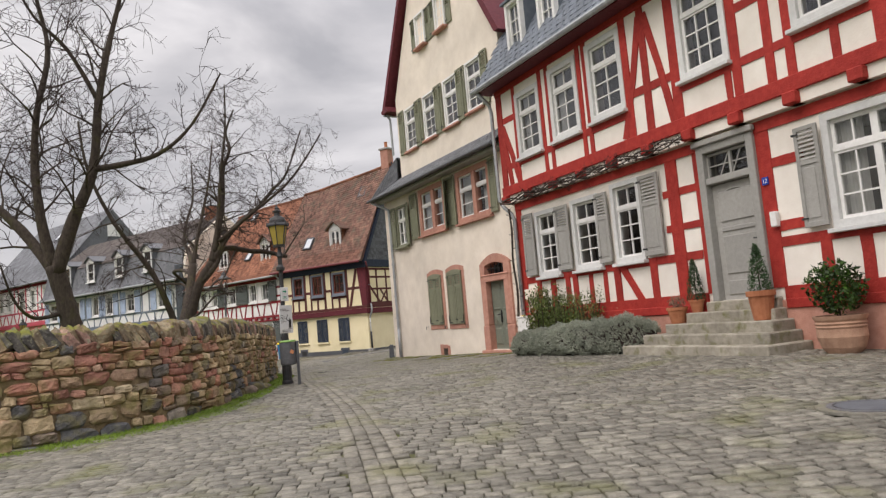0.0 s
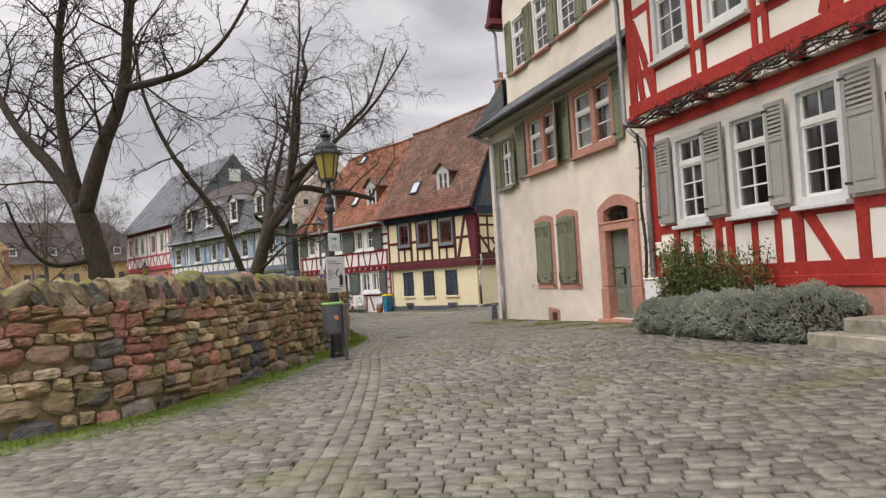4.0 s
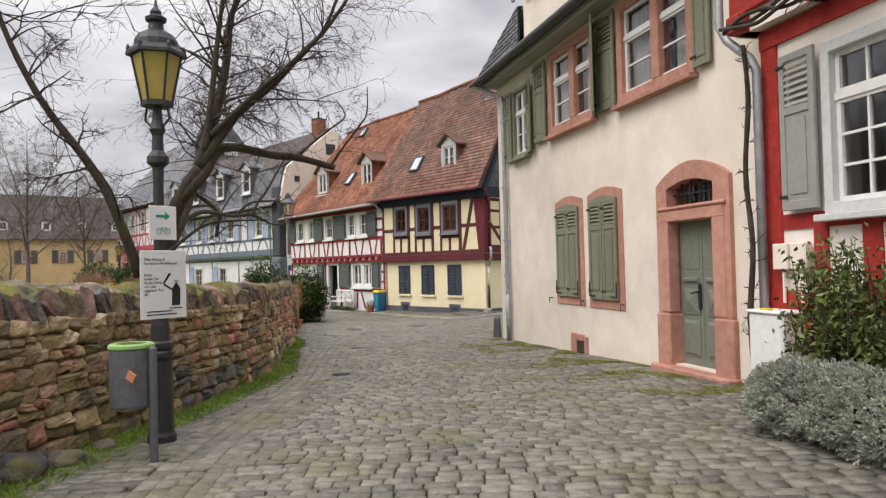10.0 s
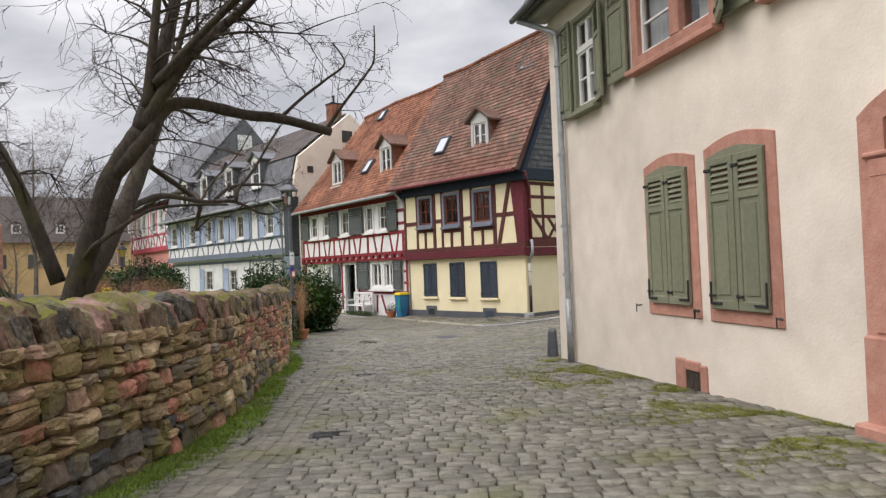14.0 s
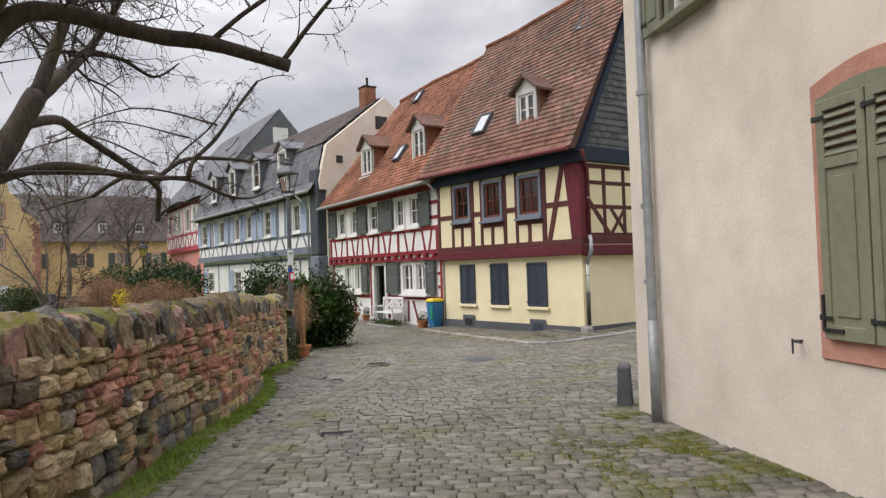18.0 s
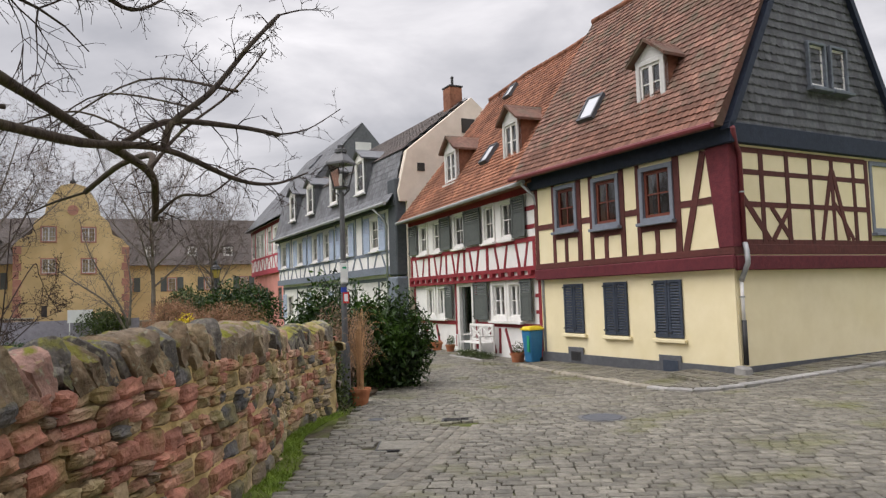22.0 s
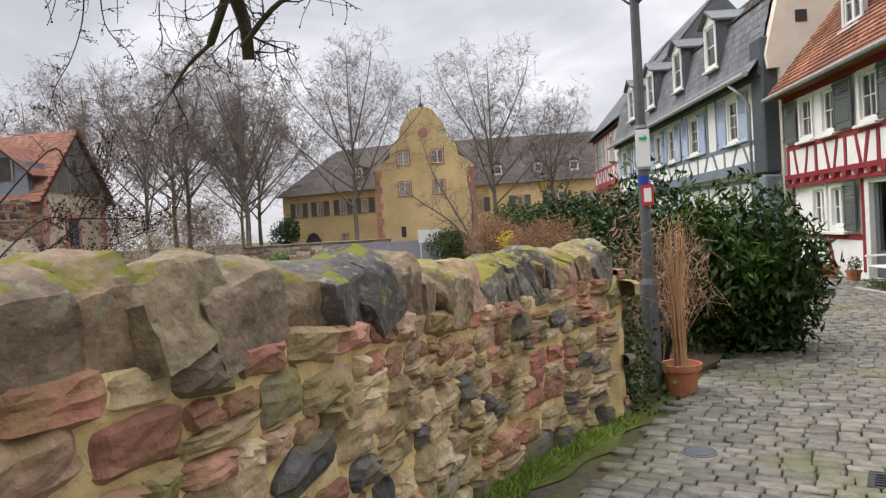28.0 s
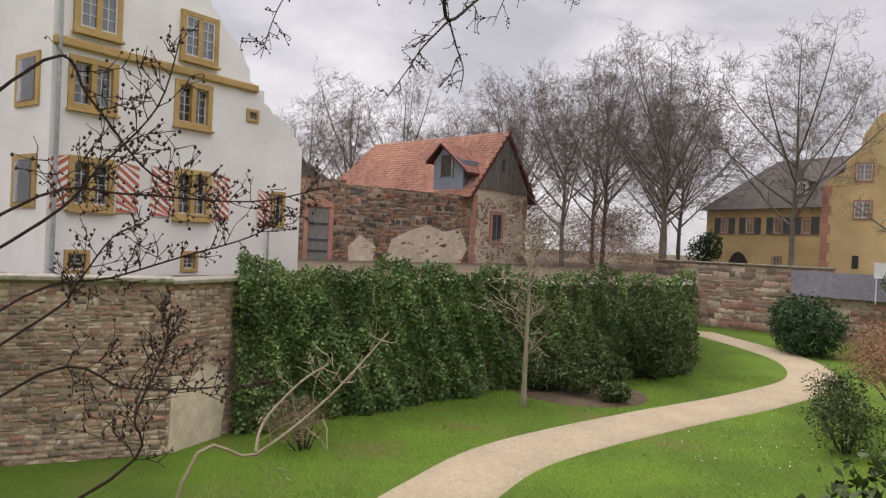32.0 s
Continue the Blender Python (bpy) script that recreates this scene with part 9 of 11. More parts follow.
def old_lamp(x, y, z, label):
    """Cast iron post with a tapering six-sided amber lantern."""
    lamp = thing("street_lamp", Matrix.Translation((x, y, z)), label, "street lamp")
    post = Shape().lathe([(0.13, 0), (0.13, 0.09), (0.112, 0.13), (0.106, 0.80), (0.122, 0.83), (0.122, 0.87), (0.106, 0.89), (0.12, 0.92), (0.12, 0.96), (0.09, 0.98), (0.084, 1.12), (0.055, 1.28), (0.048, 2.45), (0.052, 2.62), (0.10, 2.66), (0.10, 2.72), (0.055, 2.78), (0.05, 2.92), (0.075, 2.98), (0.05, 3.06), (0.035, 3.26)], 12)
    post.done("post", IRON, lamp, smooth=False)
    Shape().tube([(0, 0, 2.95), (0.13, 0, 3.08), (0.11, 0, 3.22)], 0.012, 6).tube([(0, 0, 2.95), (-0.13, 0, 3.08), (-0.11, 0, 3.22)], 0.012, 6).done("bracket", IRON, lamp)
    lant = six(Shape(), 0.128, 0.218, 3.24, 3.68).done("lantern", LAMP_YELLOW, lamp, "amber glass lantern")
    bars = Shape()
    for k in range(6):
        a = 2 * math.pi * (k + 0.5) / 6
        bars.tube([(0.133 * math.cos(a), 0.133 * math.sin(a), 3.23), (0.223 * math.cos(a), 0.223 * math.sin(a), 3.69)], 0.013, 5)
    six(bars, 0.148, 0.148, 3.20, 3.25)
    bars.done("lantern_frame", IRON, lant)
    cap = six(six(Shape(), 0.275, 0.275, 3.68, 3.71), 0.275, 0.235, 3.71, 3.76)
    cap.lathe([(0.205, 3.76), (0.20, 3.82), (0.165, 3.88), (0.10, 3.92), (0.075, 3.93), (0.065, 4.0), (0.095, 4.02), (0.1, 4.05), (0.05, 4.08), (0.055, 4.11), (0.02, 4.16), (0.006, 4.24)], 14)
    for k in range(6):
        a = 2 * math.pi * (k + 0.5) / 6
        cap.lathe([(0.02, 3.71), (0.02, 3.76), (0.004, 3.79)], 6, 0.25 * math.cos(a), 0.25 * math.sin(a))
    cap.done("lantern_roof", IRON, lamp)
    return lamp


old_lamp(-3.81, 16.57, 0.05, "black cast iron street lamp with amber lantern by the wall")
# Sign plates fixed to the lamp post; they face back along the street.
SIGN = facade((-3.81, 16.57), (0.42, 0.907))
plate = thing("cycle_route_sign", SIGN @ Matrix.Translation((-0.03, -0.06, 0.0)), "small white sign with a green arrow and bicycle", "sign")
Shape().box(-0.11, 0.17, -0.012, 0, 1.98, 2.30).done("plate", SIGN_WHITE, plate, bevel=0.004)
Shape().prism([(-0.04, 2.19), (0.05, 2.19), (0.05, 2.165), (0.10, 2.20), (0.05, 2.245), (0.05, 2.215), (-0.04, 2.215)], -0.016, -0.012).done("arrow", SIGN_GREEN, plate)
bike = Shape()
for cx in (-0.01, 0.075):
    bike.tube([(cx + 0.026 * math.cos(a * math.pi / 6), -0.014, 2.06 + 0.026 * math.sin(a * math.pi / 6)) for a in range(13)], 0.003, 4)
bike.tube([(-0.01, -0.014, 2.06), (0.015, -0.014, 2.095), (0.06, -0.014, 2.095), (0.075, -0.014, 2.06)], 0.003, 4).tube([(0.015, -0.014, 2.095), (0.035, -0.014, 2.06), (0.06, -0.014, 2.095)], 0.003, 4)
bike.done("bicycle", SIGN_GREEN, plate)
notice = thing("notice_sign", SIGN @ Matrix.Translation((-0.115, -0.055, 0.02)) @ Matrix.Diagonal((1.2, 1, 1, 1)), "white notice with black lettering and a sketched figure", "sign")
Shape().box(-0.10, 0.29, -0.02, -0.008, 1.22, 1.86).done("plate", SIGN_WHITE, notice, bevel=0.004)


def words(text, x, z, size, parent, mat_, y=-0.022):
    c = bpy.data.curves.new("lettering", "FONT")
    c.body, c.size, c.extrude, c.space_line = text, size, 0.0006, 1.05
    c.materials.append(mat_)
    return place("lettering", c, parent, at=pose(x, y, z, 90, 0, 0))


words("Die Altstadt\nist keine Müllkippe!", -0.07, 1.765, 0.036, notice, SIGN_BLACK)
words("Bitte\nladen Sie\nIhren Dreck\nvor der\neigenen Tür\nab!", -0.07, 1.62, 0.034, notice, SIGN_BLACK)
fig = Shape().prism([(0.16, 1.34), (0.23, 1.34), (0.235, 1.50), (0.20, 1.56), (0.165, 1.50)], -0.024, -0.02).lathe([(0.001, -0.002), (0.022, -0.002), (0.022, 0.0)], 12, 0.2, -0.022, 1.575)
fig.prism([(0.09, 1.535), (0.165, 1.48), (0.17, 1.495), (0.095, 1.55)], -0.024, -0.02).prism([(0.10, 1.55), (0.155, 1.64), (0.135, 1.645), (0.09, 1.56)], -0.024, -0.02).prism([(0.14, 1.31), (0.25, 1.31), (0.25, 1.32), (0.14, 1.32)], -0.024, -0.02)
fig.done("sketch", SIGN_BLACK, notice)
for x1, z in ((0.2, 1.255), (0.16, 1.285)):
    Shape().prism([(-0.05, z), (x1, z), (x1, z + 0.01), (-0.05, z + 0.01)], -0.024, -0.02).done("small_print", SIGN_BLACK, notice)

bin_ = thing("litter_bin", Matrix.Translation((-3.45, 15.90, 0.06)) @ Matrix.Diagonal((1.05, 1.05, 1.03, 1)), "grey steel litter bin with a green rim on its post", "litter bin")
Shape().lathe([(0.10, 0.47), (0.158, 0.48), (0.166, 0.50), (0.17, 0.93), (0.17, 0.95)], 24, -0.14, -0.04).done("drum", STEEL_GREY, bin_, smooth=False)
Shape().lathe([(0.174, 0.955), (0.179, 0.965), (0.176, 0.985), (0.16, 0.995), (0.115, 0.995), (0.115, 0.97)], 24, -0.14, -0.04).done("rim", GREEN_RIM, bin_, "green painted rim")
# near-black disc in place of the shaded inside of the drum
Shape().lathe([(0.104, 0.96), (0.104, 0.985)], 16, -0.14, -0.04).done("opening", INSIDE_DARK, bin_)
Shape().lathe([(0.032, -0.1), (0.032, 0.95), (0.02, 0.975)], 12, 0.06, -0.05).done("post", STEEL_GREY, bin_, bevel=0.02)
Shape().prism([(-0.06, 0.74), (0.0, 0.70), (0.03, 0.76), (-0.03, 0.80)], -0.226, -0.208).done("sticker", ORANGE_STICKER, bin_, "torn orange sticker")

lamp2 = thing("street_lamp", Matrix.Translation((-10.32, 33.28, -0.36)), "slim grey street lamp with a clear tapered lantern", "street lamp")
Shape().lathe([(0.085, 0), (0.085, 0.95), (0.078, 1.06), (0.054, 1.12), (0.043, 3.75), (0.05, 3.78)], 14).done("post", STEEL_GREY, lamp2, smooth=False)
Shape().lathe([(0.088, 0.0), (0.1, 0.16), (0.098, 0.2)], 14).done("foot", IRON, lamp2)
Shape().tube([(0.05, 0, 3.72), (0.17, 0, 3.82), (0.15, 0, 3.9)], 0.012, 6).tube([(-0.05, 0, 3.72), (-0.17, 0, 3.82), (-0.15, 0, 3.9)], 0.012, 6).tube([(0, 0.05, 3.72), (0, 0.17, 3.82), (0, 0.15, 3.9)], 0.012, 6).done("bracket", IRON, lamp2)
lan2 = Shape()
for k in range(4):
    a, b = math.pi / 2 * (k + 0.5), math.pi / 2 * (k + 1.5)
    lan2.add([(0.13 * math.cos(a), 0.13 * math.sin(a), 3.88), (0.13 * math.cos(b), 0.13 * math.sin(b), 3.88), (0.235 * math.cos(b), 0.235 * math.sin(b), 4.28), (0.235 * math.cos(a), 0.235 * math.sin(a), 4.28)], [(0, 1, 2, 3)])
lan2 = lan2.done("lantern", LANTERN_CLEAR, lamp2, "clear glass lantern")
lan2.visible_shadow = False
br = Shape()
for k in range(4):
    a = 2 * math.pi * (k + 0.5) / 4
    br.tube([(0.135 * math.cos(a), 0.135 * math.sin(a), 3.87), (0.24 * math.cos(a), 0.24 * math.sin(a), 4.29)], 0.013, 5)
six(br, 0.155, 0.155, 3.85, 3.885, sides=4)
br.done("lantern_frame", IRON, lan2)
Shape().lathe([(0.03, 3.9), (0.05, 4.0), (0.03, 4.12)], 10).done("bulb", SIGN_WHITE, lan2)
rf2 = six(six(Shape(), 0.27, 0.27, 4.28, 4.32, sides=4), 0.27, 0.10, 4.32, 4.5, sides=4)
rf2.lathe([(0.11, 4.5), (0.11, 4.56), (0.05, 4.58), (0.06, 4.63), (0.02, 4.66)], 10)
rf2.done("lantern_roof", STEEL_GREY, lamp2)
stick = thing("post_stickers", pose(-10.32, 33.28, -0.36, 0, 0, 38), "worn stickers round the lamp post", "sticker")
plate = Shape().box(-0.055, 0.075, -0.064, -0.052, 2.17, 2.52).done("route_plate", SIGN_WHITE, stick, "faded white route plate", bevel=0.003)
Shape().prism([(-0.02, 2.42), (0.03, 2.42), (0.03, 2.40), (0.055, 2.435), (0.03, 2.47), (0.03, 2.45), (-0.02, 2.45)], -0.068, -0.064).done("arrow", SIGN_GREEN, plate)
for z in (2.54, 2.15):
    Shape().lathe([(0.058, z), (0.058, z + 0.025)], 14).done("clamp", ZINC, stick)
Shape().lathe([(0.0535, 2.0), (0.0535, 2.09)], 14).done("band", SIGN_BLUE, stick, "blue sticker wrapped round the post")
frame_ = Shape().box(-0.02, 0.085, -0.082, -0.062, 1.81, 2.0).done("notice", SIGN_RED, stick, "red-framed notice")
Shape().box(0.0, 0.066, -0.086, -0.082, 1.84, 1.97).done("notice_sheet", SIGN_WHITE, frame_)

old_lamp(-29.6, 49.8, -0.45, "black street lamp with amber lantern beyond the shrubs")


def pot(name, at, r, h, label, material=TERRACOTTA, rim=0.1, ribs=0):
    p = thing(name, Matrix.Translation(at), label, "plant pot")
    prof = [(r * 0.68, 0), (r * 0.7, 0.01), (r * 0.95, h * 0.82)]
    prof += [(r * 1.06, h * 0.82), (r * 1.08, h), (r * 0.95, h), (r * 0.9, h * 0.86), (0.01, h * 0.85)]
    Shape().lathe(prof, 18).done("pot", material, p)
    Shape().lathe([(r * 0.88, h * 0.855), (r * 0.5, h * 0.88), (0.01, h * 0.89)], 14).done("soil", EARTH, p)
    return p


# Tall dry grass in a pot by the lamp.
gp = pot("potted_grass", (-10.14, 33.45, -0.36), 0.185, 0.30, "terracotta pot with tall dry brown grass")
gs = Shape()
rng = random.Random(4)
for k in range(105):
    a, l = rng.uniform(0, 6.28), rng.uniform(0.6, 1.5)
    o = rng.uniform(0.03, 0.42) ** 1.2
    dr_ = rng.uniform(0.0, 0.35)
    ax, ay = math.cos(a), math.sin(a)
    wx, wy = rng.gauss(0, 0.05), rng.gauss(0, 0.05)
    gs.tube([(0.06 * ax, 0.06 * ay, 0.26), (o * 0.18 * ax + wx * 0.3, o * 0.18 * ay + wy * 0.3, 0.26 + l * 0.5), (o * 0.6 * ax + wx, o * 0.6 * ay + wy, 0.26 + l * 0.9), (o * 1.1 * ax + wx, o * 1.1 * ay + wy, 0.26 + l), (o * 1.6 * ax + wx * 2, o * 1.6 * ay + wy * 2, 0.26 + l - dr_)], [0.003, 0.0028, 0.0024, 0.002, 0.001], 3, caps=False)
gs.done("dry_grass", LEAF_DRY, gp)

# Stone steps at the front door, in the frame of the red house.
HOUSE = facade((2.31, 18.36), (0.438, -0.899))
steps_t = thing("doorstep", HOUSE, "weathered sandstone doorsteps with mossy edges", "steps")
for k, (x0, x1, out, top) in enumerate(((4.41, 7.78, 1.08, 0.445), (4.75, 7.62, 0.84, 0.62), (5.12, 7.50, 0.60, 0.80), (5.44, 7.38, 0.37, 0.98), (5.75, 7.30, 0.15, 1.155))):
    Shape().box(x0, x1, -out, -0.055 if k < 4 else 0.0, 0.0 if k == 0 else top - 0.21, top).done("step", STEP_STONE, steps_t, bevel=0.02)


def in_house(x, y, z):
    return HOUSE @ Vector((x, y, z))


def box_tree(at, h, r, label, seed, pr, ph):
    p = pot("potted_cypress", at, pr, ph, label)
    rs = np.random.RandomState(seed)
    n = 1500
    t = rs.uniform(0, 1, n)
    a = rs.uniform(0, 6.28, n)
    rr = r * (1 - t) ** 0.7 * rs.uniform(0.55, 1, n)
    v, f = leaf_cloud(np.stack([rr * np.cos(a), rr * np.sin(a), ph + t * h], 1), 0.05, 0.012, rs, 0.3, 1.0)
    tagged(arrays("foliage", v, f, LEAF_CONIFER, p), kind="stuff")
    Shape().tube([(0, 0, ph * 0.8), (0, 0, ph + h * 0.8)], [0.015, 0.006], 5).done("stem", TWIG, p)


box_tree(in_house(5.60, -0.21, 0.982), 0.74, 0.19, "small cone-shaped cypress in a terracotta pot", 5, 0.135, 0.23)
box_tree(in_house(7.16, -0.36, 0.802), 0.76, 0.21, "cone-shaped cypress in a large terracotta pot", 6, 0.215, 0.48)
hp = pot("potted_heather", in_house(5.28, -0.40, 0.802), 0.185, 0.30, "terracotta pot with dry heather")
v, f = leaf_cloud(ball_points(500, np.random.RandomState(3), (0.17, 0.17, 0.14), (0, 0, 0.38), 0.3), 0.05, 0.01, np.random.RandomState(4), 0.25, 0.8)
tagged(arrays("foliage", v, f, LEAF_BROWN, hp), kind="stuff")
bigp = thing("potted_laurel", Matrix.Translation(in_house(8.6, -0.5, 0.28)) @ Matrix.Diagonal((0.8, 0.8, 0.84, 1)), "large ribbed terracotta urn with a laurel shrub", "plant pot")
Shape().lathe([(0.27, 0), (0.36, 0.12), (0.42, 0.3), (0.41, 0.44), (0.43, 0.47), (0.41, 0.5), (0.435, 0.53), (0.41, 0.56), (0.44, 0.6), (0.46, 0.66), (0.40, 0.66), (0.38, 0.6), (0.01, 0.6)], 22).done("urn", TERRACOTTA_PALE, bigp, smooth=False)
v, f = leaf_cloud(ball_points(1500, np.random.RandomState(7), (0.5, 0.5, 0.48), (0, 0, 1.15), 0.4), 0.1, 0.02, np.random.RandomState(8), 0.45, 0.2)
tagged(arrays("foliage", v, f, LEAF_LAUREL, bigp), kind="stuff")
Shape().tube([(0, 0, 0.55), (0.02, 0, 1.0)], 0.02, 6).tube([(0, 0.03, 0.55), (-0.1, 0.05, 1.1)], 0.015, 6).done("stem", TWIG, bigp)

# Grey santolina hedge: lumpy mounds covered with short sprigs that point outwards.
rs = np.random.RandomState(31)
hedge = thing("santolina_hedge", HOUSE, "low silvery grey-green santolina hedge", "hedge")


def hedge_skin(u, a, k=1.0):
    """Points of the hedge's rounded surface: u along the house, a round the section from under the street side to the wall side."""
    e = np.clip(np.minimum((u - 0.12) / 0.85, 1.0), 0.0, 1.0) ** 0.5 * np.clip((4.75 - u) / 0.5, 0.0, 1.0) ** 0.5
    depth = np.interp(u, (0, 0.8, 3.0, 4.0, 4.6), (0.50, 0.53, 0.52, 0.42, 0.30)) * e
    low, top = 0.43 + 0.02 * u, (0.31 + 0.12 * np.clip((u - 1.2) / 2.4, 0, 1.2)) * (0.35 + 0.65 * e)
    lump = 1.0 + 0.10 * np.sin(u * 4.3 + 1.7 * np.sin(a * 2.1)) * np.cos(a * 2.6 + u) + 0.07 * np.sin(u * 9.1 + a * 4.7) + 0.05 * np.sin(u * 17.0 - a * 8.0)
    y = -0.36 - depth * 1.05 - np.cos(a) * depth * lump * k
    z = low + np.where(a < 0, 0.24, top) * np.sin(a) * lump * k
    return np.stack([u, y, z], 1)


n_sprig = 7500
su, sa = rs.uniform(0.13, 4.74, n_sprig), rs.uniform(-0.95, 2.75, n_sprig)
foot = hedge_skin(su, sa, 0.97 - 0.10 * rs.uniform(0, 1, n_sprig) ** 2)
out = hedge_skin(su, sa) - hedge_skin(su, sa, 0.55)
out[:, 0] -= 0.25 * np.clip(1 - (su - 0.12) / 0.5, 0, 1)
out = out / np.linalg.norm(out, axis=1)[:, None] + rs.normal(size=(n_sprig, 3)) * 0.28 + np.array((0, 0, 0.35))
out /= np.linalg.norm(out, axis=1)[:, None]
sprig_len = rs.uniform(0.035, 0.085, n_sprig)
leaves = 24
along = rs.uniform(0.0, 1.0, (n_sprig, leaves))
root = foot[:, None, :] + out[:, None, :] * (along * sprig_len[:, None])[:, :, None] + rs.normal(size=(n_sprig, leaves, 3)) * 0.003
way = out[:, None, :] * (0.5 + along[:, :, None]) + rs.normal(size=(n_sprig, leaves, 3)) * 0.55
way /= np.linalg.norm(way, axis=2)[:, :, None]
root, way = root.reshape(-1, 3), way.reshape(-1, 3)
flat = np.cross(way, rs.normal(size=way.shape))
flat /= np.linalg.norm(flat, axis=1)[:, None]
size = rs.uniform(0.018, 0.038, len(root))[:, None]
v = np.stack([root, root + way * size * 0.5 + flat * size * 0.17, root + way * size, root + way * size * 0.5 - flat * size * 0.17], 1).reshape(-1, 3)
tagged(arrays("foliage", v, np.arange(len(v)).reshape(-1, 4), LEAF_SILVER, hedge), kind="stuff")
gu, ga = np.meshgrid(np.linspace(0.2, 4.68, 60), np.linspace(-1.3, 3.1, 22), indexing="ij")
core = hedge_skin(gu.ravel(), ga.ravel(), 0.80)
quad = [(i * 22 + k, i * 22 + k + 1, (i + 1) * 22 + k + 1, (i + 1) * 22 + k) for i in range(59) for k in range(21)]
quad += [tuple(range(22)), tuple(range(59 * 22 + 21, 59 * 22 - 1, -1))]
Shape().add([tuple(p) for p in core], quad).done("woody_core", TWIG, hedge)
stems = Shape()
for k in range(16):
    x = 0.5 + k * 0.265 + rs.uniform(-0.08, 0.08)
    y = rs.uniform(-0.95, -0.65) if x < 3.4 else -0.6
    stems.tube([(x, y, 0.10), (x + rs.uniform(-0.05, 0.05), y - 0.04, 0.25), (x + rs.uniform(-0.1, 0.1), y - rs.uniform(0, 0.14), 0.45)], [0.016, 0.013, 0.008], 6)
stems.done("stem", TWIG, hedge)


def twiggy(name, u0, u1, y, z0, h, n, leaf, label, seed, size=0.075, leaves=95):
    """Upright leafy stems by the house wall."""
    rs = np.random.RandomState(seed)
    b = thing(name, HOUSE, label, "shrub")
    s, centres = Shape(), []
    for k in range(n):
        u, yy = rs.uniform(u0, u1), y + rs.uniform(-0.3, 0.25)
        hh = h * rs.uniform(0.6, 1.1)
        du, dy = rs.normal(0, 0.18), rs.normal(0, 0.12)
        s.tube([(u, yy, z0), (u + du * 0.4, yy + dy * 0.4, z0 + hh * 0.5), (u + du, yy + dy, z0 + hh)], [0.010, 0.008, 0.003], 4, caps=False)
        for t in rs.uniform(0.2, 1.02, leaves):
            centres.append((u + du * t + rs.normal(0, 0.05), yy + dy * t + rs.normal(0, 0.05), z0 + hh * t))
    v, f = leaf_cloud(np.array(centres), size, 0.05, rs, 0.42, 0.3)
    tagged(arrays("foliage", v, f, leaf, b), kind="stuff")
    tagged(s.done("twigwork", TWIG, b), kind="stuff")


twiggy("rose_bush", 0.45, 1.5, -0.42, 0.3, 1.4, 46, LEAF_ROSE, "leggy green rose bushes against the house", 33)
twiggy("broom_bush", 1.2, 2.9, -0.42, 0.3, 1.2, 70, LEAF_ROSE, "olive broom shrubs against the house", 34, 0.06)
twiggy("reddish_shrub", 2.7, 3.5, -0.4, 0.3, 0.7, 26, LEAF_BROWN, "reddish-brown dry stems among the shrubs", 35, 0.05, 40)
cab = thing("utility_box", HOUSE, "white cable box against the house", "utility box")
Shape().box(-0.52, 0.0, -0.36, -0.08, 0.1, 1.1).done("body", PAINT_WHITE, cab, bevel=0.02)
Shape().box(-0.54, 0.02, -0.38, -0.06, 1.1, 1.14).done("lid", PAINT_WHITE, cab, bevel=0.015)
Shape().box(-0.34, -0.2, -0.35, -0.3, 1.141, 1.16).done("latch", PLASTIC_YELLOW, cab)
mb = thing("meter_box", HOUSE, "small cream meter boxes on the wall", "utility box")
for u in (-0.42, -0.16):
    Shape().box(u, u + 0.22, -0.12, -0.03, 1.55, 1.82).tube([(u + 0.11, -0.07, 1.55), (u + 0.11, -0.07, 1.2)], 0.02, 6).done("box", PLASTER_BEIGE, mb, bevel=0.03)
# Bare vine along the jetty and up the drainpipe.
vine = Wood(21, 0.006, 0.1)
vm = HOUSE.to_4x4()
line = [vm @ Vector((-0.66 + 0.05 * math.sin(4 * z), -0.2, z)) for z in (0.2, 1.0, 1.8, 2.6, 3.4, 4.0)]
vine.limb([tuple(p) for p in line], 0.035, 0.025, 1, 0.09, 0.14)
for off_ in (0.0, 0.05, 0.09):
    line = [vm @ Vector((u, -0.34 - off_ + 0.03 * math.sin(3 * u), 4.20 - off_ + 0.06 * math.sin(5 * u + off_ * 60))) for u in np.arange(-0.7, 6.1, 0.3)]
    vine.limb([tuple(p) for p in line], 0.024, 0.012, 1, 0.04, 0.13)
vine.done("bare_vine", "knotted leafless vine trained along the jetty", BARK, TWIG)

# By the white and yellow houses.
WH = facade((-9.2, 41.01), (0.766, -0.643))
bench = thing("bench", WH @ Matrix.Translation((-4.42, -0.75, -0.36)), "white painted slatted wooden bench", "bench")
for x in (0.05, 1.62):
    Shape().box(x, x + 0.07, 0.05, 0.11, 0, 0.62).done("leg", PAINT_WHITE, bench, bevel=0.008)
    Shape().box(x, x + 0.07, 0.5, 0.56, 0, 0.95).done("leg", PAINT_WHITE, bench, bevel=0.008)
    Shape().box(x - 0.01, x + 0.08, 0.02, 0.56, 0.62, 0.66).done("armrest", PAINT_WHITE, bench, bevel=0.008)
for k in range(5):
    Shape().box(0.05, 1.69, 0.06 + k * 0.09, 0.135 + k * 0.09, 0.42, 0.445).done("seat_slat", PAINT_WHITE, bench)
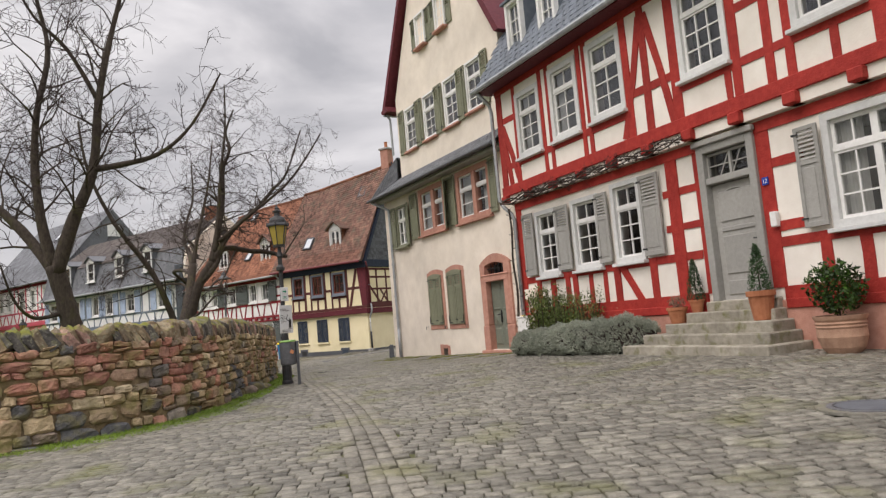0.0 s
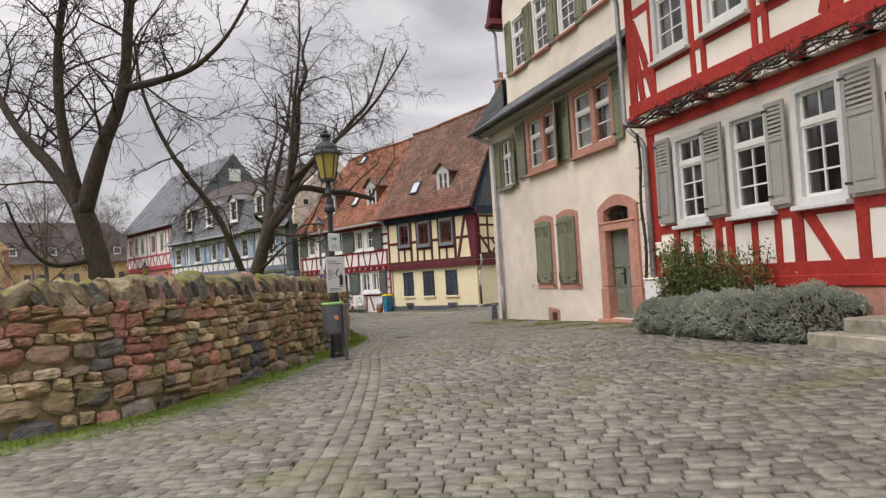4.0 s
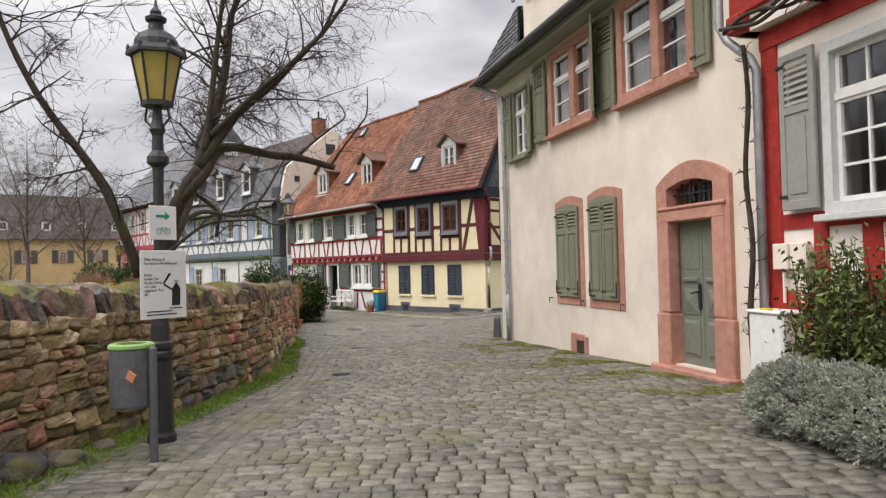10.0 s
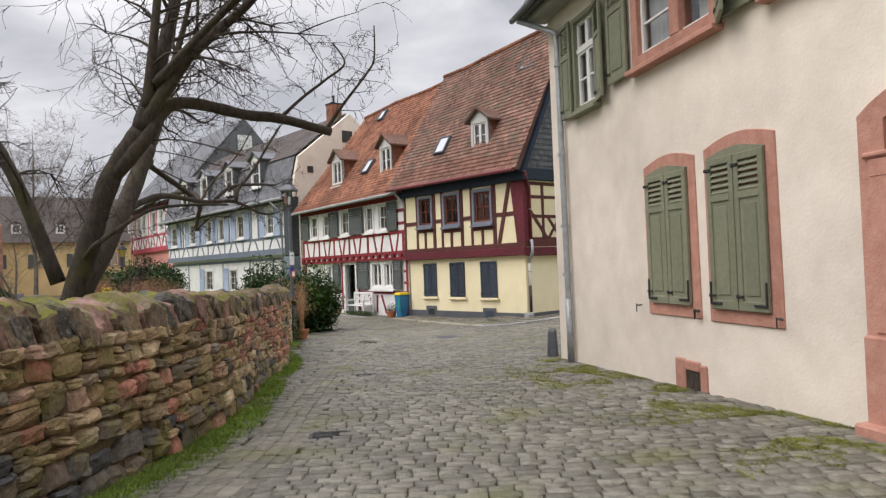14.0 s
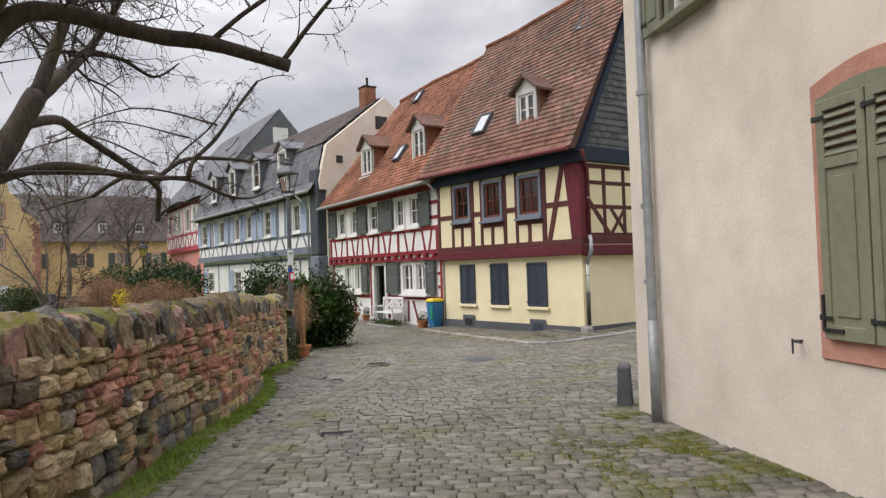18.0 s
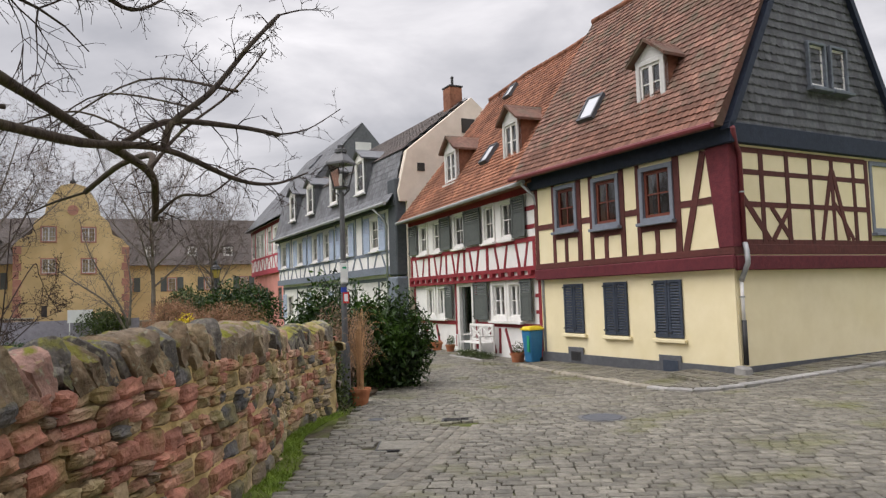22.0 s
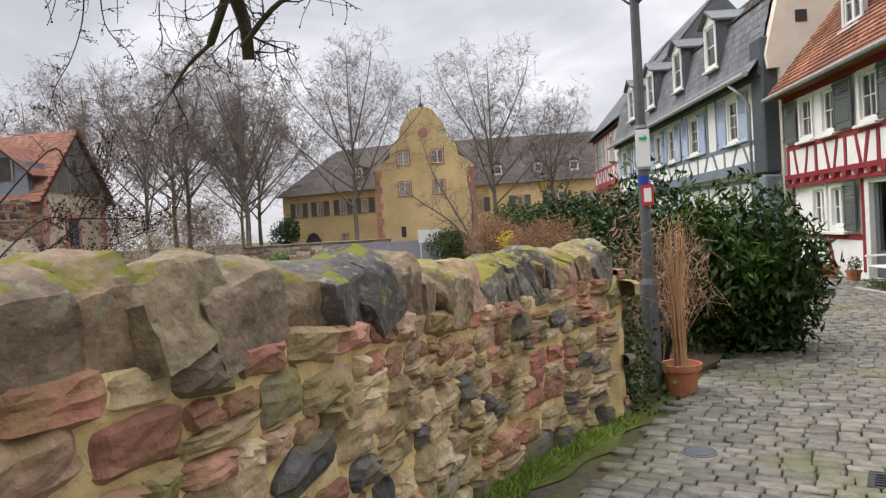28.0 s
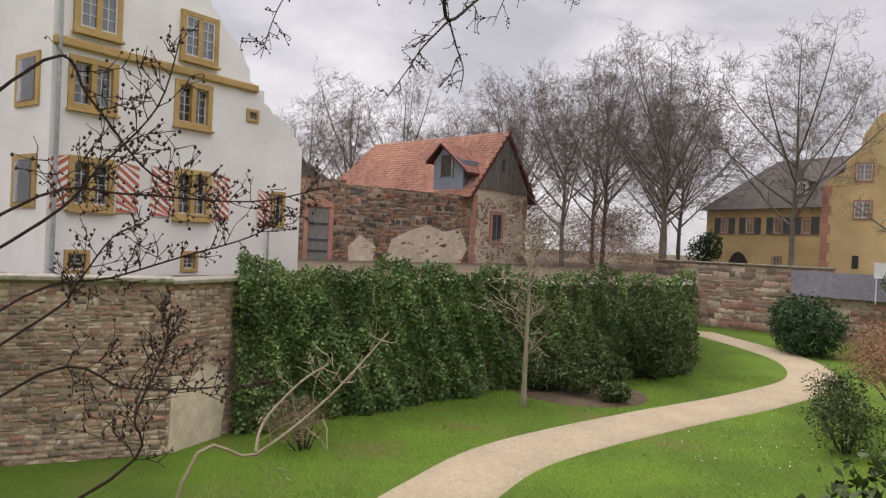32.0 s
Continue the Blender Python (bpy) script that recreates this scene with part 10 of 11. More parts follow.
for k in range(2):
    a = 0.12 + k * 0.79
    for sgn in (-1, 1):
        Shape().prism([(a, 0.5), (a + 0.05, 0.5), (a + 0.75, 0.86), (a + 0.75, 0.9), (a + 0.7, 0.9), (a, 0.54)] if sgn > 0 else [(a + 0.70, 0.5), (a + 0.75, 0.5), (a + 0.75, 0.54), (a + 0.05, 0.9), (a, 0.9), (a, 0.86)], 0.525, 0.55 - 0.004 * sgn).done("back_brace", PAINT_WHITE, bench)
    for q in range(1, 5):
        Shape().box(a + q * 0.15 - 0.015, a + q * 0.15 + 0.015, 0.535, 0.55, 0.5, 0.9).done("back_slat", PAINT_WHITE, bench)
Shape().box(0.84, 0.90, 0.52, 0.56, 0.44, 0.95).done("back_post", PAINT_WHITE, bench)
Shape().box(0.05, 1.69, 0.52, 0.555, 0.46, 0.51).done("back_rail", PAINT_WHITE, bench)
Shape().box(0.05, 1.69, 0.51, 0.56, 0.9, 0.98).done("back_rail", PAINT_WHITE, bench, bevel=0.008)
rb = thing("recycling_bin", WH @ Matrix.Translation((-0.28, -0.66, -0.345)) @ pose(0, 0, 0, 0, 0, 8) @ Matrix.Diagonal((0.66, 0.8, 0.94, 1)), "blue wheeled recycling bin with a yellow lid", "bin")
Shape().add([(0.06, 0.08, 0.05), (0.52, 0.08, 0.05), (0.52, 0.5, 0.05), (0.06, 0.5, 0.05), (0, 0, 0.95), (0.58, 0, 0.95), (0.58, 0.56, 0.95), (0, 0.56, 0.95)], [(3, 2, 1, 0), (0, 1, 5, 4), (1, 2, 6, 5), (2, 3, 7, 6), (3, 0, 4, 7), (4, 5, 6, 7)]).done("body", PLASTIC_BLUE, rb, bevel=0.03)
Shape().box(-0.02, 0.60, -0.03, 0.6, 0.95, 1.0).add([(0.02, 0.0, 1.0), (0.56, 0.0, 1.0), (0.56, 0.56, 1.0), (0.02, 0.56, 1.0), (0.06, 0.05, 1.05), (0.52, 0.05, 1.05), (0.52, 0.5, 1.06), (0.06, 0.5, 1.06)], [(0, 1, 5, 4), (1, 2, 6, 5), (2, 3, 7, 6), (3, 0, 4, 7), (4, 5, 6, 7)]).done("lid", PLASTIC_YELLOW, rb)
guard = thing("guard_stone", SIDE @ Matrix.Translation((0.02, -0.16, -0.36)), "weathered grey guard stone at the house corner", "stone")
Shape().add([(-0.2, -0.08, 0), (0.16, -0.08, 0), (0.16, 0.2, 0), (-0.2, 0.2, 0), (-0.14, -0.03, 0.34), (0.11, -0.03, 0.34), (0.11, 0.2, 0.38), (-0.14, 0.2, 0.38)], [(3, 2, 1, 0), (4, 5, 6, 7), (0, 1, 5, 4), (1, 2, 6, 5), (2, 3, 7, 6), (3, 0, 4, 7)]).done("block", CONCRETE, guard, bevel=0.03)
for x in (0.05, 0.5):
    Shape().lathe([(0.1, -0.03), (0.1, 0.03)], 12).done("wheel", IRON, rb, at=pose(x, 0.5, 0.1, 0, 90, 0))
Shape().box(0.36, 0.5, -0.005, 0.03, 0.35, 0.8).done("sticker", SIGN_GREEN, rb)
for k, (x, y, r, h, lf) in enumerate(((-0.58, -0.62, 0.2, 0.29, LEAF_OLIVE), (-7.3, -0.5, 0.18, 0.30, LEAF_LAUREL), (-6.4, -0.55, 0.19, 0.3, None), (-6.85, -0.4, 0.18, 0.32, None), (-5.5, -0.45, 0.16, 0.26, LEAF_LAUREL))):
    p = pot("flower_pot", (WH @ Vector((x, y, -0.36))), r, h, "terracotta flower pot standing by the white house")
    if lf:
        v, f = leaf_cloud(ball_points(260, np.random.RandomState(k), (r, r, 0.2), (0, 0, h + 0.12), 0.3), 0.06, 0.01, np.random.RandomState(k + 9), 0.4, 0.5)
        tagged(arrays("foliage", v, f, lf, p), kind="stuff")
bd = thing("flower_border", WH @ Matrix.Translation((-3.9, -1.1, -0.38)), "low green border with stone edging before the bench", "flower bed")
Shape().box(0, 2.2, 0, 0.5, 0, 0.04).done("soil", EARTH, bd)
Shape().box(0, 2.2, -0.09, 0.0, 0, 0.09).done("edging", CONCRETE, bd, bevel=0.02)
v, f = leaf_cloud(np.random.RandomState(2).uniform((0.05, 0.05, 0.07), (2.15, 0.5, 0.24), (1500, 3)), 0.07, 0.01, np.random.RandomState(3), 0.3, 0.8)
tagged(arrays("foliage", v, f, LEAF_OLIVE, bd), kind="stuff")

# Pavement round the yellow corner with its kerb.
kl, kd, kn = smooth_line([(-9.75, 39.95), (-8.94, 39.15), (-8.19, 38.45), (-7.44, 37.77), (-6.67, 37.06), (-6.08, 36.43), (-5.56, 35.93), (-5.15, 35.69), (-4.7, 35.64), (-4.23, 35.97), (-3.68, 36.73), (-2.99, 37.7), (-1.2, 40.2), (0.4, 42.4)], 0.5)
pav = Shape()
zz = street_z(kl[:, 0], kl[:, 1])
pave = thing("pavement", Matrix.Identity(4), "narrow grey pavement with stone kerb round the corner house", "pavement", kind="structure")
n = len(kl)
iv = kl + np.stack([-kd[:, 1], kd[:, 0]], 1) * 1.9
pav.add([(x, y, z + 0.03) for (x, y), z in zip(kl, zz)] + [(x, y, z + 0.055) for (x, y), z in zip(iv, zz)], [(i, i + 1, i + n + 1, i + n) for i in range(n - 1)])
pav.done("paving_bed", SAND_JOINT, pave)
side_k = np.stack([-kd[:, 1], kd[:, 0]], 1)
for i in range(n - 1):
    a, b = kl[i], kl[i + 1]
    c, d = a + side_k[i] * 0.2, b + side_k[i + 1] * 0.2
    e = 0.006
    a2, b2 = a + (b - a) * e * 2, b - (b - a) * e * 2
    Shape().slab([tuple(a2), tuple(b2), tuple(d - (d - c) * e * 2), tuple(c + (d - c) * e * 2)], zz[i] - 0.1, zz[i] + 0.065 + RND.uniform(-0.008, 0.008)).done("kerb_stone", CONCRETE if kl[i][0] > -5.9 else STEP_STONE, pave, bevel=0.02)
PAVE_REST = Shape()
for i in range(n - 1):
    for r in range(11):
        a, b = kl[i] + side_k[i] * (0.22 + r * 0.16), kl[i + 1] + side_k[i + 1] * (0.22 + r * 0.16)
        for h in range(3):
            p0, p1 = a + (b - a) * (h / 3 + 0.022), a + (b - a) * ((h + 1) / 3 - 0.022)
            q0, q1 = p0 + side_k[i] * 0.145, p1 + side_k[i] * 0.145
            z0 = zz[i] + 0.064 + r * 0.004
            pav2 = Shape().slab([tuple(p0), tuple(p1), tuple(q1), tuple(q0)], z0 - 0.06, z0 + RND.uniform(0, 0.008))
            if r < 2:
                pav2.done("paver", COBBLE, pave)
            else:
                PAVE_REST.add(pav2.v, pav2.f)
tagged(PAVE_REST.done("pavers", COBBLE_JOINED, pave), kind="stuff")

bol = thing("bollard", Matrix.Translation((-2.30, 27.62, -0.14)) @ Matrix.Diagonal((0.58, 0.70, 0.80, 1)), "squat grey stone corner bollard", "bollard")
Shape().add([(-0.17, -0.15, -0.05), (0.17, -0.15, -0.05), (0.17, 0.15, -0.05), (-0.17, 0.15, -0.05), (-0.12, -0.11, 0.66), (0.12, -0.11, 0.66), (0.12, 0.11, 0.7), (-0.12, 0.11, 0.7)], [(3, 2, 1, 0), (0, 1, 5, 4), (1, 2, 6, 5), (2, 3, 7, 6), (3, 0, 4, 7), (4, 5, 6, 7)]).done("stone", PLINTH, bol, bevel=0.03)


def cover(x, y, r, name, label, square=None, turn=0.0):
    z = float(street_z(x, y))
    t = thing(name, pose(x, y, z + 0.004, 0, 0, turn), label, "manhole cover")
    if square:
        w, d = square
        Shape().box(-w / 2, w / 2, -d / 2, d / 2, -0.02, 0.006).done("frame", IRON, t, bevel=0.004)
        if d > 0.35:
            Shape().box(-w / 2 + 0.03, w / 2 - 0.03, -d / 2 + 0.03, d / 2 - 0.03, 0.0, 0.012).done("plate", COBBLE, t)
        else:
            for k in range(5):
                Shape().box(-w / 2 + 0.04, w / 2 - 0.04, -d / 2 + 0.03 + k * 0.045, -d / 2 + 0.05 + k * 0.045, 0.004, 0.014).done("grate_bar", IRON, t)
    else:
        Shape().lathe([(r, -0.02), (r, 0.012), (r * 0.86, 0.014), (r * 0.85, 0.006)], 28).done("ring", STEEL_GREY, t)
        lid = Shape().lathe([(r * 0.84, -0.01), (r * 0.84, 0.011)], 28).done("lid", IRON, t)
        Shape().lathe([(r * 0.80, 0.0), (r * 0.80, 0.015)], 28).done("lid_fill", PLINTH, lid)
        Shape().lathe([(r * 1.28, -0.02), (r * 1.26, 0.004), (r * 1.02, 0.006)], 28).done("collar", COBBLE, t)


cover(-5.65, 32.72, 0.33, "manhole_cover", "round iron manhole cover in the cobbles")
cover(3.68, 6.5, 0.36, "manhole_cover", "round concrete and iron manhole cover")
cover(-7.72, 32.35, 0.3, "gully_grate", "small iron gully grate", (0.44, 0.3), 22)
cover(-7.5, 30.35, 0.3, "manhole_slab", "square concrete manhole slab in the cobbles", (0.58, 0.56), 26)
cover(-3.8, 21.3, 0.2, "gully_grate", "small iron gully grate by the wall", (0.42, 0.24), 24)
cover(-5.15, 25.75, 0.2, "gully_grate", "small iron gully grate", (0.42, 0.24), 26)
cover(-8.9, 32.0, 0.12, "valve_cap", "small round iron valve cap")

# Moss and grass at the foot of the cream house.
rs = np.random.RandomState(61)
BEIGE_M = facade((-1.97, 27.0), (0.469, -0.883))
pp = []
while len(pp) < 46000:
    u, o_ = rs.uniform(-0.2, 8.7), abs(rs.normal(0, 0.75)) + 0.02
    q = BEIGE_M @ Vector((u, -o_, 0))
    if noise.noise(Vector((u * 1.1, o_ * 2.0, 7.0))) > -0.05 + o_ * 0.16:
        pp.append((q.x, q.y, float(street_z(q.x, q.y)) - 0.005))
v, f = strip_blades(np.array(pp), 0.026, 1.2, 0.014, rs)
tagged(arrays("moss", v, f, MOSS), "patches of moss and grass at the house's foot", "moss", kind="stuff")

# ---- boundary wall, stone by stone ----
wall = thing("wall_street", Matrix.Identity(4), "old rubble boundary wall with tilted mossy capping stones", "wall", kind="structure")
THICK = 0.44


def wall_base(s):
    p, _ = wall_at(s)
    return float(street_z(p[0], p[1]))


def wall_top(s):
    """Height of the bed under the capping."""
    p, _ = wall_at(s)
    return float(np.interp(p[1], (8, 10.5, 16, 18.5, 21, 24, 27.5, 29, 30.2, 32.5), (1.36, 1.34, 1.30, 1.21, 1.16, 1.02, 1.04, 0.97, 0.82, 0.87)))


def on_wall(s, z, out):
    p, d = wall_at(s)
    return (p[0] + d[1] * out, p[1] - d[0] * out, z)


def rake(s):
    """How far the joints are washed out: deep on the older stretch, flush where it was repointed."""
    return float(np.interp(wall_at(s)[0][1], (24.0, 27.0), (0.03, 0.0)))


# The mortar: an uneven bed, its street face rough; repointed towards the far end.
ns, nz_ = int(WALL_LEN / 0.09), 15
vs, fs = [], []
for i in range(ns + 1):
    s = WALL_LEN * i / ns
    zb, zt = wall_base(s), wall_top(s)
    for k in range(nz_ + 1):
        z = zb - 0.3 + (zt - zb + 0.3) * k / nz_
        vs.append(on_wall(s, z, THICK / 2 - rake(s) + 0.022 * noise.noise(Vector((s * 5, z * 6, 2.0))) + 0.014 * noise.noise(Vector((s * 15, z * 17, 5.0)))))
    vs.append(on_wall(s, zt, -THICK / 2))
    vs.append(on_wall(s, zb - 2.2, -THICK / 2))
m_ = nz_ + 3
fs = [(m_ * i + k, m_ * i + m_ + k, m_ * i + m_ + k + 1, m_ * i + k + 1) for i in range(ns) for k in range(m_ - 1)]
fs += [tuple(range(m_)), tuple(m_ * ns + k for k in range(m_ - 1, -1, -1))]
split = next(i for i in range(ns) if wall_at(WALL_LEN * i / ns)[0][1] > 26.0)
for lo, hi, m_k in ((0, split, MORTAR_OLD), (split, ns, MORTAR)):
    Shape().add(vs[m_ * lo:m_ * (hi + 1)], [tuple(i for i in f) for f in fs[:(m_ - 1) * (hi - lo)]] + [tuple(range(m_)), tuple(m_ * (hi - lo) + k for k in range(m_ - 1, -1, -1))]).done("mortar_core", m_k, wall, smooth=True)
rs = np.random.RandomState(17)


def stone_shape(rs):
    """A rough quarried block of unit width and height, its broken face to -y: vertices and faces."""
    g = 7
    v = []
    cut = rs.uniform(0.05, 0.30, 4)
    off = Vector(rs.uniform(-40, 40, 3))
    lean = rs.uniform(-0.25, 0.25, 2)
    for i in range(g):
        for k in range(g):
            a, b = i / (g - 1) * 2 - 1, k / (g - 1) * 2 - 1
            c = cut[(a > 0) * 1 + (b > 0) * 2]
            pull = max(0.0, abs(a) + abs(b) - (2 - 2 * c)) * 0.42
            x, z = a - math.copysign(pull, a) if a else a, b - math.copysign(pull, b) if b else b
            n = noise.noise_vector(Vector((x * 1.3, 0, z * 1.3)) + off)
            n2 = noise.noise_vector(Vector((x * 3.7, 1, z * 3.7)) + off)
            edge = max(abs(a), abs(b))
            y = -1.0 + (0.8 if edge > 0.99 else 0.12 if edge > 0.6 else 0.0) + n.y * 0.4 + n2.y * 0.25 + lean[0] * a + lean[1] * b
            v.append((x * 0.5 + n.x * 0.09 + n2.x * 0.03, y, z * 0.5 + n.z * 0.09 + n2.z * 0.03))
    f = [(i * g + k, (i + 1) * g + k, (i + 1) * g + k + 1, i * g + k + 1) for i in range(g - 1) for k in range(g - 1)]
    rim = [i * g for i in range(g)] + [(g - 1) * g + k for k in range(1, g)] + [i * g + g - 1 for i in range(g - 2, -1, -1)] + [k for k in range(g - 2, 0, -1)]
    n0, m = len(v), len(rim)
    for r in rim:
        v.append((v[r][0] * 0.97, 0.9, v[r][2] * 0.97))
    f += [(rim[(i + 1) % m], rim[i], n0 + i, n0 + (i + 1) % m) for i in range(m)]
    return v, f


kinds_ = [stone_shape(rs) for _ in range(24)]
meshes = {k: [] for k in STONES}
for k, m in STONES.items():
    for v, f in kinds_:
        me = bpy.data.meshes.new("stone")
        me.from_pydata(v, [], f)
        me.materials.append(m)
        meshes[k].append(me)
joined = {k: ([], [], [0]) for k in STONES}
used = 0


def kind_of(s, z):
    """Which stone the masons used there: basalt low down, beds of ochre and red blocks above."""
    up = (z - wall_base(s)) / (wall_top(s) - wall_base(s))
    a, b = noise.noise(Vector((s * 0.75, z * 2.4, 7.0))), rs.rand()
    y = wall_at(s)[0][1]
    old = 12.2 + a < y < 23.5 + 2.0 * a
    if b < 0.25:
        return "brown" if old else "mixed"
    if a + 0.9 * (0.42 - up) > 0.22:
        return "basalt" if y < 28.6 or b > 0.7 else "mixed" if b > 0.5 else "ochre"
    if old and b < 0.55:
        return "brown"
    return "red" if noise.noise(Vector((s * 0.9, z * 2.0, 21.0))) + 0.25 * (b - 0.5) > (0.16 if 13.5 < y < 23 else -0.05) else "ochre"


def lay(s, w, z0, h):
    """One stone, from s along the wall and z0 up."""
    global used
    mid = s + w / 2
    p, d = wall_at(mid)
    side = np.array([d[1], -d[0]])
    c = p + side * (THICK / 2 - 0.012)
    tight = 1.12
    k, sort = rs.randint(len(kinds_)), kind_of(mid, z0 + h / 2)
    m = Matrix(((d[0], -side[0], 0, c[0]), (d[1], -side[1], 0, c[1]), (0, 0, 1, z0 + h / 2), (0, 0, 0, 1)))
    m = m @ pose(0, 0, 0, 0, rs.normal(0, 5), 0) @ Matrix.Diagonal((w * rs.uniform(0.82, 0.96) * tight, 0.032 + 0.045 * rs.rand(), h * rs.uniform(0.80, 0.93) * tight, 1))
    if (28.0 < p[1] < 31.4 or 20.9 < p[1] < 22.6) and used < 300:
        place("stone", meshes[sort][k], wall, at=m)
        used += 1
    else:
        v, f = kinds_[k]
        jv, jf, jn = joined[sort]
        jv.append(np.array(v) @ np.array(m.to_3x3()).T + np.array(m.translation))
        jf.extend(tuple(jn[0] + i for i in q) for q in f)
        jn[0] += len(v)


weights = [1.5, 1.25, 1.0, 0.7, 1.1, 0.6, 0.95, 0.8]
low_ = 0.0
for q in weights:
    s = rs.uniform(0, 0.2)
    while s < WALL_LEN - 0.1:
        tall = wall_top(s) + 0.02 - (wall_base(s) - 0.08)
        h = tall * q / sum(weights)
        z = wall_base(s) - 0.08 + tall * low_ / sum(weights) + 0.03 * noise.noise(Vector((s * 1.1, low_ * 3, 1.0)))
        w = h * rs.uniform(0.8, 1.9) + 0.04
        if s + w > WALL_LEN:
            break
        r = rs.rand()
        if r < 0.14 and h > 0.15:
            e = rs.uniform(0.35, 0.65)
            lay(s, w, z, h * e)
            lay(s, w * e, z + h * e, h * (1 - e))
            lay(s + w * e, w * (1 - e), z + h * e, h * (1 - e))
        elif r < 0.28 and h > 0.14:
            e = rs.uniform(0.3, 0.7)
            lay(s, w, z, h * e)
            lay(s, w, z + h * e, h * (1 - e))
        else:
            lay(s, w, z, h * rs.uniform(0.85, 1.12))
        s += w
    low_ += q
# rough stones over the wall's end
endp, endd = wall_at(WALL_LEN)
ends = np.array([endd[1], -endd[0]])
z = wall_base(WALL_LEN) - 0.05
while z < wall_top(WALL_LEN) - 0.02:
    h = rs.uniform(0.09, 0.17)
    o = -THICK / 2
    while o < THICK / 2 - 0.05:
        w = rs.uniform(0.12, 0.26)
        c = endp + ends * (o + w / 2) + endd * 0.02
        m = Matrix(((-ends[0], -endd[0], 0, c[0]), (-ends[1], -endd[1], 0, c[1]), (0, 0, 1, z + h / 2), (0, 0, 0, 1))) @ pose(0, 0, 0, 0, rs.normal(0, 8), 0) @ Matrix.Diagonal((w * 0.95, 0.05 + 0.06 * rs.rand(), h * 0.95, 1))
        v, f = kinds_[rs.randint(len(kinds_))]
        jv, jf, jn = joined[("basalt", "ochre", "red", "mixed")[rs.randint(4)]]
        jv.append(np.array(v) @ np.array(m.to_3x3()).T + np.array(m.translation))
        jf.extend(tuple(jn[0] + i for i in q) for q in f)
        jn[0] += len(v)
        o += w
    z += h
for k, (jv, jf, jn) in joined.items():
    me = bpy.data.meshes.new("wall_stones")
    me.from_pydata(np.concatenate(jv).tolist(), [], jf)
    me.materials.append(STONES_JOINED[k])
    tagged(place("wall_stones", me, wall), kind="stuff")
# Capping: broken slabs on edge, leaning along the wall.
caps = []
for _ in range(18):
    bm = bmesh.new()
    bmesh.ops.create_cube(bm, size=1.0)
    bmesh.ops.subdivide_edges(bm, edges=bm.edges[:], cuts=9, use_grid_fill=True)
    off3 = Vector(rs.uniform(-50, 50, 3))
    # broken faces: random planes that clip the block
    cuts_ = []
    for _k in range(5):
        d = Vector((rs.normal(0, 0.8), rs.normal(0, 0.7), rs.normal(0.3, 0.7))).normalized()
        cuts_.append((d, rs.uniform(0.46, 0.64)))
    cuts_ += [(Vector((rs.normal(0, 0.2), -0.62, 0.8)).normalized(), rs.uniform(0.47, 0.60)), (Vector((rs.normal(0, 0.2), 0.62, 0.8)).normalized(), rs.uniform(0.45, 0.58))]
    for v in bm.verts:
        n = noise.noise_vector(v.co * 1.6 + off3)
        v.co += Vector((n.x * 0.07, n.y * 0.05, n.z * 0.06))
        for d, r in cuts_:
            over = v.co.dot(d) - r
            if over > 0:
                v.co -= d * over
        n2 = noise.noise_vector(v.co * 4.5 + off3)
        n3 = noise.noise_vector(v.co * 11.0 + off3)
        v.co += n2 * 0.025 + n3 * 0.022
    for fc in bm.faces:
        fc.smooth = True
    me = bpy.data.meshes.new("capstone")
    bm.to_mesh(me)
    bm.free()
    me.set_sharp_from_angle(angle=radians(24))
    me.materials.append(CAPSTONE)
    caps.append(me)
mossy_caps = [me.copy() for me in caps]
for me in mossy_caps:
    me.materials[0] = CAPSTONE_MOSSY
yellow_caps = [me.copy() for me in caps]
for me in yellow_caps:
    me.materials[0] = CAPSTONE_YELLOW
s = 0.0
while s < WALL_LEN - 0.1:
    along = wall_at(s)[0][1]
    coarse = 0.75 if 26.0 < along < 30.7 else 0.04 if along > 30.7 else 0.2
    w = rs.uniform(0.07, 0.14) if rs.rand() > coarse else rs.uniform(0.16, 0.34 if coarse > 0.5 else 0.27)
    p, d = wall_at(s + w / 2)
    side = np.array([d[1], -d[0]])
    h = rs.uniform(0.28, 0.40)
    lean = rs.uniform(20, 42) if w < 0.15 else rs.uniform(2, 20)
    m = Matrix(((d[0], -side[0], 0, p[0]), (d[1], -side[1], 0, p[1]), (0, 0, 1, wall_top(s) + h * 0.34), (0, 0, 0, 1))) @ pose(0, 0, 0, rs.normal(0, 6), -lean, rs.normal(0, 8)) @ Matrix.Diagonal((w * 1.28, THICK * rs.uniform(0.98, 1.16), h, 1))
    place("capstone", (yellow_caps if along > 30.0 else mossy_caps if along < 24 and noise.noise(Vector((s * 0.9, 4.0, 2.0))) > -0.02 else caps)[rs.randint(len(caps))], wall, at=m)
    s += w * 0.97
# Grass along the foot of the wall.
n = 56000
ss = rs.uniform(0, WALL_LEN, n)
oo = 0.2 + rs.uniform(0, 1, n) ** 1.5 * np.interp(ss / WALL_LEN, (0, 0.3, 0.4, 0.75, 0.9, 1), (0.85, 0.80, 0.58, 0.42, 0.26, 0.22))
gp_ = np.array([(*wall_at(a, b)[0],) for a, b in zip(ss, oo)])
lush = np.array([noise.noise(Vector((a * 0.8, 3.0, 1.0))) for a in ss])
keepg = (lush > -0.18) | ((ss > 12.5) & (ss < 20.0)) | (rs.rand(n) < 0.25)
gp_ = gp_[keepg]
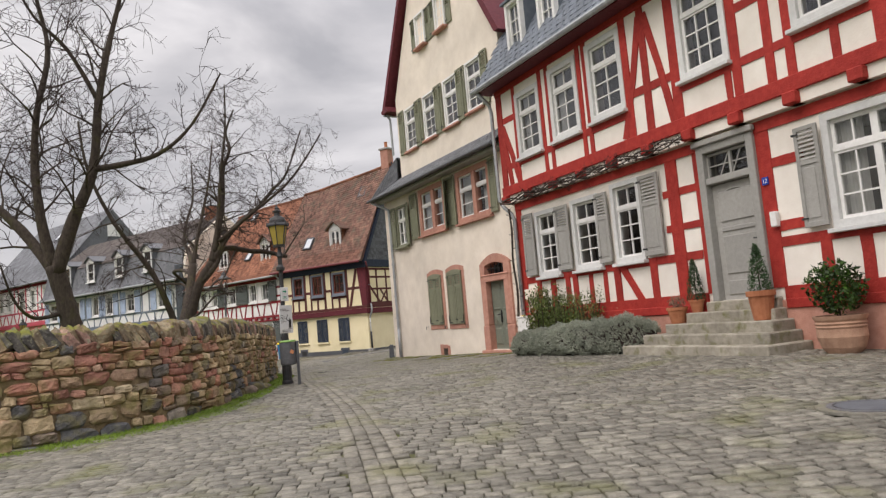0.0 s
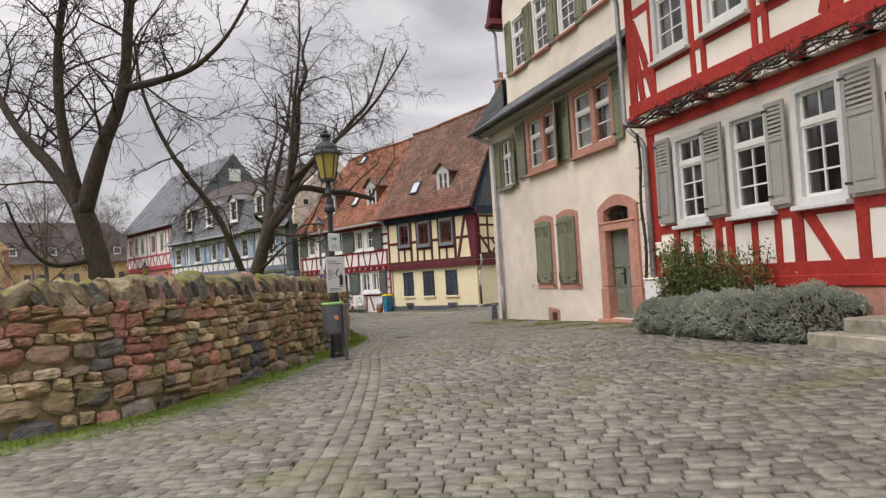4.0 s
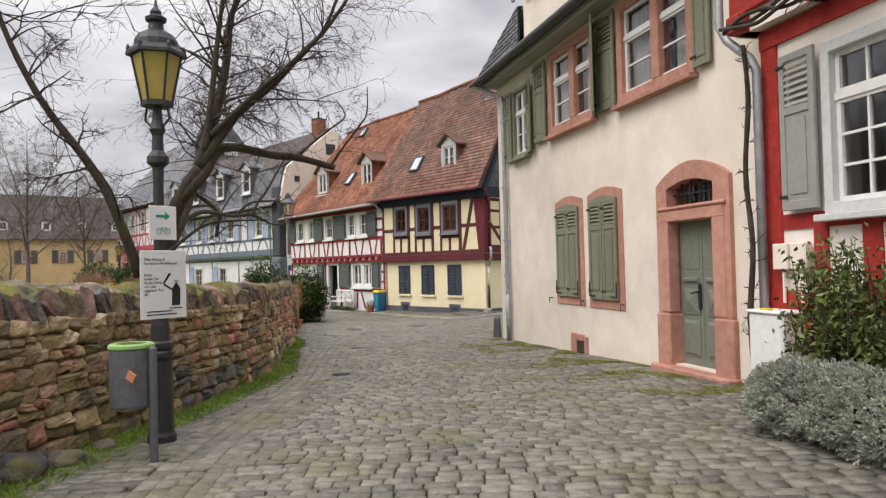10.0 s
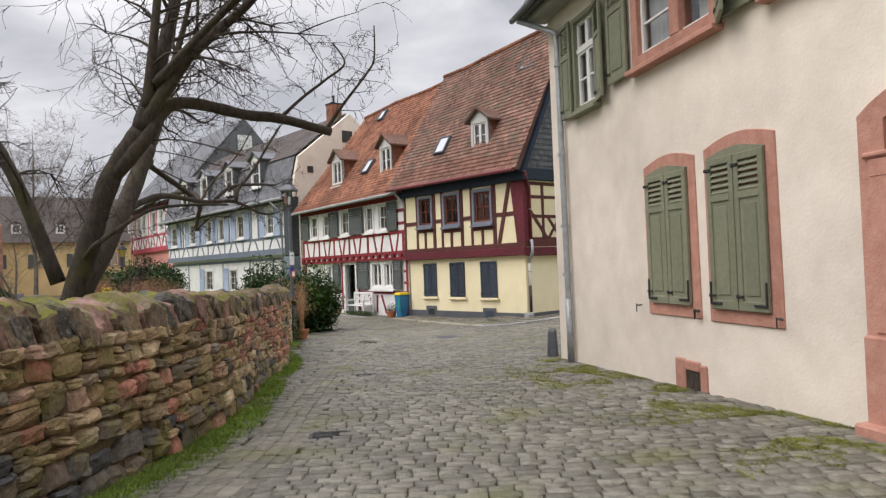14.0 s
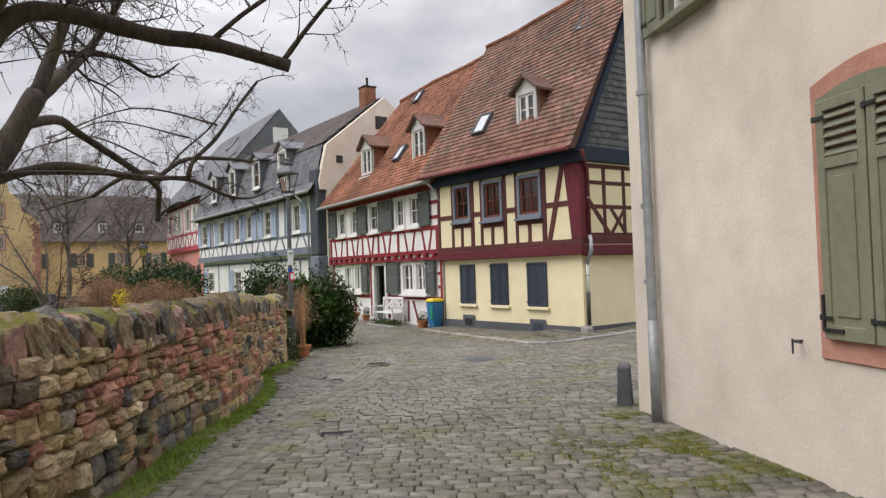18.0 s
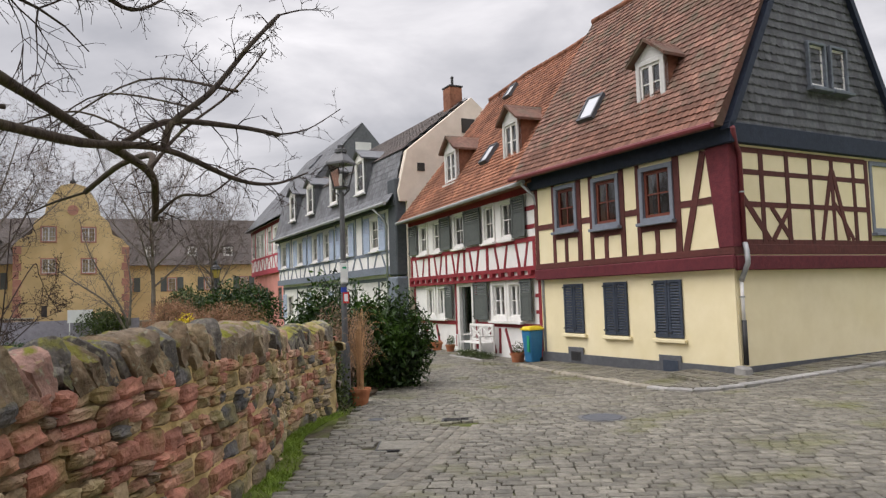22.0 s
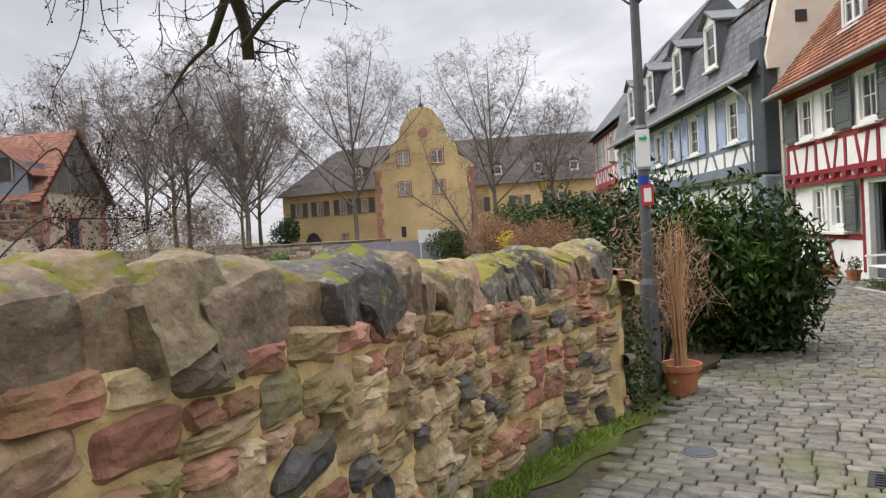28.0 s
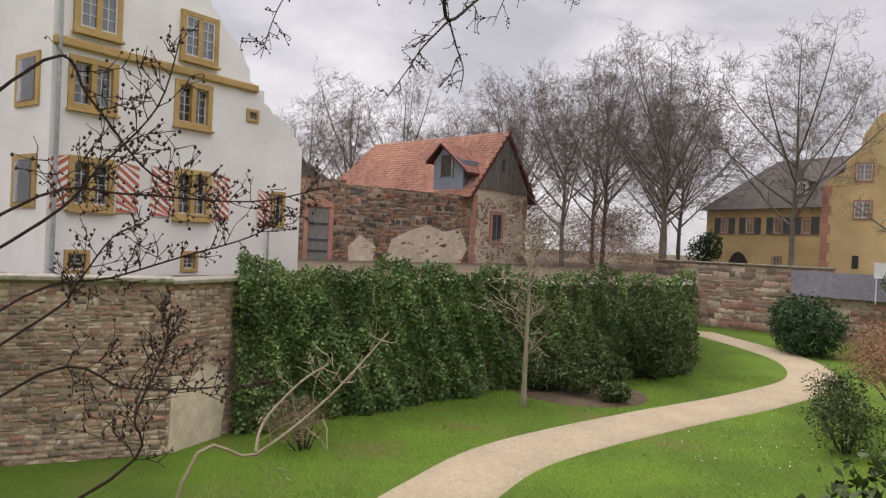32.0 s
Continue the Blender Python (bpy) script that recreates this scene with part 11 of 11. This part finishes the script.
v, f = strip_blades(np.column_stack([gp_, street_z(gp_[:, 0], gp_[:, 1]) - 0.01]), 0.06, 0.8, 0.012, rs)
tagged(arrays("verge_grass", v, f, GRASS), "strip of bright grass along the foot of the wall", "grass", kind="stuff")
ne = 240
sv = []
for i in range(ne + 1):
    a = WALL_LEN * i / ne
    for b, dz in ((0.15, 0.02), (0.42, 0.008), (0.64, -0.012)):
        q = wall_at(a, b + (0.06 * math.sin(a * 3.1) + 0.04 * math.sin(a * 7.7) if b > 0.3 else 0) - (0.14 * min(max(i / ne - 0.75, 0) * 6, 1) if b > 0.3 else 0))[0]
        sv.append((q[0], q[1], float(street_z(q[0], q[1])) + dz))
sf = [(3 * i + k, 3 * i + k + 1, 3 * i + k + 4, 3 * i + k + 3) for i in range(ne) for k in range(2)]
tagged(arrays("verge_soil", sv, sf, VERGE), "earthy strip at the foot of the wall", "ground", kind="structure")

# Rounded basalt boulders that lie against the wall's foot.
for a, b, r, flat_ in ((13.45, 0.34, 0.15, 0.85), (13.9, 0.36, 0.18, 0.85), (14.3, 0.45, 0.16, 0.55), (14.85, 0.46, 0.11, 0.5)):
    bm = bmesh.new()
    bmesh.ops.create_icosphere(bm, subdivisions=3, radius=r)
    for v in bm.verts:
        v.co *= 1 + 0.30 * noise.noise(v.co * (1.3 / r) + Vector((a, b, 3.0))) + 0.06 * noise.noise(v.co * (4.5 / r))
        v.co.z *= flat_
    for fc in bm.faces:
        fc.smooth = True
    q = wall_at(a, b)[0]
    me = bpy.data.meshes.new("boulder")
    bm.to_mesh(me)
    bm.free()
    me.materials.append(STONES["basalt"])
    t = thing("boulder", pose(q[0], q[1], float(street_z(q[0], q[1])) + r * flat_ * 0.45, 0, 0, a * 70), "rounded dark basalt stone in the grass", "stone")
    place("stone", me, t)

# ---- cobbles ----
rs = np.random.RandomState(23)


def sett_block(cx, cy, ux, uy, L, W, rs, top=0.009):
    """Rounded setts at centres with their long axes: vertices (n*12, 3) and faces."""
    n = len(cx)
    h = rs.uniform(-0.005, 0.006, n)
    rings = []
    for grow, z in ((1.0, -0.05), (1.0, -0.002), (0.935, top)):
        for sx, sy in ((-1, -1), (1, -1), (1, 1), (-1, 1)):
            jx, jy = rs.uniform(-0.07, 0.07, n), rs.uniform(-0.07, 0.07, n)
            a, b = (sx + jx) * L / 2 * grow, (sy + jy) * W / 2 * grow
            x, y = cx + a * ux - b * uy, cy + a * uy + b * ux
            rings.append(np.stack([x, y, street_z(cx, cy) + z + h + rs.uniform(-0.002, 0.002, n)], 1))
    v = np.stack(rings, 1)
    pat = np.array([[8, 9, 10, 11]] + [[r * 4 + k, r * 4 + (k + 1) % 4, r * 4 + 4 + (k + 1) % 4, r * 4 + 4 + k] for r in (0, 1) for k in range(4)])
    f = (np.arange(n)[:, None, None] * 12 + pat[None]).reshape(-1, 4)
    return v.reshape(-1, 3), f


cx, cy, ux, uy, LL, WW = [], [], [], [], [], []
s = 0.0
row = 0
while s < ROAD_LEN - 0.2:
    pitch = rs.uniform(0.115, 0.145)
    i = min(int(s / ROAD_LEN * (len(ROAD_PTS) - 1)), len(ROAD_PTS) - 2)
    c, sd, dr = ROAD_PTS[i] + (ROAD_PTS[i + 1] - ROAD_PTS[i]) * ((s / ROAD_LEN * (len(ROAD_PTS) - 1)) - i), ROAD_SIDE[i], ROAD_DIR[i]
    t = -9.0 + rs.uniform(0, 0.2)
    while t < 10.5:
        w = rs.uniform(0.13, 0.23)
        q = c + sd * (t + w / 2)
        cx.append(q[0])
        cy.append(q[1])
        ux.append(sd[0])
        uy.append(sd[1])
        LL.append(w - 0.012)
        WW.append(pitch - 0.011)
        t += w
    s += pitch
cx, cy, ux, uy, LL, WW = (np.array(a) for a in (cx, cy, ux, uy, LL, WW))
ok = on_road(cx, cy, np.where(cy > 30.5, 0.2, -0.08)) & ~((cx + 5.65) ** 2 + (cy - 32.72) ** 2 < 0.16) & ~((cx + 7.5) ** 2 + (cy - 30.35) ** 2 < 0.16) & ~((cx - 3.68) ** 2 + (cy - 6.5) ** 2 < 0.16)
# four courses run down the street as a gutter, drawing near the wall further on
gut = [(0.3, 1.0), (-0.35, 4.5), (-1.13, 8.6), (-1.62, 10.9), (-2.4, 13.9), (-3.27, 16.9), (-4.12, 20.6), (-4.92, 22.95), (-6.26, 27.05), (-6.74, 29.3), (-7.07, 30.66), (-7.45, 32.0)]
GUT_PTS, GUT_DIR, GUT_LEN = smooth_line(gut, 0.08)
COURSES, COURSE = 4, 0.146
gcx, gcy, gux, guy, gl, gw = [], [], [], [], [], []
for r in range(COURSES):
    s = rs.uniform(0, 0.2)
    while s < GUT_LEN - 0.3:
        L = rs.uniform(0.16, 0.27)
        k = int((s + L / 2) / GUT_LEN * (len(GUT_PTS) - 1))
        d = GUT_DIR[k]
        p = GUT_PTS[k] + np.array([d[1], -d[0]]) * (r - (COURSES - 1) / 2) * COURSE
        gcx.append(p[0])
        gcy.append(p[1])
        gux.append(d[0])
        guy.append(d[1])
        gl.append(L - 0.012)
        gw.append(COURSE - 0.006)
        s += L
off_gut = np.array([np.min(np.hypot(GUT_PTS[:, 0] - a, GUT_PTS[:, 1] - b)) for a, b in zip(cx, cy)])
ok &= off_gut > COURSES * COURSE / 2 - 0.03
cols_ = [np.r_[a[ok], np.array(b)] for a, b in zip((cx, cy, ux, uy, LL, WW), (gcx, gcy, gux, guy, gl, gw))]
v, f = sett_block(*cols_, rs)
v.reshape(-1, 12, 3)[int(ok.sum()):, :, 2] += 0.004
own = np.zeros(len(cols_[0]), bool)
near = (cols_[1] > 26.4) & (cols_[1] < 28.9) & (cols_[0] < -4.2) & (cols_[0] > -7.2)
own[np.flatnonzero(near)[:290]] = True
fo = f.reshape(-1, 9, 4)
in_gutter = np.arange(len(own)) >= int(ok.sum())
for sel, m_k in ((~own & ~in_gutter, COBBLE_JOINED), (in_gutter & ~own, GUTTER_SETT)):
    keep = np.repeat(sel, 12)
    renum = np.cumsum(keep) - 1
    tagged(arrays("cobbles", v[keep], renum[fo[sel].reshape(-1, 4)], m_k, road), kind="stuff")
shared = []
V12 = v.reshape(-1, 12, 3)
pat = [(8, 9, 10, 11)] + [(r * 4 + k, r * 4 + (k + 1) % 4, r * 4 + 4 + (k + 1) % 4, r * 4 + 4 + k) for r in (0, 1) for k in range(4)]
for n_, i in enumerate(np.flatnonzero(own)):
    c = np.array([cols_[0][i], cols_[1][i], 0])
    zc = float(street_z(c[0], c[1]))
    turn = math.degrees(math.atan2(cols_[3][i], cols_[2][i]))
    if n_ < 12:
        loc = V12[i] - np.array([c[0], c[1], zc])
        a = -radians(turn)
        loc = np.column_stack([loc[:, 0] * math.cos(a) - loc[:, 1] * math.sin(a), loc[:, 0] * math.sin(a) + loc[:, 1] * math.cos(a), loc[:, 2]])
        loc[:, 0] /= cols_[4][i]
        loc[:, 1] /= cols_[5][i]
        me = bpy.data.meshes.new("cobble")
        me.from_pydata(loc.tolist(), [], pat)
        me.materials.append(COBBLE)
        shared.append(me)
    place("cobble", shared[n_ % len(shared)], road, at=pose(c[0], c[1], zc, 0, 0, turn) @ Matrix.Diagonal((cols_[4][i], cols_[5][i], 1, 1)))
